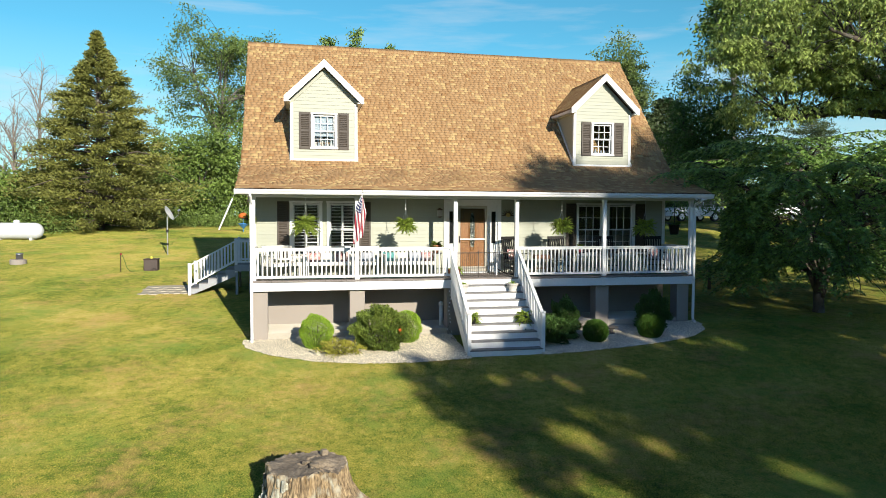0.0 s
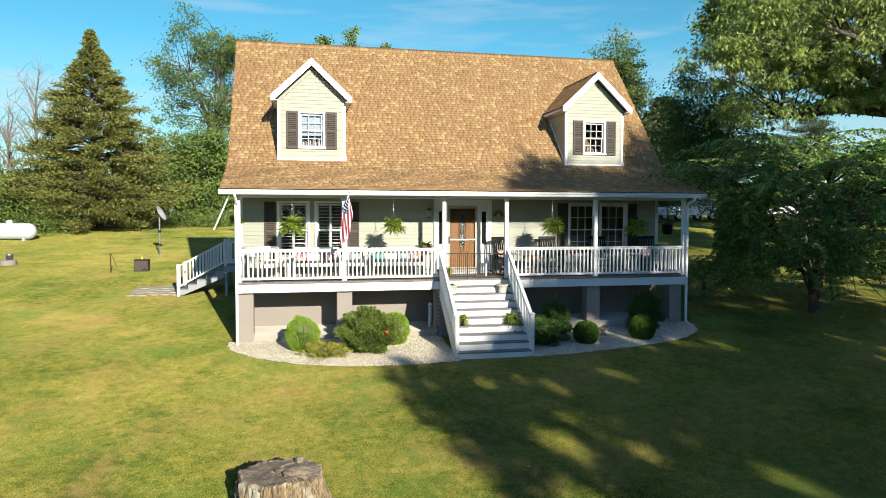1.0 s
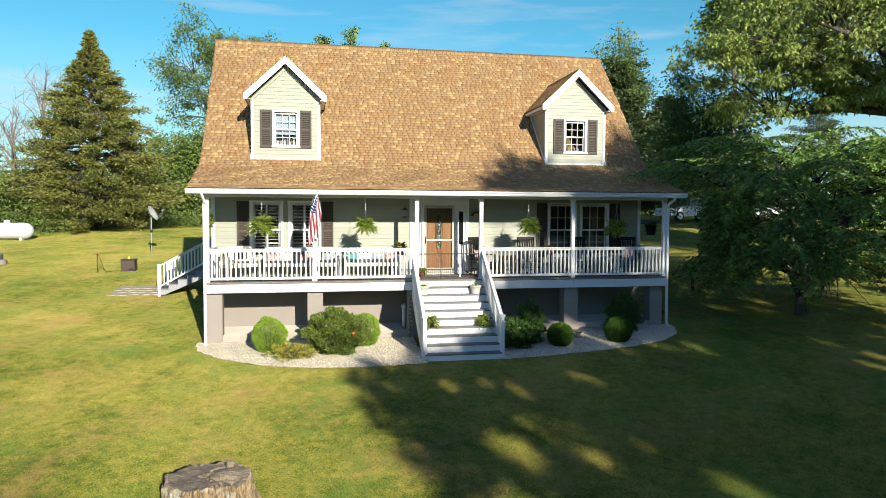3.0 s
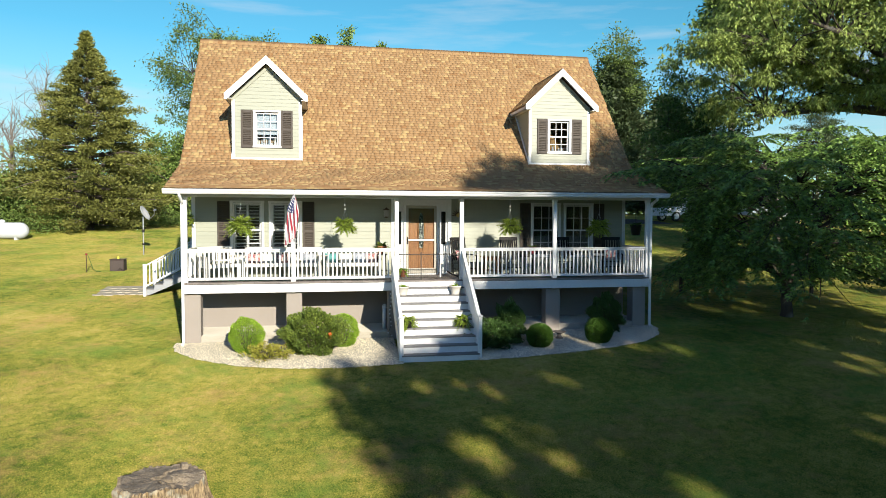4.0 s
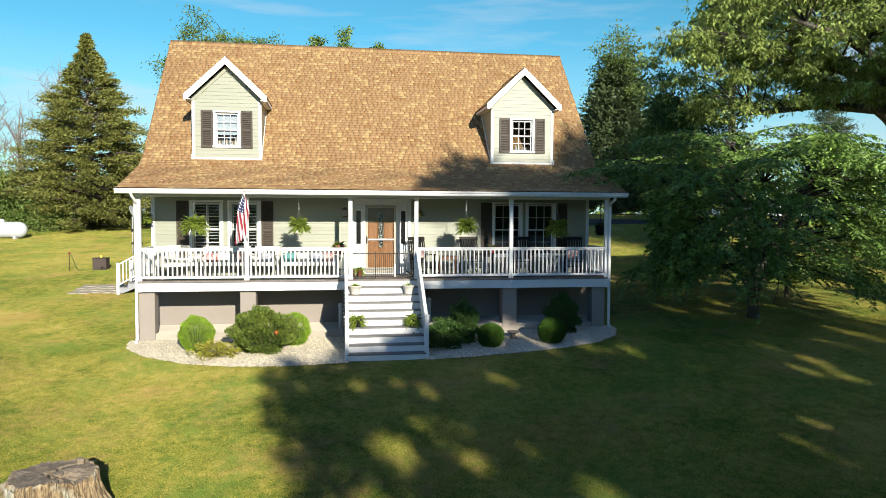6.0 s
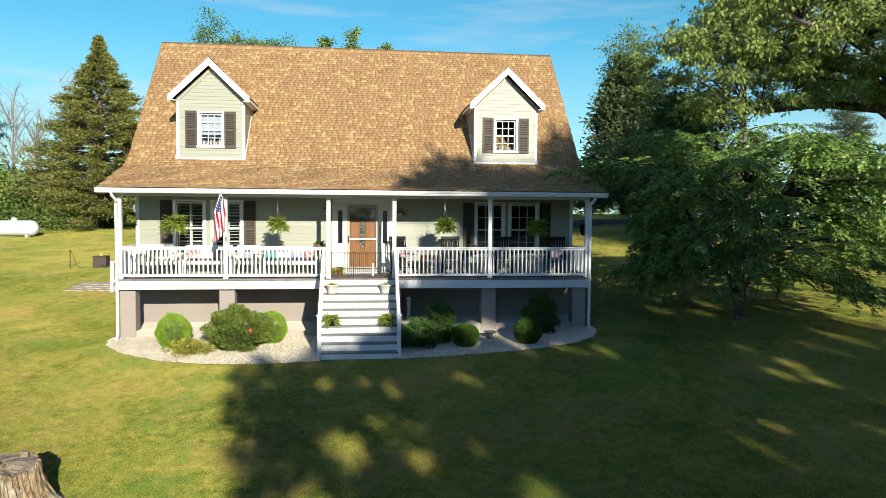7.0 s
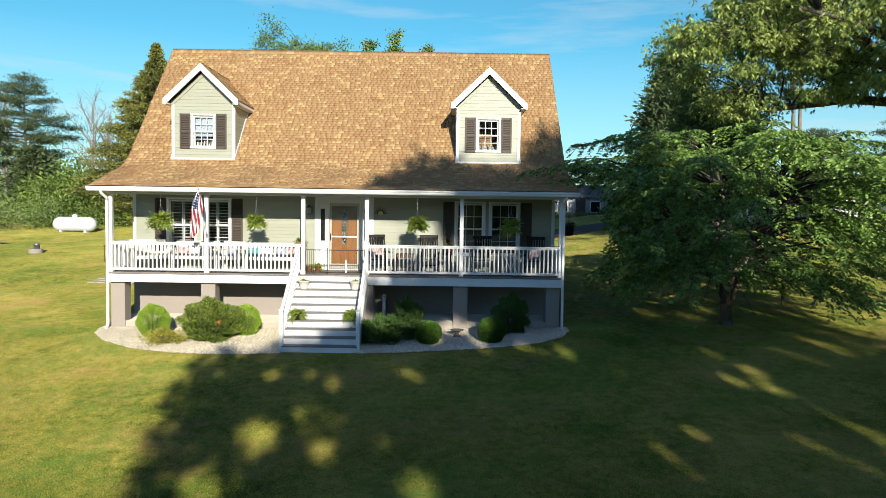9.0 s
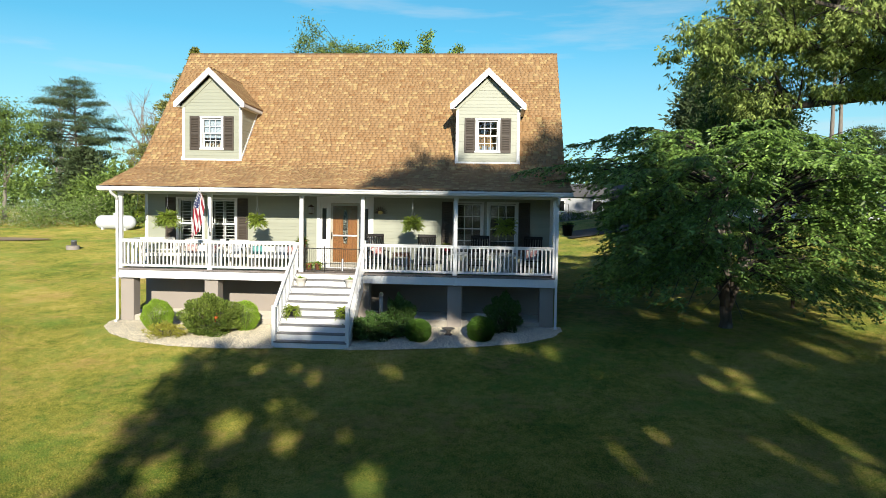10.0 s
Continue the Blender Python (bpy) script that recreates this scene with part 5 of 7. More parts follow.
ps = thing("plant_stand", (5.28, 1.15, DECK), "leafy plant in a terracotta pot on a tall metal stand", "potted plant")
for sx in (-1, 1):
    for sy in (-1, 1):
        part("leg", G().tube([(sx * 0.13, sy * 0.13, 0), (sx * 0.10, sy * 0.10, 0.66)], 0.01, 6), BLACKIRON, ps)
part("tray", G().lathe([(0.16, 0.64), (0.16, 0.67), (0.0, 0.67)], 14), BLACKIRON, ps)
part("pot", G().lathe([(0.09, 0.67), (0.13, 0.85), (0.145, 0.85), (0.145, 0.90), (0.12, 0.90)], 14), TERRACOTTA, ps, smooth=True)
part("foliage", fern_mesh("foliage", 60, 0.20, 0.26, 0.05, 8, L_SHRUB, 0.08), None, ps, at=pose(0, 0, 0.88))
for at, sz, sd in (((5.86, 0.85, DECK), 0.20, 31), ((5.62, 0.70, DECK), 0.16, 32)):
    q = thing("potted_plant", at, "small leafy plant in a clay pot beside the gate", "potted plant")
    part("pot", G().lathe([(0.07, 0), (0.10, 0.18), (0.11, 0.18), (0.11, 0.21), (0.09, 0.21)], 12), TERRACOTTA, q, smooth=True)
    part("foliage", fern_mesh("foliage", 30, sz, 0.35, 0.08, sd, L_LIME, 0.06), None, q, at=pose(0, 0, 0.19))


# ---- planters on the steps ----
def on_step(i):
    """Height and middle of the i-th tread, counted from the deck down."""
    return DECK - i * RISE, -0.09 - i * RUN + RUN * 0.42


for x in (5.70, 7.16):
    z, y = on_step(2)
    u = thing("urn_planter", (x, y, z), "pale stone urn planter with low greenery on a step", "planter", group="urns on the steps")
    part("urn", G().lathe([(0.12, 0), (0.125, 0.03), (0.115, 0.05), (0.14, 0.14), (0.165, 0.20), (0.18, 0.21), (0.18, 0.24), (0.155, 0.24), (0.145, 0.20)], 14), URN, u, smooth=True)
    part("soil", G().lathe([(0.148, 0.205), (0.0, 0.212)], 12), SOIL, u)
    part("foliage", fern_mesh("foliage", 26, 0.14, 0.12, 0.03, 40 + int(x * 3), L_LIME, 0.06), None, u, at=pose(0, 0, 0.21))
for x, sd in ((5.72, 51), (7.17, 52)):
    z, y = on_step(6)
    u = thing("potted_fern", (x, y, z), "green fern in a dark pot standing on a step", "potted plant", group="ferns on the steps")
    part("pot", G().lathe([(0.09, 0), (0.12, 0.17), (0.13, 0.17), (0.13, 0.20), (0.11, 0.20)], 12), DARKPOT, u, smooth=True)
    part("foliage", fern_mesh("foliage", 60, 0.27, 0.26, 0.13, sd, L_FERN, 0.07), None, u, at=pose(0, 0, 0.18))

# ---- side deck and stairs at the left gable ----
SD_Z = 1.87
side = thing("side_deck", (0, 0, 0), "grey-painted side deck with white railings at the gable", "deck", kind="structure")
for i in range(11):
    part("deck_board", G().box(-1.02 + 0.0, X0 - 0.01, 6.9 + i * 0.15, 7.042 + i * 0.15, SD_Z - 0.04, SD_Z, 0.004), GREYTREAD, side)
part("rim_board", G().box(-1.05, X0 - 0.01, 6.86, 6.90, SD_Z - 0.26, SD_Z - 0.02, 0.004), GREYPAINT_SHADE, side)
part("rim_board", G().box(-1.05, -1.01, 6.90, 8.55, SD_Z - 0.26, SD_Z - 0.045, 0.004), GREYPAINT_SHADE, side)
for x, y in ((-0.98, 6.95), (-0.98, 8.45), (-0.5, 7.0)):
    part("deck_post", G().box(x - 0.045, x + 0.045, y - 0.045, y + 0.045, float(ground_z(x, y)) - 0.05, SD_Z - 0.05, 0.006), GREYPAINT_SHADE, side)
railing((-0.98, 6.92), (X0 - 0.03, 6.92), SD_Z, "white painted deck railing at the gable")
railing((-0.98, 8.50), (X0 - 0.03, 8.50), SD_Z, "white painted deck railing at the gable")
sst = thing("side_stairs", (0, 0, 0), "grey wooden side stairs with white sloping railings", "steps")
NS, SR, ST = 6, (SD_Z - 0.86) / 6, 0.31
for i in range(1, NS):
    z, x = SD_Z - i * SR, -1.05 - (i - 1) * ST
    part("tread", G().box(x - ST - 0.02, x, 7.0, 8.40, z - 0.04, z, 0.005), GREYTREAD, sst)
    part("riser", G().box(x - 0.02, x, 7.0, 8.40, z, z + SR - 0.04, 0.003), GREYPAINT_SHADE, sst)
for y in (6.96, 8.40):
    prof = [(-1.05, SD_Z - 0.45), (-1.05 - 4.6 * ST, 0.80), (-1.05 - 5 * ST, 0.80)]
    for i in range(NS - 1, 0, -1):
        prof += [(-1.05 - i * ST, SD_Z - i * SR - 0.042), (-1.05 - (i - 1) * ST - 0.022, SD_Z - i * SR - 0.042)]
    prof.append((-1.05, SD_Z - SR - 0.042))
    part("stringer", G().prism(prof, "y", y, y + 0.04), GREYPAINT_SHADE, sst)
for y in (6.94, 8.46):
    r = thing("stair_railing", (0, y, 0), "sloping white railing of the side stairs", "railing", group="stair railings")
    x1 = -1.05 - 5 * ST - 0.02
    zt0, zt1 = SD_Z + 0.885, SD_Z + 0.885 - (SD_Z - 0.98)
    part("newel", G().box(x1 - 0.05, x1 + 0.05, -0.05, 0.05, 0.76, zt1 + 0.05, 0.008), WHITE, r)
    part("newel", G().box(-1.05, -0.95, -0.05, 0.05, SD_Z - 0.3, zt0 + 0.06, 0.008), WHITE, r)
    for nm, off, hh, ww in (("top_rail", 0.0, 0.05, 0.042), ("bottom_rail", -0.73, 0.06, 0.022)):
        part(nm, G().prism([(-1.0, zt0 + off), (x1, zt1 + off), (x1, zt1 + off - hh), (-1.0, zt0 + off - hh)], "y", -ww, ww), WHITE, r)
    n = 14
    for i in range(n):
        t = (i + 0.5) / n
        part("baluster", BAL, None, r, at=Matrix.Translation((-1.0 + (x1 + 1.0) * t, 0, zt0 + (zt1 - zt0) * t - 0.75)))
pat = thing("stone_patio", (0, 0, 0), "small patio of irregular flagstones at the side stairs", "patio", kind="structure")
rp = random.Random(3)
mg = G()
for i in range(10):
    for j in range(6):
        q = [(-4.38 + 0.2 * (i + a), 7.22 + 0.26 * (j + b)) for a, b in ((0, 0), (1, 0), (1, 1), (0, 1))]
        mg.add([(x, y, float(ground_z(x, y)) + 0.016) for x, y in q], [(0, 1, 2, 3)])
part("mortar_bed", mg, FLAGSTONE, pat)
for i in range(5):
    for j in range(4):
        cx, cy = -4.25 + (i + 0.5 * (j % 2)) * 0.36 + rp.uniform(-.06, .06), 7.35 + j * 0.38 + rp.uniform(-.06, .06)
        poly = [(cx + 0.20 * rp.uniform(0.88, 1.06) * math.cos(a), cy + 0.215 * rp.uniform(0.88, 1.06) * math.sin(a)) for a in np.linspace(0, 2 * math.pi, 8)[:-1]]
        z = float(ground_z(cx, cy))
        part("flagstone", G().prism(poly, "z", z - 0.03, z + 0.022), FLAGSTONE, pat)

# ---- white stone beds ----
BED_L = [(-0.22, -0.20), (-0.18, -0.55), (0.45, -1.35), (1.5, -2.05), (2.7, -2.42), (4.0, -2.50), (5.42, -2.36)]
BED_R = [(7.46, -2.30), (8.6, -2.26), (9.8, -2.12), (11.2, -1.85), (12.3, -1.45), (13.0, -0.85), (13.22, -0.30)]


def bed_front(x):
    pts = BED_L if x < 6 else BED_R
    return float(np.interp(x, [p[0] for p in pts], [p[1] for p in pts]))


rg = np.random.default_rng(12)
for pts, lab in ((BED_L, "bed of white stones in front of the porch and shrubs"), (BED_R, "bed of white stones shaded by the tree and shrubs")):
    g = G()
    xs_ = np.linspace(pts[0][0], pts[-1][0], 60)
    for a, b in zip(xs_, xs_[1:]):
        for k in range(8):
            q = []
            for x, t in ((a, k), (b, k), (b, k + 1), (a, k + 1)):
                y0 = bed_front(x)
                y = y0 + (0.11 - y0) * t / 8
                q.append((x, y, float(ground_z(x, y)) + (0.03 if 0 < t else -0.02)))
            g.add(q, [(0, 1, 2, 3)])
    bed = tagged(part("stone_bed", g, GRAVELBED), lab, "gravel bed", kind="structure")
    n = 19000
    X = rg.uniform(pts[0][0] - 0.05, pts[-1][0] + 0.05, n)
    F = np.array([bed_front(x) for x in X]) - 0.06
    Y = F + (0.10 - F) * rg.uniform(0, 1, n)
    Z = ground_z(X, Y) + 0.03
    base = np.array([(1, 0, -0.05), (-1, 0, -0.05), (0, 1, -0.05), (0, -1, -0.05), (0, 0, 1)], float)
    fc = np.array([(0, 2, 4), (2, 1, 4), (1, 3, 4), (3, 0, 4)])      # the upper half: the rest is bedded in
    A = rg.uniform(0, 6.28, n)
    S = rg.uniform(0.014, 0.040, (n, 3)) * np.array([1.25, 1, 0.95])
    V = base[None] * S[:, None]
    ca, sa = np.cos(A)[:, None], np.sin(A)[:, None]
    V = np.stack([V[..., 0] * ca - V[..., 1] * sa, V[..., 0] * sa + V[..., 1] * ca, V[..., 2] + 0.25 * V[..., 0]], -1) + np.stack([X, Y, Z], -1)[:, None]
    st = part("stones", raw_mesh("stones", V.reshape(-1, 3), (fc[None] + 5 * np.arange(n)[:, None, None]).reshape(-1, 3), GRAVEL), None, bed)
    tagged(st, kind="stuff")


# ---- shrubs ----
def shrub(x, y, rx, ry, h, mat, seed, label, n=5200, leaf=0.05, lump=0.12, cone=0.0, flat=0.0, up=0.4, spot=None, dz=0.0):
    """A shrub: twigs inside and a shell of leaves on a lumpy form."""
    rng = np.random.default_rng(seed)
    z0 = float(ground_z(x, y)) + 0.02 + dz
    s = thing("shrub", (x, y, z0), label, "shrub", group="foundation shrubs")
    U = unit(rng.normal(size=(n, 3)))
    ph = rng.uniform(0, 6.28, 6)
    lumps = 1 + lump * (np.sin(5 * U[:, 0] + ph[0]) * np.sin(5 * U[:, 1] + ph[1]) + 0.8 * np.sin(9 * U[:, 2] + ph[2] + 6 * U[:, 0]) + 0.5 * np.sin(17 * U[:, 1] + ph[3]) * np.sin(15 * U[:, 0] + ph[4]))
    depth = 1 - np.abs(rng.normal(0, 0.10, n))
    P = U * (lumps * depth)[:, None]
    t = np.clip((P[:, 2] + 1) / 2, 0, 1)
    narrow = 1 - cone * t
    P = np.stack([P[:, 0] * rx * narrow, P[:, 1] * ry * narrow, (P[:, 2] + 0.92) / 1.92 * h], 1)
    P = P[P[:, 2] > 0.0]
    D = unit(P - np.array([0, 0, h * 0.35])) + np.array([0, 0, up]) + rng.normal(0, 0.5, P.shape)
    part("foliage", leaves("foliage", P, D, leaf, leaf * 0.55, mat, rng), None, s)
    g = G()
    for i in range(9):
        a = i * 0.7
        g.tube([(0.03 * math.cos(a), 0.03 * math.sin(a), -0.05), (0.35 * rx * math.cos(a), 0.35 * ry * math.sin(a), h * 0.4), (0.6 * rx * math.cos(a), 0.6 * ry * math.sin(a), h * 0.72)], [0.02, 0.013, 0.005], 5)
    tagged(part("branchwork", g, BARK, s), kind="stuff")
    if spot:
        q = rng.choice(len(P), 26)
        sel = P[q] + 0.02
        near = np.argsort(np.linalg.norm(P - np.array(spot), axis=1))[:20]
        part("blossoms", leaves("blossoms", P[near] + np.array([0, -0.03, 0.02]), rng.normal(size=(20, 3)) + np.array([0, -1, 0]), 0.06, 0.05, ORANGE, rng), None, s, "cluster of orange blossoms")
    return s


shrub(1.62, -0.95, 0.43, 0.43, 0.90, L_LIME, 1, "round lime green conifer shrub in the stone bed", 17000, 0.030, 0.05)
shrub(2.22, -1.62, 0.44, 0.34, 0.36, L_GOLD, 2, "low golden-leaved shrub at the edge of the stone bed", 2000, 0.055, 0.4)
shrub(3.32, -1.25, 0.72, 0.62, 1.10, L_SHRUB, 3, "large loose dark green shrub with one orange blossom cluster", 17000, 0.058, 0.16, spot=(0.42, -0.6, 0.60))
shrub(4.08, -0.60, 0.40, 0.40, 0.86, L_LIME, 4, "round lime green conifer shrub behind the large shrub", 13000, 0.030, 0.05)
shrub(8.64, -0.70, 0.46, 0.46, 0.98, L_DARK, 5, "upright dark evergreen shrub beside the steps", 10000, 0.06, 0.26, cone=0.25)
shrub(8.02, -1.25, 0.60, 0.46, 0.60, L_DARK, 6, "spreading dark evergreen shrub beside the steps", 8500, 0.065, 0.36)
shrub(9.27, -1.45, 0.34, 0.34, 0.60, L_BOX, 7, "small clipped round boxwood in the stone bed", 11000, 0.045, 0.02)
shrub(10.98, -1.38, 0.36, 0.36, 0.66, L_BOX, 8, "small clipped round boxwood in the stone bed", 11000, 0.045, 0.02)
shrub(11.62, -0.35, 0.54, 0.50, 1.02, L_DARK, 9, "broad dark evergreen shrub by the porch pier", 11000, 0.055, 0.24, cone=0.35)

bb = thing("birdbath", (10.06, -0.80, float(ground_z(10.06, -0.80)) + 0.03), "low dark weathered stone birdbath in the stone bed", "birdbath")
part("pedestal", G().lathe([(0.12, 0), (0.11, 0.03), (0.06, 0.06), (0.055, 0.12), (0.09, 0.15)], 14), FLAGDARK, bb, smooth=True)
part("bowl", G().lathe([(0.09, 0.15), (0.18, 0.185), (0.19, 0.205), (0.165, 0.205), (0.08, 0.18), (0.0, 0.175)], 18), FLAGDARK, bb, smooth=True)

# ---- stump in the foreground ----
sx, sy = 1.22, -9.05
sz = float(ground_z(sx, sy))
stump = thing("tree_stump", (sx, sy, sz), "weathered broad tree stump with cracked top and peeling bark", "stump")
rs = random.Random(9)
N = 160


def rim(a):
    return 0.575 * (1 + 0.05 * math.sin(3 * a + 0.5) + 0.03 * math.sin(7 * a + 1)) + 0.018 * noise.noise(Vector((7 * math.cos(a), 7 * math.sin(a), 2.0)))


def fibre(a, h):
    """Uneven vertical ribs and splits of rotten wood and bark."""
    c, s_ = math.cos(a), math.sin(a)
    v = 0.030 * noise.noise(Vector((5 * c, 5 * s_, 1.6 * h))) + 0.026 * noise.noise(Vector((13 * c, 13 * s_, 2.6 * h + 3))) + 0.016 * noise.noise(Vector((30 * c, 30 * s_, 6 * h + 9)))
    split = noise.noise(Vector((8.5 * c, 8.5 * s_, 1.1 * h + 21)))
    return v - 0.07 * max(0.0, 0.10 - abs(split)) / 0.10 * (0.4 + 0.6 * abs(noise.noise(Vector((3 * c, 3 * s_, 2 * h)))))


bark_g, rings = G(), []
LEV = [-0.06 + 0.76 * i / 22 for i in range(23)]
for k, hh in enumerate(LEV):
    fl = float(np.interp(hh, (-0.06, 0.06, 0.18, 0.34, 0.52, 0.66, 0.70), (1.45, 1.26, 1.13, 1.05, 1.01, 1.0, 0.985)))
    ring = []
    for i in range(N):
        a = 2 * math.pi * i / N
        flare = max(1 + (fl - 1) * (1 + 0.9 * math.sin(2 * a - 0.6) + 0.5 * math.sin(5 * a)), 0.97)
        root = 0.34 * max(0, math.cos(a + 0.35)) ** 6 * max(0, 1 - hh / 0.62) ** 1.5
        r = rim(a) * flare + root + fibre(a, hh)
        q = max(0.0, (hh - 0.56) / 0.14)
        top_dip = q * (0.03 * math.sin(a + 2.2) + 0.045 * noise.noise(Vector((3 * math.cos(a), 3 * math.sin(a), 0.3))) + 0.03 * noise.noise(Vector((16 * math.cos(a), 16 * math.sin(a), 0.3))) - 0.10 * max(0.0, math.cos(a + 0.5)) ** 8)
        ring.append((r * math.cos(a), r * math.sin(a), hh + top_dip))
    rings.append(ring)
bark_g.add([p for r in rings for p in r], [(k * N + i, k * N + (i + 1) % N, (k + 1) * N + (i + 1) % N, (k + 1) * N + i) for k in range(len(rings) - 1) for i in range(N)])
part("bark", bark_g, STUMPBARK, stump)
# plates of old bark still clinging to one side
for i in range(46):
    a = rs.uniform(2.3, 4.35)
    h0 = rs.uniform(0.02, 0.54)
    hgt, wd = rs.uniform(0.06, 0.17), rs.uniform(0.035, 0.075)
    fl = float(np.interp(h0, (-0.06, 0.06, 0.18, 0.34, 0.52, 0.66), (1.45, 1.26, 1.13, 1.05, 1.01, 1.0)))
    r = rim(a) * max(1 + (fl - 1) * (1 + 0.9 * math.sin(2 * a - 0.6) + 0.5 * math.sin(5 * a)), 0.97) + rs.uniform(-0.005, 0.02)
    part("bark_plate", G().box(-0.022, 0.018, -wd / 2, wd / 2, 0, hgt, 0.014, mat=pose(r * math.cos(a), r * math.sin(a), h0, rs.uniform(-9, 9), 0, math.degrees(a) + rs.uniform(-12, 12))), LICHEN, stump)
tg = G()
vs, fs = [], []
RR = [1.0, 0.93, 0.84, 0.74, 0.64, 0.54, 0.44, 0.34, 0.24, 0.15, 0.07, 0.0]
for k, q in enumerate(RR):
    for i in range(N):
        x, y, z = rings[-1][i]
        a = 2 * math.pi * i / N
        if k > 0:
            x, y = 0.97 * rim(a) * math.cos(a), 0.97 * rim(a) * math.sin(a)
            z = 0.70 + 0.03 * math.sin(a + 2.2) - 0.10 * max(0.0, math.cos(a + 0.5)) ** 8
        gap = [abs(((a - a0 + 0.25 * math.sin(9 * q + a0) + math.pi) % (2 * math.pi)) - math.pi) for a0 in (1.15, 5.2, 5.9)]
        crack = sum(dp * max(0.0, 1 - d / (0.05 / max(q, 0.2))) for d, dp in zip(gap, (0.05, 0.07, 0.05))) * (0.1 < q < 0.95)
        lump = noise.noise(Vector((x * q * 5, y * q * 5, 1.7))) * 0.02 + noise.noise(Vector((x * q * 17, y * q * 17, 4.0))) * 0.012
        vs.append((x * q, y * q, 0.70 + (z - 0.70) * q ** 0.5 + (lump if k > 0 else 0) - crack - 0.04 * (q < 0.2)))
for k in range(len(RR) - 1):
    fs += [(k * N + i, k * N + (i + 1) % N, (k + 1) * N + (i + 1) % N, (k + 1) * N + i) for i in range(N)]
part("cut_top", tg.add(vs, fs), STUMPTOP, stump, "grey weathered cut with radial cracks")
part("wood_chunk", G().box(-0.05, 0.05, -0.045, 0.045, 0, 0.09, 0.012, mat=pose(0.27, 0.33, 0.69, 5, 8, 25)), STUMPTOP, stump)
part("wood_chunk", G().lathe([(0.07, 0), (0.075, 0.03), (0.05, 0.04)], 9, (0.12, -0.06, 0.68)), STUMPTOP, stump)
part("wood_chunk", G().box(-0.06, 0.06, -0.035, 0.035, 0, 0.04, 0.01, mat=pose(0.0, 0.02, 0.69, 0, 6, 50)), STUMPTOP, stump)

# ---- yard things on the left ----
dish = thing("satellite_dish", (-5.25, 18.2, float(ground_z(-5.25, 18.2))), "grey satellite dish on a pole in the lawn", "satellite dish")
part("pole", G().tube([(0, 0, -0.1), (0, 0, 1.95)], 0.035, 8), STEEL, dish)
part("clamp", G().box(-0.06, 0.06, -0.06, 0.06, 1.15, 1.3, 0.01), BLACKIRON, dish)
part("clamp", G().box(-0.05, 0.05, -0.05, 0.05, 0.5, 0.6, 0.01), BLACKIRON, dish)
dm = pose(0, 0, 2.08, 62, 0, 82)
part("reflector", G().lathe([(0.0, 0.0), (0.18, 0.02), (0.32, 0.07), (0.41, 0.13), (0.40, 0.14), (0.30, 0.085), (0.16, 0.035), (0.0, 0.015)], 20, mat=dm), surf("dish_grey", (0.50, 0.50, 0.49), rough=0.5), dish, smooth=True)
part("feed_arm", G().tube([dm @ Vector((0, -0.38, 0.10)), dm @ Vector((0, -0.30, 0.45)), dm @ Vector((0, -0.12, 0.62))], 0.018, 6), STEEL, dish)
part("feed_horn", G().box(-0.05, 0.05, -0.05, 0.05, -0.07, 0.07, 0.015, mat=dm @ Matrix.Translation((0, -0.10, 0.62))), STEEL, dish)

ub = thing("utility_box", (-4.92, 12.35, float(ground_z(-4.92, 12.35))), "dark brown metal utility box with a yellow cap on top", "utility box")
part("cabinet", G().box(-0.28, 0.28, -0.24, 0.24, -0.02, 0.46, 0.02), BOXBROWN, ub)
part("lid", G().box(-0.30, 0.30, -0.26, 0.26, 0.46, 0.50, 0.015), BOXBROWN, ub)
part("cap", G().lathe([(0.05, 0.50), (0.05, 0.56), (0.03, 0.61), (0.0, 0.62)], 10), YELLOW, ub)
part("hose", G().tube([(0.25, -0.26, 0.02), (0.15, -0.30, 0.12), (0.05, -0.29, 0.03)], 0.015, 6), BLACKIRON, ub)
hy = thing("yard_hydrant", (-6.05, 11.9, float(ground_z(-6.05, 11.9))), "thin standpipe with a red handle and a coiled hose", "standpipe")
part("pipe", G().tube([(0, 0, -0.05), (0, 0, 0.74)], 0.018, 8), BRONZE, hy)
part("head", G().box(-0.03, 0.05, -0.03, 0.03, 0.72, 0.79, 0.012), RED, hy)
part("hose", G().tube([(0.06, 0, 0.72), (0.16, 0.0, 0.45), (0.24, 0.02, 0.16), (0.38, 0.0, 0.03), (0.55, 0.06, 0.03)], 0.014, 6), L_DARK, hy)

tank = thing("propane_tank", pose(-15.03, 26.2, float(ground_z(-15.03, 26.2)), 0, 0, -8), "long white propane tank on low feet by the bushes", "propane tank")
hl, rt = 1.05, 0.49
pr = [(0.0, -hl - 0.46)] + [(rt * math.sin(t), -hl - 0.46 * math.cos(t)) for t in np.linspace(0.15, math.pi / 2, 7)] + [(rt * math.cos(t), hl + 0.46 * math.sin(t)) for t in np.linspace(0, math.pi / 2 - 0.15, 7)] + [(0.0, hl + 0.46)]
part("vessel", G().lathe(pr, 24, mat=pose(0, 0, 0.54, 0, 90, 0)), TANKWHITE, tank, smooth=True)
part("dome", G().lathe([(0.17, 0), (0.17, 0.12), (0.12, 0.18), (0.0, 0.20)], 14, (0, 0, 1.01)), TANKWHITE, tank, smooth=True)
for x in (-0.9, 0.9):
    part("foot", G().box(x - 0.07, x + 0.07, -0.3, 0.3, -0.03, 0.14, 0.01), TANKWHITE, tank)
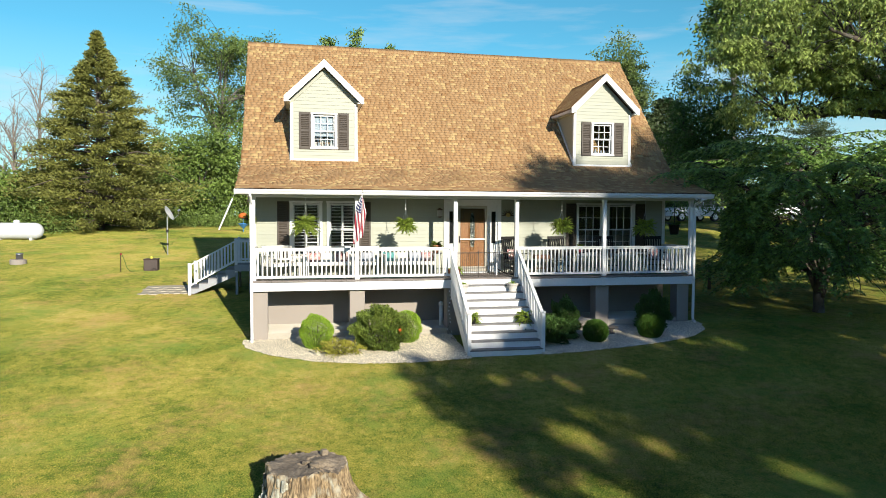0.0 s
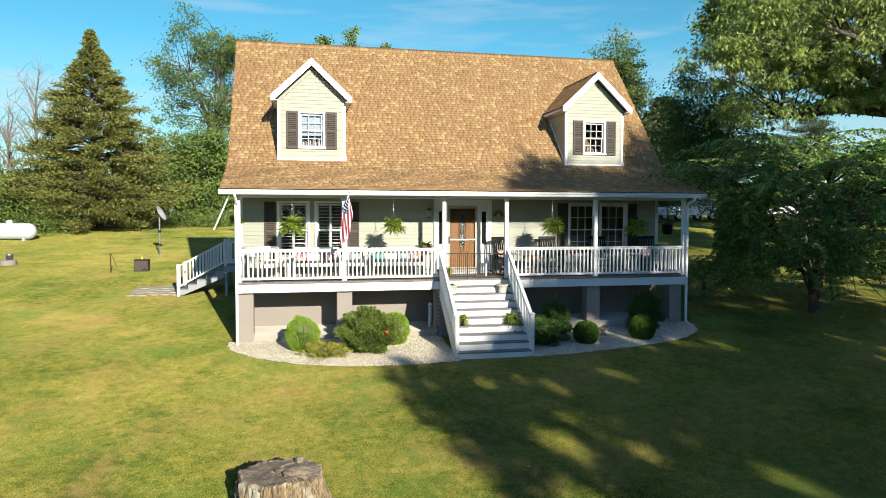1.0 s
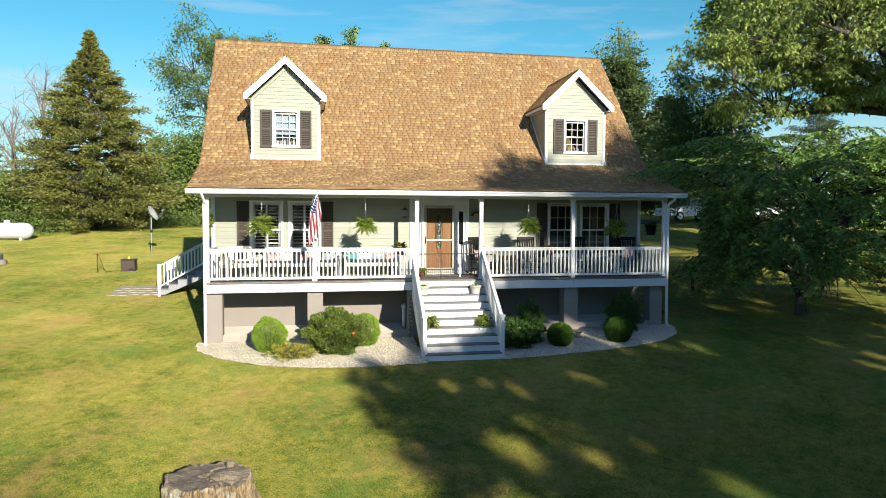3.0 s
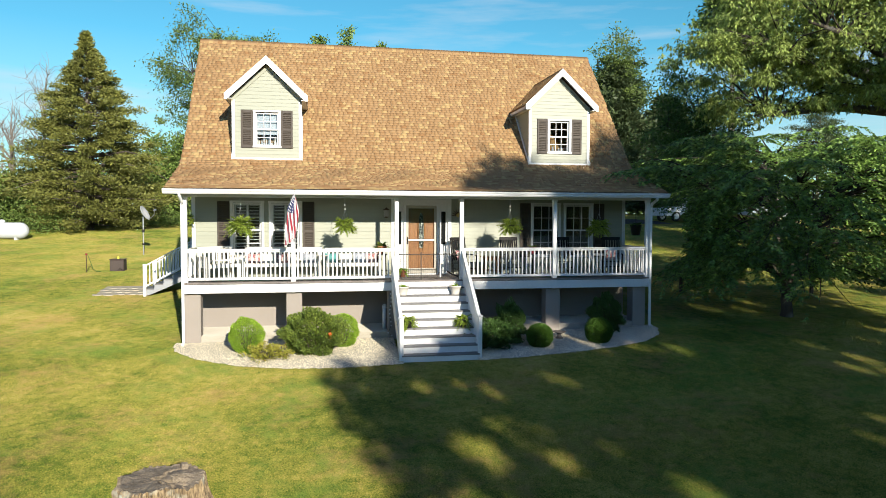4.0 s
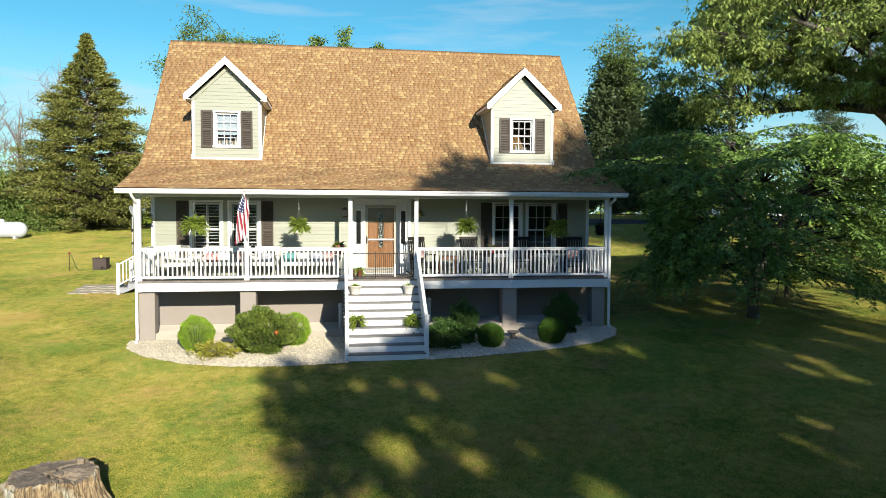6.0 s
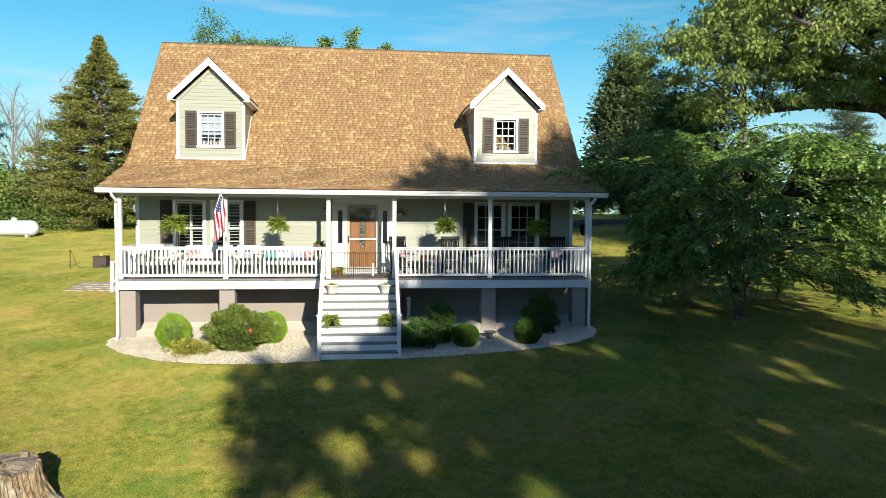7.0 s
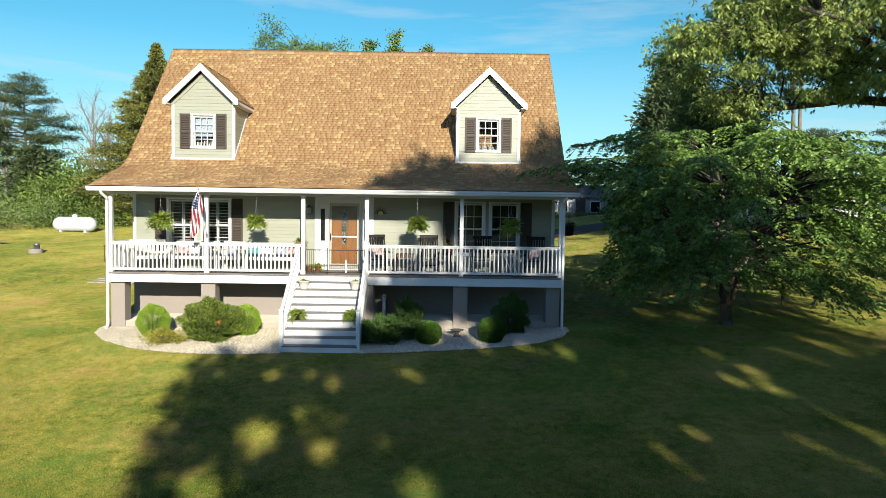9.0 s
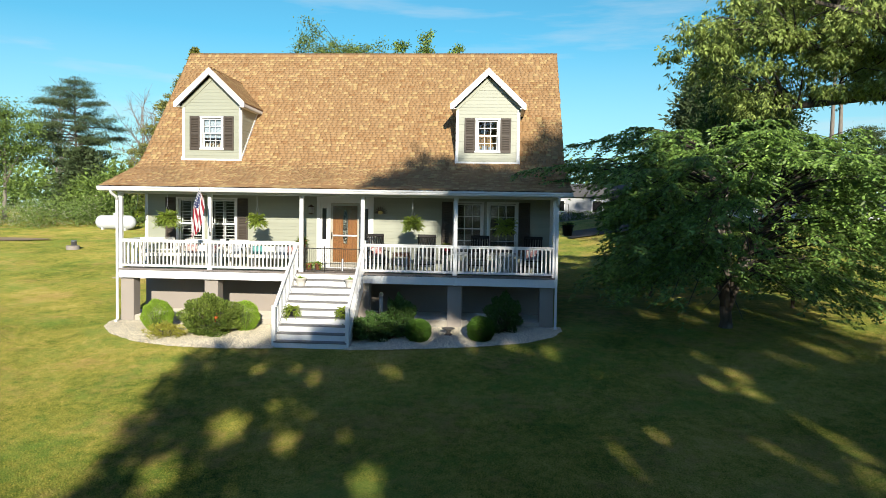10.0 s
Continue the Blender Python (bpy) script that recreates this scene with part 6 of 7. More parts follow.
part("data_plate", G().box(-0.35, -0.05, -0.02, 0.0, -0.09, 0.09, 0.002, mat=pose(0, -0.478, 0.64, -14)), surf("pale_blue_plate", (0.45, 0.52, 0.62), rough=0.5), tank)
well = thing("well_cap", (-11.0, 14.9, float(ground_z(-11.0, 14.9))), "round concrete well ring with a shiny metal cap", "well")
part("ring", G().lathe([(0.33, -0.05), (0.33, 0.19), (0.31, 0.22), (0.0, 0.22)], 20), STUCCO, well)
part("casing", G().lathe([(0.14, 0.21), (0.14, 0.42), (0.155, 0.42), (0.155, 0.47), (0.12, 0.50), (0.0, 0.50)], 16, (0.06, 0.0, 0.0)), STEEL, well, smooth=True)
gp = thing("guy_wire", (-4.3, 33.2, float(ground_z(-4.3, 33.2))), "leaning white guy wire guard running up to the trees", "guy wire")
part("guard", G().tube([(0, 0, -0.1), (0.95, 0.6, 2.25)], 0.06, 8), WHITE, gp)
part("wire", G().tube([(0.95, 0.6, 2.25), (3.2, 2.0, 7.8)], 0.012, 5), STEEL, gp)
yo_ = thing("yard_ornament", (-2.35, 30.4, float(ground_z(-2.35, 30.4))), "colourful metal flower ornament on the far lawn", "ornament")
part("stake", G().tube([(0, 0, -0.05), (0, 0, 0.9)], 0.03, 6), BLUEPAINT, yo_)
part("petals", G().lathe([(0.05, 0.9), (0.30, 1.0), (0.34, 1.15), (0.16, 1.30), (0.0, 1.34)], 9), ORANGE, yo_)
part("leaf_bowl", G().lathe([(0.06, 0.25), (0.36, 0.55), (0.30, 0.60), (0.0, 0.40)], 8), BLUEPAINT, yo_)
dr = G()
for i in range(24):
    a, b = 2 * math.pi * i / 24, 2 * math.pi * (i + 1) / 24
    q = [(-18.6, 19.1)] + [(-18.6 + 3.2 * math.cos(t) * (1 + 0.15 * math.sin(5 * t)), 19.1 + 0.9 * math.sin(t) * (1 + 0.2 * math.sin(3 * t))) for t in (a, b)]
    dr.add([(x, y, float(ground_z(x, y)) + 0.05) for x, y in q], [(0, 1, 2)])
tagged(part("soil_patch", dr, DIRT), "patch of bare tan soil in the lawn", "soil", kind="structure")


# ---- trees ----
def limb(g, a, b, r0, r1, rng, sag=0.0, n=5, sides=6):
    a, b = np.array(a, float), np.array(b, float)
    L = np.linalg.norm(b - a)
    off = rng.normal(0, 0.07 * L, 3)
    pts = [a + (b - a) * t + off * math.sin(math.pi * t) + np.array([0, 0, (0.14 - sag) * L * math.sin(math.pi * t)]) for t in np.linspace(0, 1, n)]
    g.tube(pts, list(np.linspace(r0, r1, n)), sides)
    return pts


def broad_tree(x, y, trunk_h, trunk_r, centre, radii, clusters, per, cluster_r, leaf, mat, seed, label, bark=None, shell=0.55, clip_z=None, flat=0.6, name="tree", limbs=8, droop=0.0, lean=(0, 0), group="", keep=None, wobble=1.0, trim=None, rosette=0, long_limbs=(), slim=0.5, hang=0.55, lie=0.75):
    """A broadleaf tree: trunk, limbs to points of the crown, twigs, and leaves in uneven clusters. centre and radii are relative to the base."""
    rng = np.random.default_rng(seed)
    z0 = float(ground_z(x, y))
    t = thing(name, (x, y, z0), label, "tree", group=group)
    bark = bark or BARK
    centre, radii = np.array(centre, float), np.array(radii, float)
    topz = max(trunk_h, centre[2] + 0.35 * radii[2])
    ax = np.array([lean[0], lean[1], 0])

    def spine(h):
        k = h / topz
        return ax * k * k * topz * 0.2 + np.array([centre[0], centre[1], 0]) * k * k + np.array([0.1 * math.sin(2 * k + seed), 0.1 * math.cos(3 * k + seed), h])
    g = G()
    hs = np.linspace(-0.15, topz, 10)
    g.tube([spine(max(h, 0)) + np.array([0, 0, min(h, 0)]) for h in hs], [trunk_r * (1.35 if i == 0 else 1) * (1 - 0.85 * i / 9) for i in range(10)], 10)
    part("trunk", g, bark, t, smooth=True)
    C = []
    while len(C) < clusters:
        u = rng.normal(size=3)
        u /= np.linalg.norm(u)
        p = centre + radii * u * (shell + (1 - shell) * rng.random()) * (1 + wobble * (0.16 * math.sin(4 * u[0] + seed) + 0.12 * math.sin(6 * u[1] + 5 * u[2] + seed)))
        if clip_z is not None and p[2] < clip_z:
            continue
        if keep is not None and not keep(p):
            continue
        C.append(p)
    C = np.array(C)
    tw = G()
    start = []
    for i in range(limbs):
        a = 2 * math.pi * i / limbs + rng.uniform(-0.3, 0.3)
        h = trunk_h * rng.uniform(0.75, 1.0) + (topz - trunk_h) * 0.6 * i / limbs
        b = centre + radii * np.array([math.cos(a) * 0.62, math.sin(a) * 0.62, rng.uniform(-0.25, 0.5)])
        lg = G()
        pts = limb(lg, spine(h), b, trunk_r * 0.48, trunk_r * 0.14, rng, droop, 7, 7)
        part("limb", lg, bark, t, smooth=True)
        start += pts[2:]
    for row in long_limbs:
        lg = G()
        lg.tube([spine(row[0][2])] + [np.array(q) for q in row[1:]], list(np.linspace(trunk_r * 0.5, trunk_r * 0.12, len(row))), 8)
        part("limb", lg, bark, t, "long sunlit limb", smooth=True)
        for q0, q1 in zip(row[1:], row[2:]):
            start += [np.array(q0) * (1 - f) + np.array(q1) * f for f in (0.0, 0.33, 0.67)]
    start += [spine(h) for h in np.linspace(trunk_h, topz, 6)]
    S = np.array(start)
    for c in C:
        d = np.linalg.norm(S - c, axis=1) + 1.5 * np.maximum(0, S[:, 2] - c[2])
        s_ = S[np.argmin(d)]
        limb(tw, s_, c, min(0.05, trunk_r * 0.11), 0.006, rng, droop, 4, 4)
    tagged(part("branchwork", tw, TWIG, t), kind="stuff")
    n = clusters * per
    k = np.tile(np.arange(clusters), per)
    sc = cluster_r * rng.uniform(0.6, 1.35, clusters)[k]
    P = C[k] + rng.normal(size=(n, 3)) * (sc[:, None] * np.array([1, 1, flat]))
    if trim is not None:
        ok = trim(P)
        P, k, n = P[ok], k[ok], int(ok.sum())
    if rosette:
        # leaves in drooping rosettes at the twig ends
        m = n
        ang = rng.uniform(0, 2 * math.pi, m)[:, None] + np.arange(rosette)[None] * (2 * math.pi / rosette) + rng.normal(0, 0.25, (m, rosette))
        D = np.stack([np.cos(ang), np.sin(ang), rng.normal(-hang, 0.4, ang.shape)], -1) + 0.5 * unit(P - C[k])[:, None]
        D = D.reshape(-1, 3)
        P = np.repeat(P, rosette, 0) + rng.normal(0, 0.05, (m * rosette, 3)) + unit(D) * 0.02
        part("crown", leaves("crown", P, D, leaf, leaf * slim, mat, rng, 0.2, lie), None, t)
        return t
    D = rng.normal(size=(n, 3)) + 0.7 * unit(P - C[k]) + np.array([0, 0, -0.35])
    part("crown", leaves("crown", P, D, leaf, leaf * slim, mat, rng), None, t)
    return t


def conifer(x, y, h, r, mat, seed, label, sprays, size, base=0.35, power=0.8, bare=0.0, name="conifer", droop=0.12, gappy=0.0, group="", spray=0.20, profile=None):
    """A conifer: straight trunk, tiers of branches and many short sprays."""
    rng = np.random.default_rng(seed)
    t = thing(name, (x, y, float(ground_z(x, y))), label, "tree", group=group)
    part("trunk", G().tube([(0, 0, -0.1), (0.05, 0, h * 0.5), (0, 0, h * 0.985)], [0.03 * h * 0.7, 0.016 * h, 0.01], 8), BARK, t, smooth=True)
    nb = int(110 + 40 * h / 10) * (2 if profile is not None else 1)
    bg, P, D = G(), [], []
    for i in range(nb):
        f = (i + rng.random()) / nb
        z = base + (h - base) * (bare + (1 - bare) * f)
        R = r * (1 - f) ** power * rng.uniform(0.72, 1.12) + 0.12
        if bare > 0:
            R = r * (0.35 + 0.65 * math.sin(math.pi * min(1, f * 0.85 + 0.12))) * rng.uniform(0.5, 1.1)
        a = i * 2.39996 + rng.uniform(-0.4, 0.4)
        if profile is not None:
            R = r * float(np.interp(f, profile[0], profile[1])) * rng.uniform(0.58, 1.12) * (1 + 0.13 * math.sin(3 * a + 9 * f) + 0.10 * math.sin(5 * a - 23 * f)) + 0.1
        u = np.array([math.cos(a), math.sin(a), 0])
        if rng.random() < gappy:
            continue
        tip = u * R + np.array([0, 0, z - droop * R + 0.28 * R * min(1.0, max(0.0, (f - 0.35) / 0.5))])
        limb(bg, (0, 0, z - 0.1), tip, 0.02 + 0.012 * R, 0.006, rng, 0.1, 3, 4)
        m = max(6, int(sprays / nb * (0.35 + 1.9 * R / r)))
        k = rng.uniform(0.33, 1.04, m) ** 0.65 if profile is not None else rng.uniform(0.25, 1.04, m) ** 0.7
        spread_ = spray * R * k + 0.06
        p = np.array([0, 0, z])[None] * (1 - k[:, None]) + tip[None] * k[:, None] + rng.normal(size=(m, 3)) * np.stack([spread_, spread_, spread_ * 0.45], 1)
        P.append(p)
        D.append(np.repeat(u[None], m, 0) + rng.normal(0, 0.55, (m, 3)) + np.array([0, 0, 0.25]))
    tagged(part("branchwork", bg, BARK, t), kind="stuff")
    part("crown", leaves("crown", np.concatenate(P), np.concatenate(D), size, size * 0.4, mat, rng), None, t)
    return t


def bare_tree(x, y, h, seed, label):
    rng = np.random.default_rng(seed)
    t = thing("bare_tree", (x, y, float(ground_z(x, y))), label, "tree", group="bare trees")
    part("trunk", G().tube([(0, 0, -0.1), (0.1, 0, h * 0.5), (0.2, 0.1, h * 0.95)], [0.22, 0.12, 0.02], 7), GREYBARK, t)
    g = G()
    for i in range(20):
        z = h * (0.25 + 0.65 * i / 20)
        a = i * 2.4
        tip = np.array([math.cos(a), math.sin(a), 0]) * h * 0.26 * (1.15 - i / 24) + np.array([0, 0, z + h * 0.22])
        pts = limb(g, (0.05, 0, z), tip, 0.07, 0.015, rng, 0.0, 5, 4)
        for p in pts[1:]:
            for _ in range(3):
                limb(g, p, np.array(p) + rng.normal(0, 0.06 * h, 3) + np.array([0, 0, 0.07 * h]), 0.025, 0.008, rng, 0, 3, 3)
    tagged(part("branchwork", g, GREYBARK, t), kind="stuff")
    return t


def layered_tree(x, y, label, seed):
    """A broad low tree of several stems: flat boughs one over another, each a fan of drooping twigs with paired leaves."""
    rng = np.random.default_rng(seed)
    z0 = float(ground_z(x, y))
    t = thing("tree", (x, y, z0), label, "tree")
    part("trunk", G().tube([(0, 0, -0.15), (0.02, 0, 0.15), (-0.03, 0.0, 0.62)], [0.24, 0.17, 0.16], 12), BARK, t, smooth=True)
    stems = []
    for i, (a, out, top) in enumerate(((2.7, 2.3, 4.0), (0.35, 2.2, 3.9), (4.4, 1.4, 4.1), (1.5, 1.5, 4.6), (3.4, 0.8, 5.0), (5.6, 1.5, 4.5))):
        u = np.array([math.cos(a), 0.8 * math.sin(a), 0])
        pts = [np.array([0, 0, 0.5]) + u * out * q + np.array([0, 0, (top - 0.5) * q ** 0.72]) + 0.12 * math.sin(7 * q + i) * np.array([u[1], -u[0], 0]) for q in np.linspace(0, 1, 9)]
        part("limb", G().tube(pts, list(np.linspace(0.095, 0.025, 9)), 8), BARK, t, smooth=True)
        stems += pts[1:]
    S = np.array(stems)
    bw, P, D = G(), [], []
    for i in range(195):
        f = (i + rng.random()) / 195
        z = float(np.interp(f, (0, 0.18, 0.38, 0.60, 0.80, 1), (0.70, 1.6, 2.7, 3.8, 4.8, 5.75)))
        a = i * 2.39996 + rng.uniform(-0.35, 0.35)
        reach = float(np.interp(z, (0.7, 1.4, 2.4, 3.6, 4.4, 5.0, 5.5, 5.9), (4.2, 5.4, 6.1, 6.3, 6.1, 5.5, 4.3, 2.2)))
        reach *= rng.uniform(0.35 if z > 4.4 else 0.70, 1.06) * (1 + 0.09 * math.sin(3 * a + 1.3 * z))
        if math.cos(a) < -0.5 and z < 3.2:
            reach *= 0.82 + 0.05 * z
        if math.cos(a) < -0.3 and z > 4.3:
            reach *= 1.10
        u = np.array([math.cos(a), 0.80 * math.sin(a), 0])
        while 1.5 < z < 3.9 and x + u[0] * reach < 14.4 + 0.64 * max(0.0, y + u[1] * reach):
            reach *= 0.93
        tip = u * reach + np.array([0, 0, z])
        near = S[np.argmin(np.linalg.norm(S - (tip * 0.28 + np.array([0, 0, z * 0.62])), axis=1))]
        sag = rng.uniform(0.10, 0.22) * reach * (0.6 if z > 4 else 1)
        side = np.array([-u[1], u[0], 0])
        bend = rng.uniform(-0.5, 0.5)
        path = [near + (tip - near) * q + np.array([0, 0, sag * math.sin(math.pi * q ** 0.85)]) + side * bend * math.sin(math.pi * q) for q in np.linspace(0, 1, 8)]
        bw.tube(path, list(np.linspace(0.035, 0.006, 8)), 4)
        path = np.array(path)
        L = float(np.linalg.norm(tip - near))
        m = int(8 + 5.2 * L)
        for j in range(m):
            q = 0.34 + 0.66 * (j + rng.random()) / m
            p = np.array([np.interp(q * 7, np.arange(8), path[:, c]) for c in range(3)])
            w = (0.30 + 0.55 * math.sin(math.pi * min(1.0, (q - 0.22) * 1.12))) * rng.uniform(0.7, 1.25)
            d = u * rng.uniform(0.25, 0.9) + side * (1 if j % 2 else -1) * rng.uniform(0.4, 1.0)
            d /= np.linalg.norm(d)
            fall = rng.uniform(0.25, 0.95)
            for v in np.linspace(0.15, 1.0, 11):
                r = p + d * w * v + np.array([0, 0, 0.10 * v - fall * w * v * v])
                for sg in (-1, 1):
                    P.append(r)
                    D.append(d * 0.75 + np.array([-d[1], d[0], 0]) * sg * 0.85 + np.array([0, 0, -0.35 - 0.45 * rng.random()]))
    P, D = np.array(P), np.array(D) + rng.normal(0, 0.22, (len(D), 3))
    # the crown presses against the house and stays clear of its wall and roof
    W = P + np.array([x, y, z0])
    over = W[:, 2] > EAVE_Z + 0.12 + np.where(W[:, 1] < BEND_Y, (W[:, 1] - EAVE_Y) * 0.33, 0.77 + (W[:, 1] - BEND_Y) * 1.15)
    ok = ((W[:, 0] > ROOF_X1 + 0.05) | (W[:, 1] < EAVE_Y - 0.15) | over) & ((W[:, 0] > 13.3) | (W[:, 2] > 4.2)) & (P[:, 2] > 0.45)
    # the low boughs part before the trunk
    ok &= (P[:, 1] > 0.3) | (P[:, 2] > 1.0 - 0.19 * P[:, 1] + 0.3 * np.sin(5 * P[:, 0])) | (P[:, 0] > 0.6) | (P[:, 0] < 0.40 * P[:, 1] - 0.7)
    ok &= (W[:, 2] < 2.3) | (W[:, 2] > 4.15) | (W[:, 0] > 14.2 + 0.64 * np.maximum(0, W[:, 1]))
    tagged(part("branchwork", bw, TWIG, t), kind="stuff")
    part("crown", leaves("crown", P[ok], D[ok], 0.125, 0.054, L_DOGWOOD, rng, 0.2, 0.2), None, t)
    return t


def open_pine(x, y, h, r, seed, label, group=""):
    """A pine with a bare lower trunk, crooked level branches and flat tufts of needles with sky between them."""
    rng = np.random.default_rng(seed)
    t = thing("pine_tree", (x, y, float(ground_z(x, y))), label, "tree", group=group)
    bend = rng.uniform(-0.35, 0.35)
    trunk = [(bend * math.sin(3 * q), 0.1 * math.sin(5 * q), h * q * 0.98 - 0.1) for q in np.linspace(0, 1, 9)]
    part("trunk", G().tube(trunk, list(np.linspace(0.017 * h, 0.02, 9)), 8), BARK, t, smooth=True)
    g, P, D = G(), [], []
    for i in range(62):
        f = (i + rng.random()) / 62
        z = h * (0.34 + 0.645 * f)
        a = i * 2.39996 + rng.uniform(-0.5, 0.5)
        R = r * float(np.interp(f, (0, 0.25, 0.5, 0.75, 0.92, 1.0), (0.62, 1.0, 0.92, 0.66, 0.36, 0.10))) * rng.uniform(0.45, 1.12)
        u = np.array([math.cos(a), math.sin(a), 0])
        tip = u * R + np.array([0, 0, z + rng.uniform(-0.04, 0.20) * R])
        path = limb(g, (bend * math.sin(3 * z / h), 0, z - 0.1), tip, 0.012 + 0.014 * R, 0.008, rng, 0.12, 5, 4)
        for q in np.linspace(0.42, 1.0, max(2, int(3.0 * R))):
            c = np.array([np.interp(q * 4, range(5), [p[k] for p in path]) for k in range(3)]) + rng.normal(0, 0.16, 3) * np.array([1, 1, 0.5])
            m = 75
            w = rng.uniform(0.26, 0.46)
            P.append(c + rng.normal(size=(m, 3)) * np.array([w, w, 0.30 * w]))
            D.append(rng.normal(0, 0.7, (m, 3)) + u * 0.5 + np.array([0, 0, 0.55]))
    tagged(part("branchwork", g, BARK, t), kind="stuff")
    part("crown", leaves("crown", np.concatenate(P), np.concatenate(D), 0.24, 0.045, L_PINE, rng), None, t)
    return t


# the two near trees on the right
layered_tree(18.1, 0.45, "broad low shade tree with several stems and layered dark green leaves", 31)
broad_tree(30.6, 8.0, 5.2, 0.55, (-2.0, -0.6, 10.1), (11.3, 5.2, 6.3), 540, 44, 0.40, 0.195, L_OAK, 32, "large old oak with sunlit yellow-green leaves on long limbs", shell=0.4, clip_z=5.2, flat=0.5, limbs=9, name="oak_tree", droop=-0.05, wobble=0.35, rosette=7, slim=0.36, hang=1.0, lie=0.6,
           keep=lambda p: p[2] < 9.3 + 1.05 * (p[0] + 13.0) and p[2] > float(np.interp(p[0], (-11.5, -9.5, -7.5, -5.0, 0.0), (6.8, 6.1, 6.5, 7.3, 7.8))) + 0.2 * max(0.0, p[1]),
           long_limbs=(((0, 0, 6.0), (-2.0, -0.1, 7.15), (-4.9, -0.2, 7.25), (-7.2, -0.3, 6.9), (-8.7, -0.2, 6.75)), ((0, 0, 6.5), (-2.4, -1.6, 8.4), (-5.9, -2.6, 9.6), (-8.4, -3.0, 10.0))))
# dark leaf colour stands in for the shade on this tree
broad_tree(24.9, 15.0, 3.0, 0.13, (-1.6, 0, 5.6), (3.1, 2.9, 4.1), 190, 120, 0.42, 0.15, L_DARK, 33, "tree beside the oak, its shade put into dark leaf colour", shell=0.3, limbs=8, name="woodland_tree", wobble=0.8)
# small fenced-in sapling posts under the tree
for x, y in ((16.9, 4.8), (21.1, 3.1)):
    q = thing("wooden_stake", (x, y, float(ground_z(x, y))), "short weathered wooden stake in the shaded lawn", "stake", group="lawn stakes")
    part("stake", G().tube([(0, 0, -0.1), (0.01, 0, 0.95)], [0.07, 0.06], 8), BARK, q)

# trees on the left and behind the house
conifer(-11.9, 32.0, 13.4, 5.1, L_CEDAR, 41, "tall dense pyramidal evergreen on the far lawn", 82000, 0.205, base=0.5, spray=0.07, droop=0.05, profile=((0, 0.08, 0.22, 0.45, 0.62, 0.75, 0.85, 0.93, 1.0), (0.78, 0.94, 0.95, 0.72, 0.47, 0.29, 0.14, 0.045, 0.0)))
broad_tree(-6.6, 55, 8, 0.38, (1.2, 0, 13.6), (6.3, 5.5, 6.9), 170, 130, 0.50, 0.26, L_TALL, 42, "tall open-crowned tree rising behind the house", bark=GREYBARK, shell=0.45, clip_z=4.5, limbs=14, flat=0.75, name="tall_tree")
for i, (x, y, h, r) in enumerate(((-6.6, 41, 7.6, 3.0), (-3.0, 44, 8.6, 3.4), (-9.4, 45, 7.2, 3.2), (0.8, 46, 7.0, 3.2), (-17.3, 31.5, 3.6, 2.3), (-20.5, 34, 3.2, 2.6), (-15.2, 40, 3.8, 2.6))):
    broad_tree(x, y, h * 0.2, 0.14, (0, 0, h * 0.52), (r, r, h * 0.5), 110, 110, 0.52, 0.29, L_WOOD, 50 + i, "leafy deciduous tree at the wood's edge", shell=0.6, limbs=6, name="woodland_tree", group="trees at the wood's edge")
for i, (x, y, zt, r) in enumerate(((3.7, 34.5, 18.5, 0.34), (5.75, 34.0, 19.0, 0.42), (8.1, 33.5, 17.7, 0.30))):
    h = zt - float(ground_z(x, y))
    broad_tree(x, y, h * 0.5, 0.15, (0, 0, h * 0.74), (r, r, h * 0.26), 44, 46, 0.22, 0.22, L_WOOD, 60 + i, "slender tree whose top rises above the roof ridge", shell=0.3, limbs=5, name="slender_tree", group="slender trees behind the house", bark=GREYBARK)
conifer(27.6, 34.5, 12.0, 3.6, L_PINE, 70, "dark evergreen tree beyond the house", 20000, 0.40, base=1.0, power=0.55)
broad_tree(28.2, 35.5, 8, 0.25, (0, 0, 10.6), (2.7, 2.6, 4.2), 120, 150, 0.42, 0.22, L_TALL, 71, "pale green tree rising beyond the house", shell=0.3, limbs=7, name="woodland_tree")
conifer(31.5, 33.5, 9.6, 3.4, L_PINE, 72, "dark evergreen tree beyond the house", 22000, 0.30, base=0.8, power=0.6)
open_pine(-26.6, 40, 12.6, 4.4, 73, "open-crowned pine with bare lower trunk")
broad_tree(-28.2, 33, 3.5, 0.2, (0, 0, 6.0), (2.9, 2.6, 4.0), 90, 130, 0.45, 0.21, L_WOOD, 74, "pale green tree beside the pine", shell=0.35, limbs=7, name="woodland_tree", bark=GREYBARK)
conifer(-23.5, 36, 6.0, 2.6, L_PINE, 75, "dark young evergreen at the wood's edge", 6000, 0.36, base=0.4, power=0.6)
for i, (x, y, h) in enumerate(((-26, 64, 15.0), (-31, 60, 12.5), (-21.5, 44, 8.5), (-36, 52, 12))):
    bare_tree(x, y, h, 80 + i, "bare leafless tree against the sky")
for i, (x, y, h, r) in enumerate(((43.5, 43, 8.5, 3.0), (39.0, 46, 7.0, 2.6), (51, 40, 11, 3.4))):
    open_pine(x, y, h, r, 90 + i, "dark pine at the far edge of the lawn", "far pines")
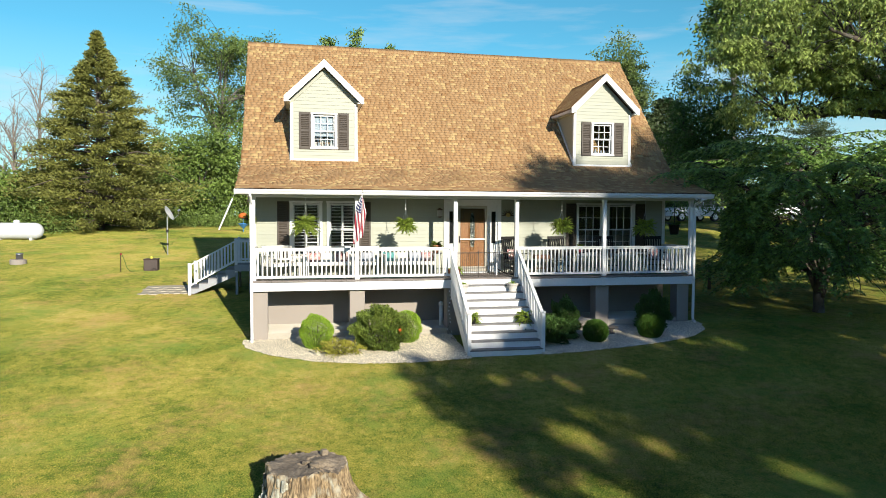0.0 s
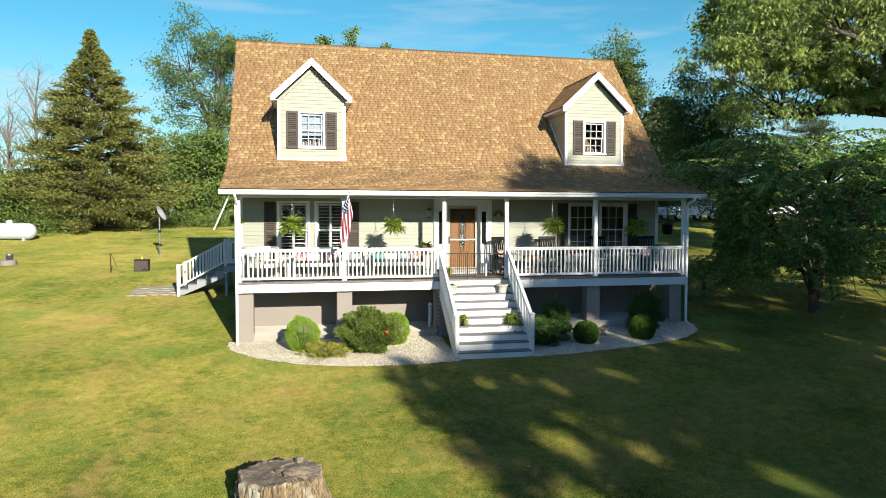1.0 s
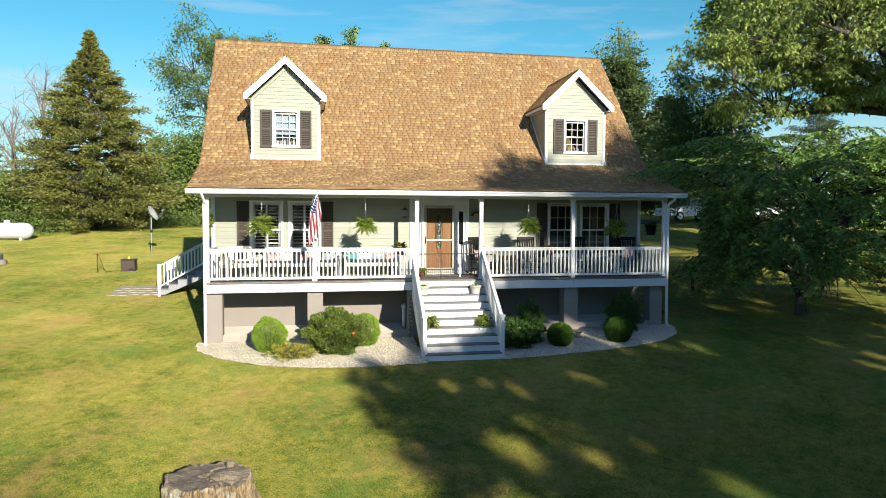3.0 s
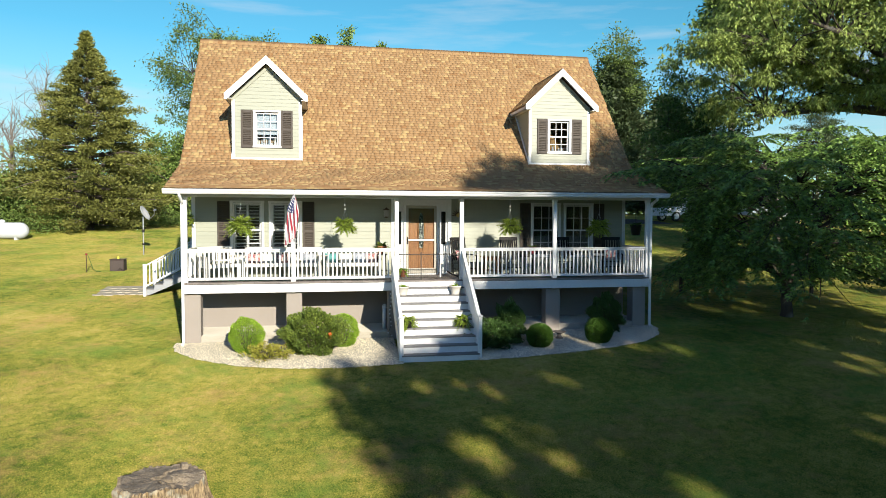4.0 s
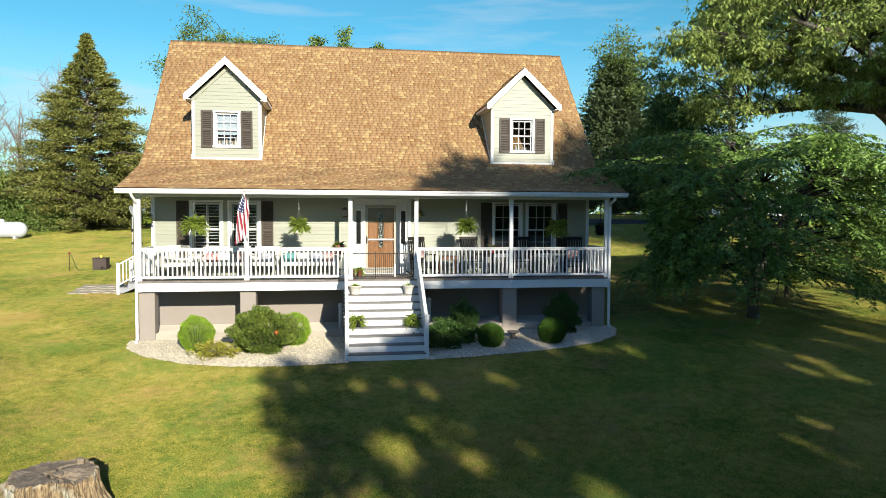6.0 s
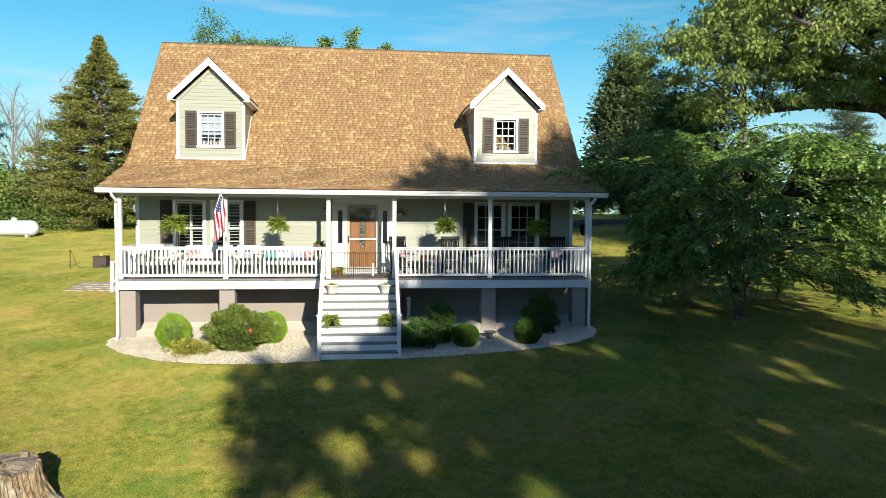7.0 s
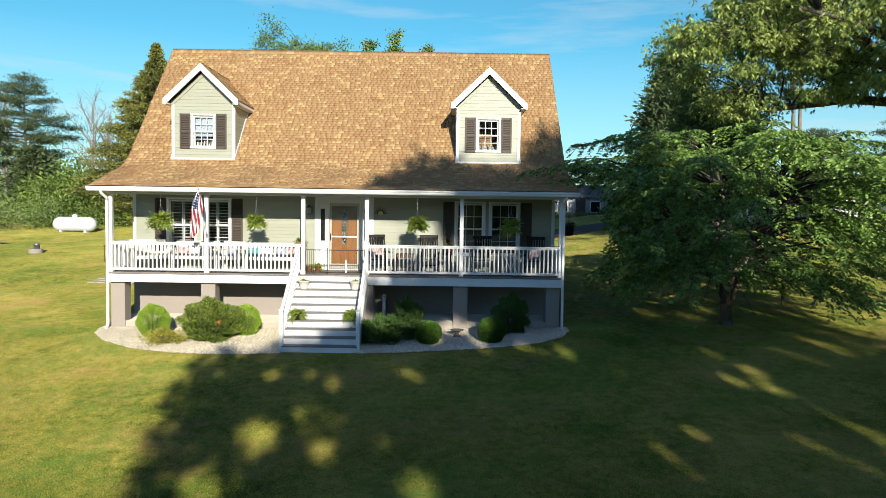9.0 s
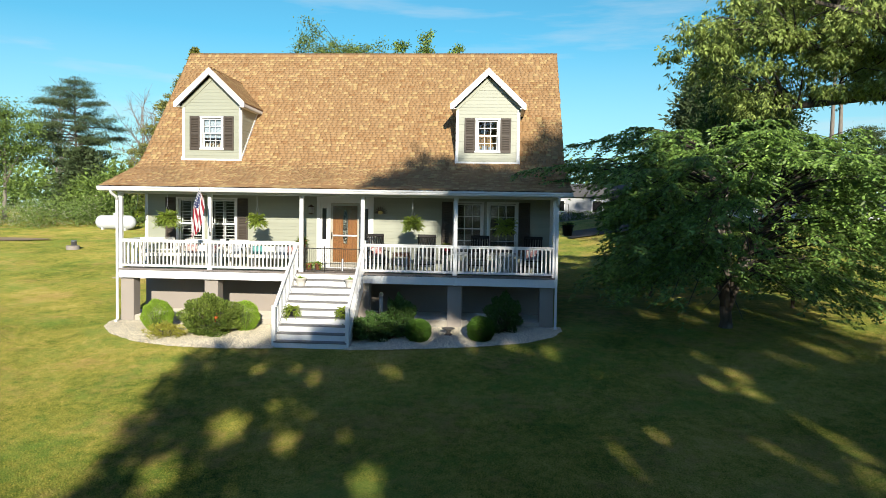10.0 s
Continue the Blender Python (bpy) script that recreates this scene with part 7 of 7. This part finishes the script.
for i, (x, y) in enumerate(((33.2, 27.2), (34.6, 29.0))):
    broad_tree(x, y, 11.5, 0.20, (0, 0, 15.0), (2.4, 2.4, 2.4), 50, 60, 0.5, 0.32, L_WOOD, 95 + i, "tall straight-trunked tree beyond the oak", limbs=6, name="woodland_tree", bark=GREYBARK)

# unseen trees behind the camera: some known by their shade on the lawn and roof, others added to block light
GAPS = ((-6.92, 12.97, 0.36), (-5.68, 12.62, 0.42), (-7.3, 11.45, 0.60), (-6.4, 11.9, 0.42), (-6.2, 11.15, 0.50), (-4.64, 10.65, 0.55), (-2.3, 11.4, 0.42), (-0.9, 12.1, 0.42), (0.3, 13.75, 0.50),
        (-2.3, 12.55, 0.28), (-3.2, 12.6, 0.28), (0.7, 11.7, 0.46), (-8.1, 12.5, 0.28), (-5.0, 11.3, 0.34), (-8.2, 10.6, 0.55), (-1.6, 13.5, 0.30), (1.2, 14.6, 0.45), (-0.2, 15.0, 0.34), (2.0, 16.2, 0.45), (0.8, 17.3, 0.38), (-2.6, 14.2, 0.34), (3.0, 13.0, 0.45), (-4.18, 13.4, 0.30), (2.3, 13.5, 0.32), (-3.9, 10.55, 0.26), (-5.75, 11.85, 0.30), (-1.45, 12.05, 0.32))


SLITS = ((0.59, 11.92, 0.97, 11.5, 0.34), (2.04, 12.01, 2.67, 11.2, 0.34), (3.8, 12.87, 3.99, 11.52, 0.31), (3.62, 11.25, 3.38, 10.77, 0.30), (3.92, 14.12, 4.12, 13.13, 0.34), (9.81, 15.26, 10.33, 14.93, 0.48), (7.35, 14.29, 7.3, 13.91, 0.32), (5.76, 13.84, 6.01, 13.48, 0.32))

ru = random.Random(44)
UPPER_GAPS = [(ru.uniform(2.4, 9.5), ru.uniform(15.6, 19.4), ru.uniform(0.20, 0.40)) for _ in range(30)] + [(1.07, 18.3, 0.30), (-0.2, 17.35, 0.32), (-3.95, 16.25, 0.34), (-3.2, 16.1, 0.26)]


ru = random.Random(57)
GAPS += tuple((ru.uniform(-4.2, 3.6), ru.uniform(10.7, 14.0), ru.uniform(0.36, 0.48)) for _ in range(20)) + ((-2.9, 14.0, 0.46), (-1.6, 13.95, 0.52), (-0.5, 14.0, 0.48), (0.5, 13.95, 0.52))


def lower_crown(P, boughs=False):
    """Two storeys of unseen foliage, cut along the light so that its gaps throw the wanted light patches."""
    x, z = P[:, 0] - SUN_DX * P[:, 1], P[:, 2] + 0.345 * P[:, 1]
    edge = -9.3 + 0.22 * np.sin(3.1 * z) + 0.12 * np.sin(7.3 * z + 1)
    ok = x > edge
    low = np.where(x < -4.9, 13.3 + 0.30 * (x + 9.3), 14.3)
    high = np.interp(x, (-4.6, -3.6, -2.9, -2.2, -1.4, -1.0, 0.6, 1.1, 1.8), (18.9, 19.7, 20.7, 21.15, 20.6, 20.35, 20.4, 21.5, 22.4)) + 0.12 * np.sin(9 * x)
    ok &= (z < low + 0.15 * np.sin(5 * x)) | ((x > -4.4) & (z > 15.25 + 0.12 * np.sin(6 * x)) & (z < 17.6 + 0.1 * np.sin(8 * x))) | ((x > -4.6) & (z > np.where(x < -1.9, 18.8, np.where(x < -0.8, 18.1, 14.0))) & (z < high))
    ok &= (x < 3.4) | (z < 16.6 + 0.75 * np.maximum(0, 6.4 - x))
    if boughs:
        return ok
    for gx_, gz_, r in GAPS:
        ok &= np.hypot(x - gx_, (z - gz_) * 1.15) > r - 0.07
    # leaves thinned out before the porch to let about a third of the light through
    thin = (x > -4.4) & (x < 1.7) & (z > 16.2) & (z < 17.6)
    ok &= ~thin | (np.abs(np.modf(np.sin(P @ np.array([127.1, 311.7, 74.7])) * 43758.5)[0]) < 0.034)
    for gx_, gz_, r in UPPER_GAPS:
        ok &= np.hypot(x - gx_, (z - gz_) * 1.3) > r
    for xa, za, xb, zb, r in SLITS:
        f = np.clip(((x - xa) * (xb - xa) + (z - za) * (zb - za)) / ((xb - xa) ** 2 + (zb - za) ** 2), 0, 1)
        ok &= np.hypot(x - xa - f * (xb - xa), z - za - f * (zb - za)) > r - 0.035
    return ok


broad_tree(20.0, -36, 4.5, 0.5, (0, 0, 12.8), (10.6, 5.5, 11.2), 620, 215, 0.66, 0.42, L_OAK, 101, "large spreading shade tree at the lower end of the lawn", shell=0.1, limbs=10, name="shade_tree", group="shade trees", wobble=0.2, trim=lower_crown, keep=lambda p: lower_crown(p[None], True)[0])
broad_tree(35.0, -38, 4.5, 0.5, (0, 0, 9.8), (7.2, 5.5, 7.0), 220, 140, 0.6, 0.52, L_OAK, 102, "large spreading shade tree at the lower end of the lawn", shell=0.2, limbs=10, name="shade_tree", group="shade trees")
# added and unseen: its high crown darkens the oak's lower left
broad_tree(36.0, -40, 17.5, 0.42, (0, 0, 25.4), (2.7, 2.6, 3.8), 70, 130, 0.6, 0.40, L_OAK, 106, "unseen tall straight tree at the lower end of the lawn, added to shade the oak", shell=0.15, limbs=8, name="shade_tree", group="shade trees")
# two trees added out of view to keep sky light off the right-hand lawn
broad_tree(42.0, -9, 4.0, 0.4, (0, 0, 8.5), (6.5, 6.5, 6.5), 150, 160, 0.7, 0.36, L_OAK, 104, "unseen leafy tree beside the lower lawn, added to block sky light", shell=0.3, limbs=9, name="shade_tree", group="shade trees")
broad_tree(31.5, -24, 3.0, 0.4, (0, 0, 5.3), (6.0, 6.0, 4.0), 130, 150, 0.7, 0.36, L_OAK, 105, "unseen leafy tree beside the lower lawn, added to block sky light", shell=0.3, limbs=9, name="shade_tree", group="shade trees")
broad_tree(47.0, -34, 4.0, 0.45, (0, 0, 9.0), (6.4, 5.5, 6.5), 160, 160, 0.75, 0.38, L_OAK, 103, "large spreading shade tree at the lower end of the lawn", shell=0.2, limbs=9, name="shade_tree", group="shade trees")

# brush and far woods
rb = np.random.default_rng(77)


def brush(name, X, Y, H, per, leaf, mat, label, cat="brush", rad=0.6):
    n = len(X) * per
    k = np.repeat(np.arange(len(X)), per)
    Zg = ground_z(X, Y)
    P = np.stack([X[k], Y[k], Zg[k]], 1) + np.stack([rb.normal(0, rad, n), rb.normal(0, rad, n), H[k] * rb.uniform(0.02, 1, n) ** 0.8], 1)
    D = rb.normal(size=(n, 3)) + np.array([0, 0, 0.3])
    ob = part(name, leaves(name, P, D, leaf, leaf * 0.5, mat, rb), None)
    return tagged(ob, label, cat, kind="stuff")


X = rb.uniform(-40, -12.6, 170)
Y = 25.5 + rb.uniform(0, 4.5, 170) + np.clip(X + 20, 0, 3) * 0.95
brush("wild_hedge", X, Y, rb.uniform(1.2, 2.3, 170), 170, 0.135, L_BRUSH, "tangled wild hedge along the edge of the lawn")
X2 = rb.uniform(-40, -17, 110)
Y2 = 25.2 + rb.uniform(0, 2.5, 110) + np.clip(X2 + 20, 0, 3) * 0.95
brush("blossoming_brush", X2, Y2, rb.uniform(1.4, 2.2, 110), 44, 0.09, L_BLOSSOM, "pale blossoms over the wild hedge")
X = rb.uniform(-14, 3, 120)
Y = rb.uniform(36.5, 41, 120)
brush("weedy_bank", X, Y, rb.uniform(0.6, 1.6, 120), 120, 0.15, L_BRUSH, "weedy green bank below the trees")
# low row of dark leaves that fills the dark band below the neighbouring house
X = rb.uniform(15.6, 25.4, 60)
brush("foundation_hedge", X, rb.uniform(42.6, 43.4, 60), rb.uniform(0.6, 1.0, 60), 60, 0.14, L_DARK, "low band of dark leaves before the neighbouring house", "hedge", rad=0.25)
# unseen row of woods, added behind the camera to cut off low sky light
X = rb.uniform(-70, 90, 260)
brush("woods_below", X, rb.uniform(-82, -60, 260), rb.uniform(9, 14.5, 260), 95, 0.9, L_WOOD, "unseen woods at the foot of the lawn, added to block low sky light", "woods", rad=1.9)
ang = rb.uniform(-1.15, 1.15, 520)
dist = rb.uniform(95, 150, 520)
X, Y = 6 + dist * np.sin(ang), dist * np.cos(ang)
brush("far_woods", X, Y, rb.uniform(4, 11, 520), 60, 1.0, L_WOOD, "far woods along the horizon", "woods", rad=2.2)


# ---- beyond the house on the right: drive, vehicles, neighbour ----
drv = G()
for a, b in zip(np.linspace(16, 60, 23), np.linspace(16, 60, 23)[1:]):
    drv.add([(a, 22.5 + 0.12 * (a - 16), float(ground_z(a, 23)) + 0.06), (b, 22.5 + 0.12 * (b - 16), float(ground_z(b, 23)) + 0.06), (b, 26.5 + 0.12 * (b - 16), float(ground_z(b, 27)) + 0.06), (a, 26.5 + 0.12 * (a - 16), float(ground_z(a, 27)) + 0.06)], [(0, 1, 2, 3)])
tagged(part("road", drv, ASPHALT), "grey asphalt drive beyond the lawn", "drive", kind="structure")


def car(at, paint, label, tall=1.62):
    c = thing("car", at, label, "car", group="parked cars")
    L, W = 4.55, 1.82
    side_ = [(-2.22, 0.38), (-2.25, 0.70), (-2.10, 0.92), (-1.15, 1.02), (1.95, 1.06), (2.20, 0.95), (2.25, 0.55), (2.15, 0.36)]
    cab = [(-1.15, 1.02), (-0.45, tall - 0.08), (0.1, tall), (1.25, tall - 0.03), (1.95, 1.06)]
    bd = part("body", G().prism(side_, "y", -W / 2, W / 2), paint, c)
    part("roof", G().prism([(-0.42, tall - 0.09), (0.1, tall), (1.25, tall - 0.02), (1.40, tall - 0.10)], "y", -W / 2 + 0.16, W / 2 - 0.16), paint, c)
    part("glasshouse", G().prism([(-1.10, 1.03), (-0.44, tall - 0.10), (1.42, tall - 0.10), (1.92, 1.07)], "y", -W / 2 + 0.10, W / 2 - 0.10), BLACKGLASS, c)
    for x in (-0.55, 0.42, 1.35):
        for s in (-1, 1):
            part("pillar", G().box(x - 0.035, x + 0.035, min(s * (W / 2 - 0.11), s * (W / 2 - 0.08)), max(s * (W / 2 - 0.11), s * (W / 2 - 0.08)), 1.02, tall - 0.06, 0.004), paint, c)
    for x in (-1.42, 1.42):
        for s in (-1, 1):
            wm = pose(x, s * (W / 2 - 0.10), 0.34, 90, 0, 0)
            wh = part("wheel", G().lathe([(0.20, -0.11), (0.33, -0.11), (0.345, -0.06), (0.345, 0.06), (0.33, 0.11), (0.20, 0.11)], 20, mat=wm), RUBBER, c, smooth=False)
            part("rim", G().lathe([(0.0, -0.118), (0.21, -0.118), (0.21, 0.118), (0.0, 0.118)], 14, mat=wm), ALLOY, wh)
    for s in (-1, 1):
        part("headlight", G().box(-2.27, -2.08, s * 0.66 - 0.17, s * 0.66 + 0.17, 0.66, 0.80, 0.03), STEEL, c)
        part("tail_light", G().box(2.12, 2.25, s * 0.72 - 0.12, s * 0.72 + 0.12, 0.78, 0.98, 0.02), RED, c)
        part("mirror", G().box(-0.85, -0.68, s * (W / 2 + 0.06) - 0.08, s * (W / 2 + 0.06) + 0.08, 1.0, 1.12, 0.03), paint, c)
    return c


car(pose(29.0, 25.6, float(ground_z(29.0, 25.6)) + 0.06, 0, 0, 6), CARWHITE, "white sport utility car parked on the drive")
car(pose(35.3, 25.6, float(ground_z(35.3, 25.6)) + 0.06, 0, 0, 8), CARWHITE, "white car parked on the drive")
car(pose(41.5, 28.0, float(ground_z(41.5, 28.0)) + 0.06, 0, 0, 4), CARGREY, "dark grey car parked farther along the drive", 1.5)
nb = thing("neighbour_house", (20.5, 47, float(ground_z(20.5, 47))), "low white clapboard house beyond the trees, its shade put into grey wall colour", "house")
# grey on the white wall stands in for the shade over it
part("wall", G().box(-5, 5, -3, 3, -0.2, 2.25), GREYPAINT_SHADE, nb)
part("roof", G().prism([(-3.4, 2.2), (3.4, 2.2), (0, 3.5)], "x", -5.3, 5.3), ROOFGREY, nb)
for x in (-3.2, 0.2, 3.2):
    wq = part("window", G().box(x - 0.5, x + 0.5, -3.04, -3.0, 0.8, 1.9, 0.01), WHITE, nb)
    part("pane", G().box(x - 0.42, x + 0.42, -3.05, -3.035, 0.88, 1.82), BLACKGLASS, wq)
part("door", G().box(1.4, 2.3, -3.03, -2.99, 0.0, 2.05, 0.01), SHUTTER, nb)

# under the broad tree: hammock and the black hanging pot at the porch end
hz = float(ground_z(21.6, 7.6))
ham = thing("hammock", (21.6, 7.6, hz), "dark net hammock slung low beneath the shade tree", "hammock")
hg = G()
hv = [(-1.25 + 2.5 * i / 16, (j - 2) * 0.17 * math.sin(math.pi * (i + 0.6) / 17.2) ** 0.5, 0.72 - 0.36 * math.sin(math.pi * i / 16) + 0.05 * abs(j - 2)) for i in range(17) for j in range(5)]
hg.add(hv + [(x, y, z + 0.02) for x, y, z in hv], [(i * 5 + j, i * 5 + j + 1, i * 5 + j + 6, i * 5 + j + 5) for i in range(16) for j in range(4)] + [(85 + i * 5 + j, 85 + i * 5 + j + 5, 85 + i * 5 + j + 6, 85 + i * 5 + j + 1) for i in range(16) for j in range(4)])
part("bed", hg, BLACKWOOD, ham)
for sgn in (-1, 1):
    part("cord", G().tube([(sgn * 1.25, 0, 0.73), (sgn * 1.75, 0, 1.0)], 0.018, 6), BARK, ham)
    part("post", G().tube([(sgn * 1.78, 0, -0.1), (sgn * 1.75, 0, 1.15)], [0.05, 0.04], 8), BARK, ham)
hp = thing("hanging_pot", (13.62, 1.9, 3.05), "black hanging pot with a spiky plant at the porch end", "hanging plant")
part("pot", G().lathe([(0.0, 0.0), (0.13, 0.0), (0.18, 0.30), (0.20, 0.30), (0.20, 0.34), (0.0, 0.30)], 14), DARKPOT, hp, smooth=True)
part("foliage", fern_mesh("foliage", 26, 0.30, 0.2, 0.12, 17, L_DARK, 0.06), None, hp, at=pose(0, 0, 0.30))
part("bracket", G().tube([(0, 0, 0.33), (0, 0, 1.0), (-0.45, 0, 1.05)], 0.012, 6), BLACKIRON, hp)

# white vent pipes on the slab and a string of small bulbs beside the steps
for x, y in ((5.30, 0.62), (7.88, 0.70)):
    q = thing("vent_pipe", (x, y, 0.41 if x < 6 else 0.52), "short white plastic vent pipe on the slab", "pipe", group="vent pipes")
    part("pipe", G().tube([(0, 0, 0), (0, 0, 0.62)], 0.055, 10), WHITE, q, smooth=True)
    part("cap", G().lathe([(0.07, 0.60), (0.07, 0.68), (0.03, 0.72), (0.0, 0.72)], 10), WHITE, q, smooth=True)
sl_ = thing("string_lights", (5.40, 0, 0), "string of small white bulbs trailing along the steps", "string lights")
lp = [(0.0 + 0.02 * math.sin(k), -0.10 - 0.0 * k, 1.5 - 0.11 * k) if k < 9 else (-0.03 + 0.05 * math.sin(2 * k), -0.12 - 0.16 * (k - 9), 0.42 - 0.05 * (k - 9)) for k in range(16)]
part("cord", G().tube(lp, 0.005, 5), BLACKIRON, sl_)
for p_ in lp:
    part("bulb", G().lathe([(0.0, -0.03), (0.016, -0.015), (0.016, 0.005), (0.006, 0.02)], 6, p_), WHITE, sl_)

# ---- grass blades on the lawn before the house ----
def lawn_blades(x0, x1, y0, y1, per_m2, seed, length):
    rng = np.random.default_rng(seed)
    n = int((x1 - x0) * (y1 - y0) * per_m2)
    X, Y = rng.uniform(x0, x1, n), rng.uniform(y0, y1, n)
    fl = np.interp(X, [p[0] for p in BED_L + BED_R], [p[1] for p in BED_L + BED_R])
    ok = (Y < fl - 0.02) | (X < -0.3) | (X > 13.3)
    ok &= ~((X > 5.35) & (X < 7.55) & (Y > -2.40))
    ok &= ~((X > -4.6) & (X < -2.4) & (Y > 7.1) & (Y < 9.0))
    ok &= (np.hypot(X - sx, Y - sy) > 0.62)
    X, Y = X[ok], Y[ok]
    P = np.stack([X, Y, ground_z(X, Y) - 0.005], 1)
    D = np.stack([rng.normal(0, 0.9, len(X)), rng.normal(0, 0.9, len(X)), np.ones(len(X))], 1)
    return leaves("grass", P, D, length, 0.009, GRASSBLADE, rng, 0.1)


for k, (x0, x1, y0, y1, d, ln) in enumerate(((-4, 18.5, -11.5, -6.5, 1500, 0.046), (-8, 24, -6.5, -0.2, 650, 0.05), (-12, -0.4, -0.2, 9, 200, 0.045))):
    tagged(part("grass", lawn_blades(x0, x1, y0, y1, d, 200 + k, ln), None), "short mown grass blades of the lawn", "grass", kind="stuff")
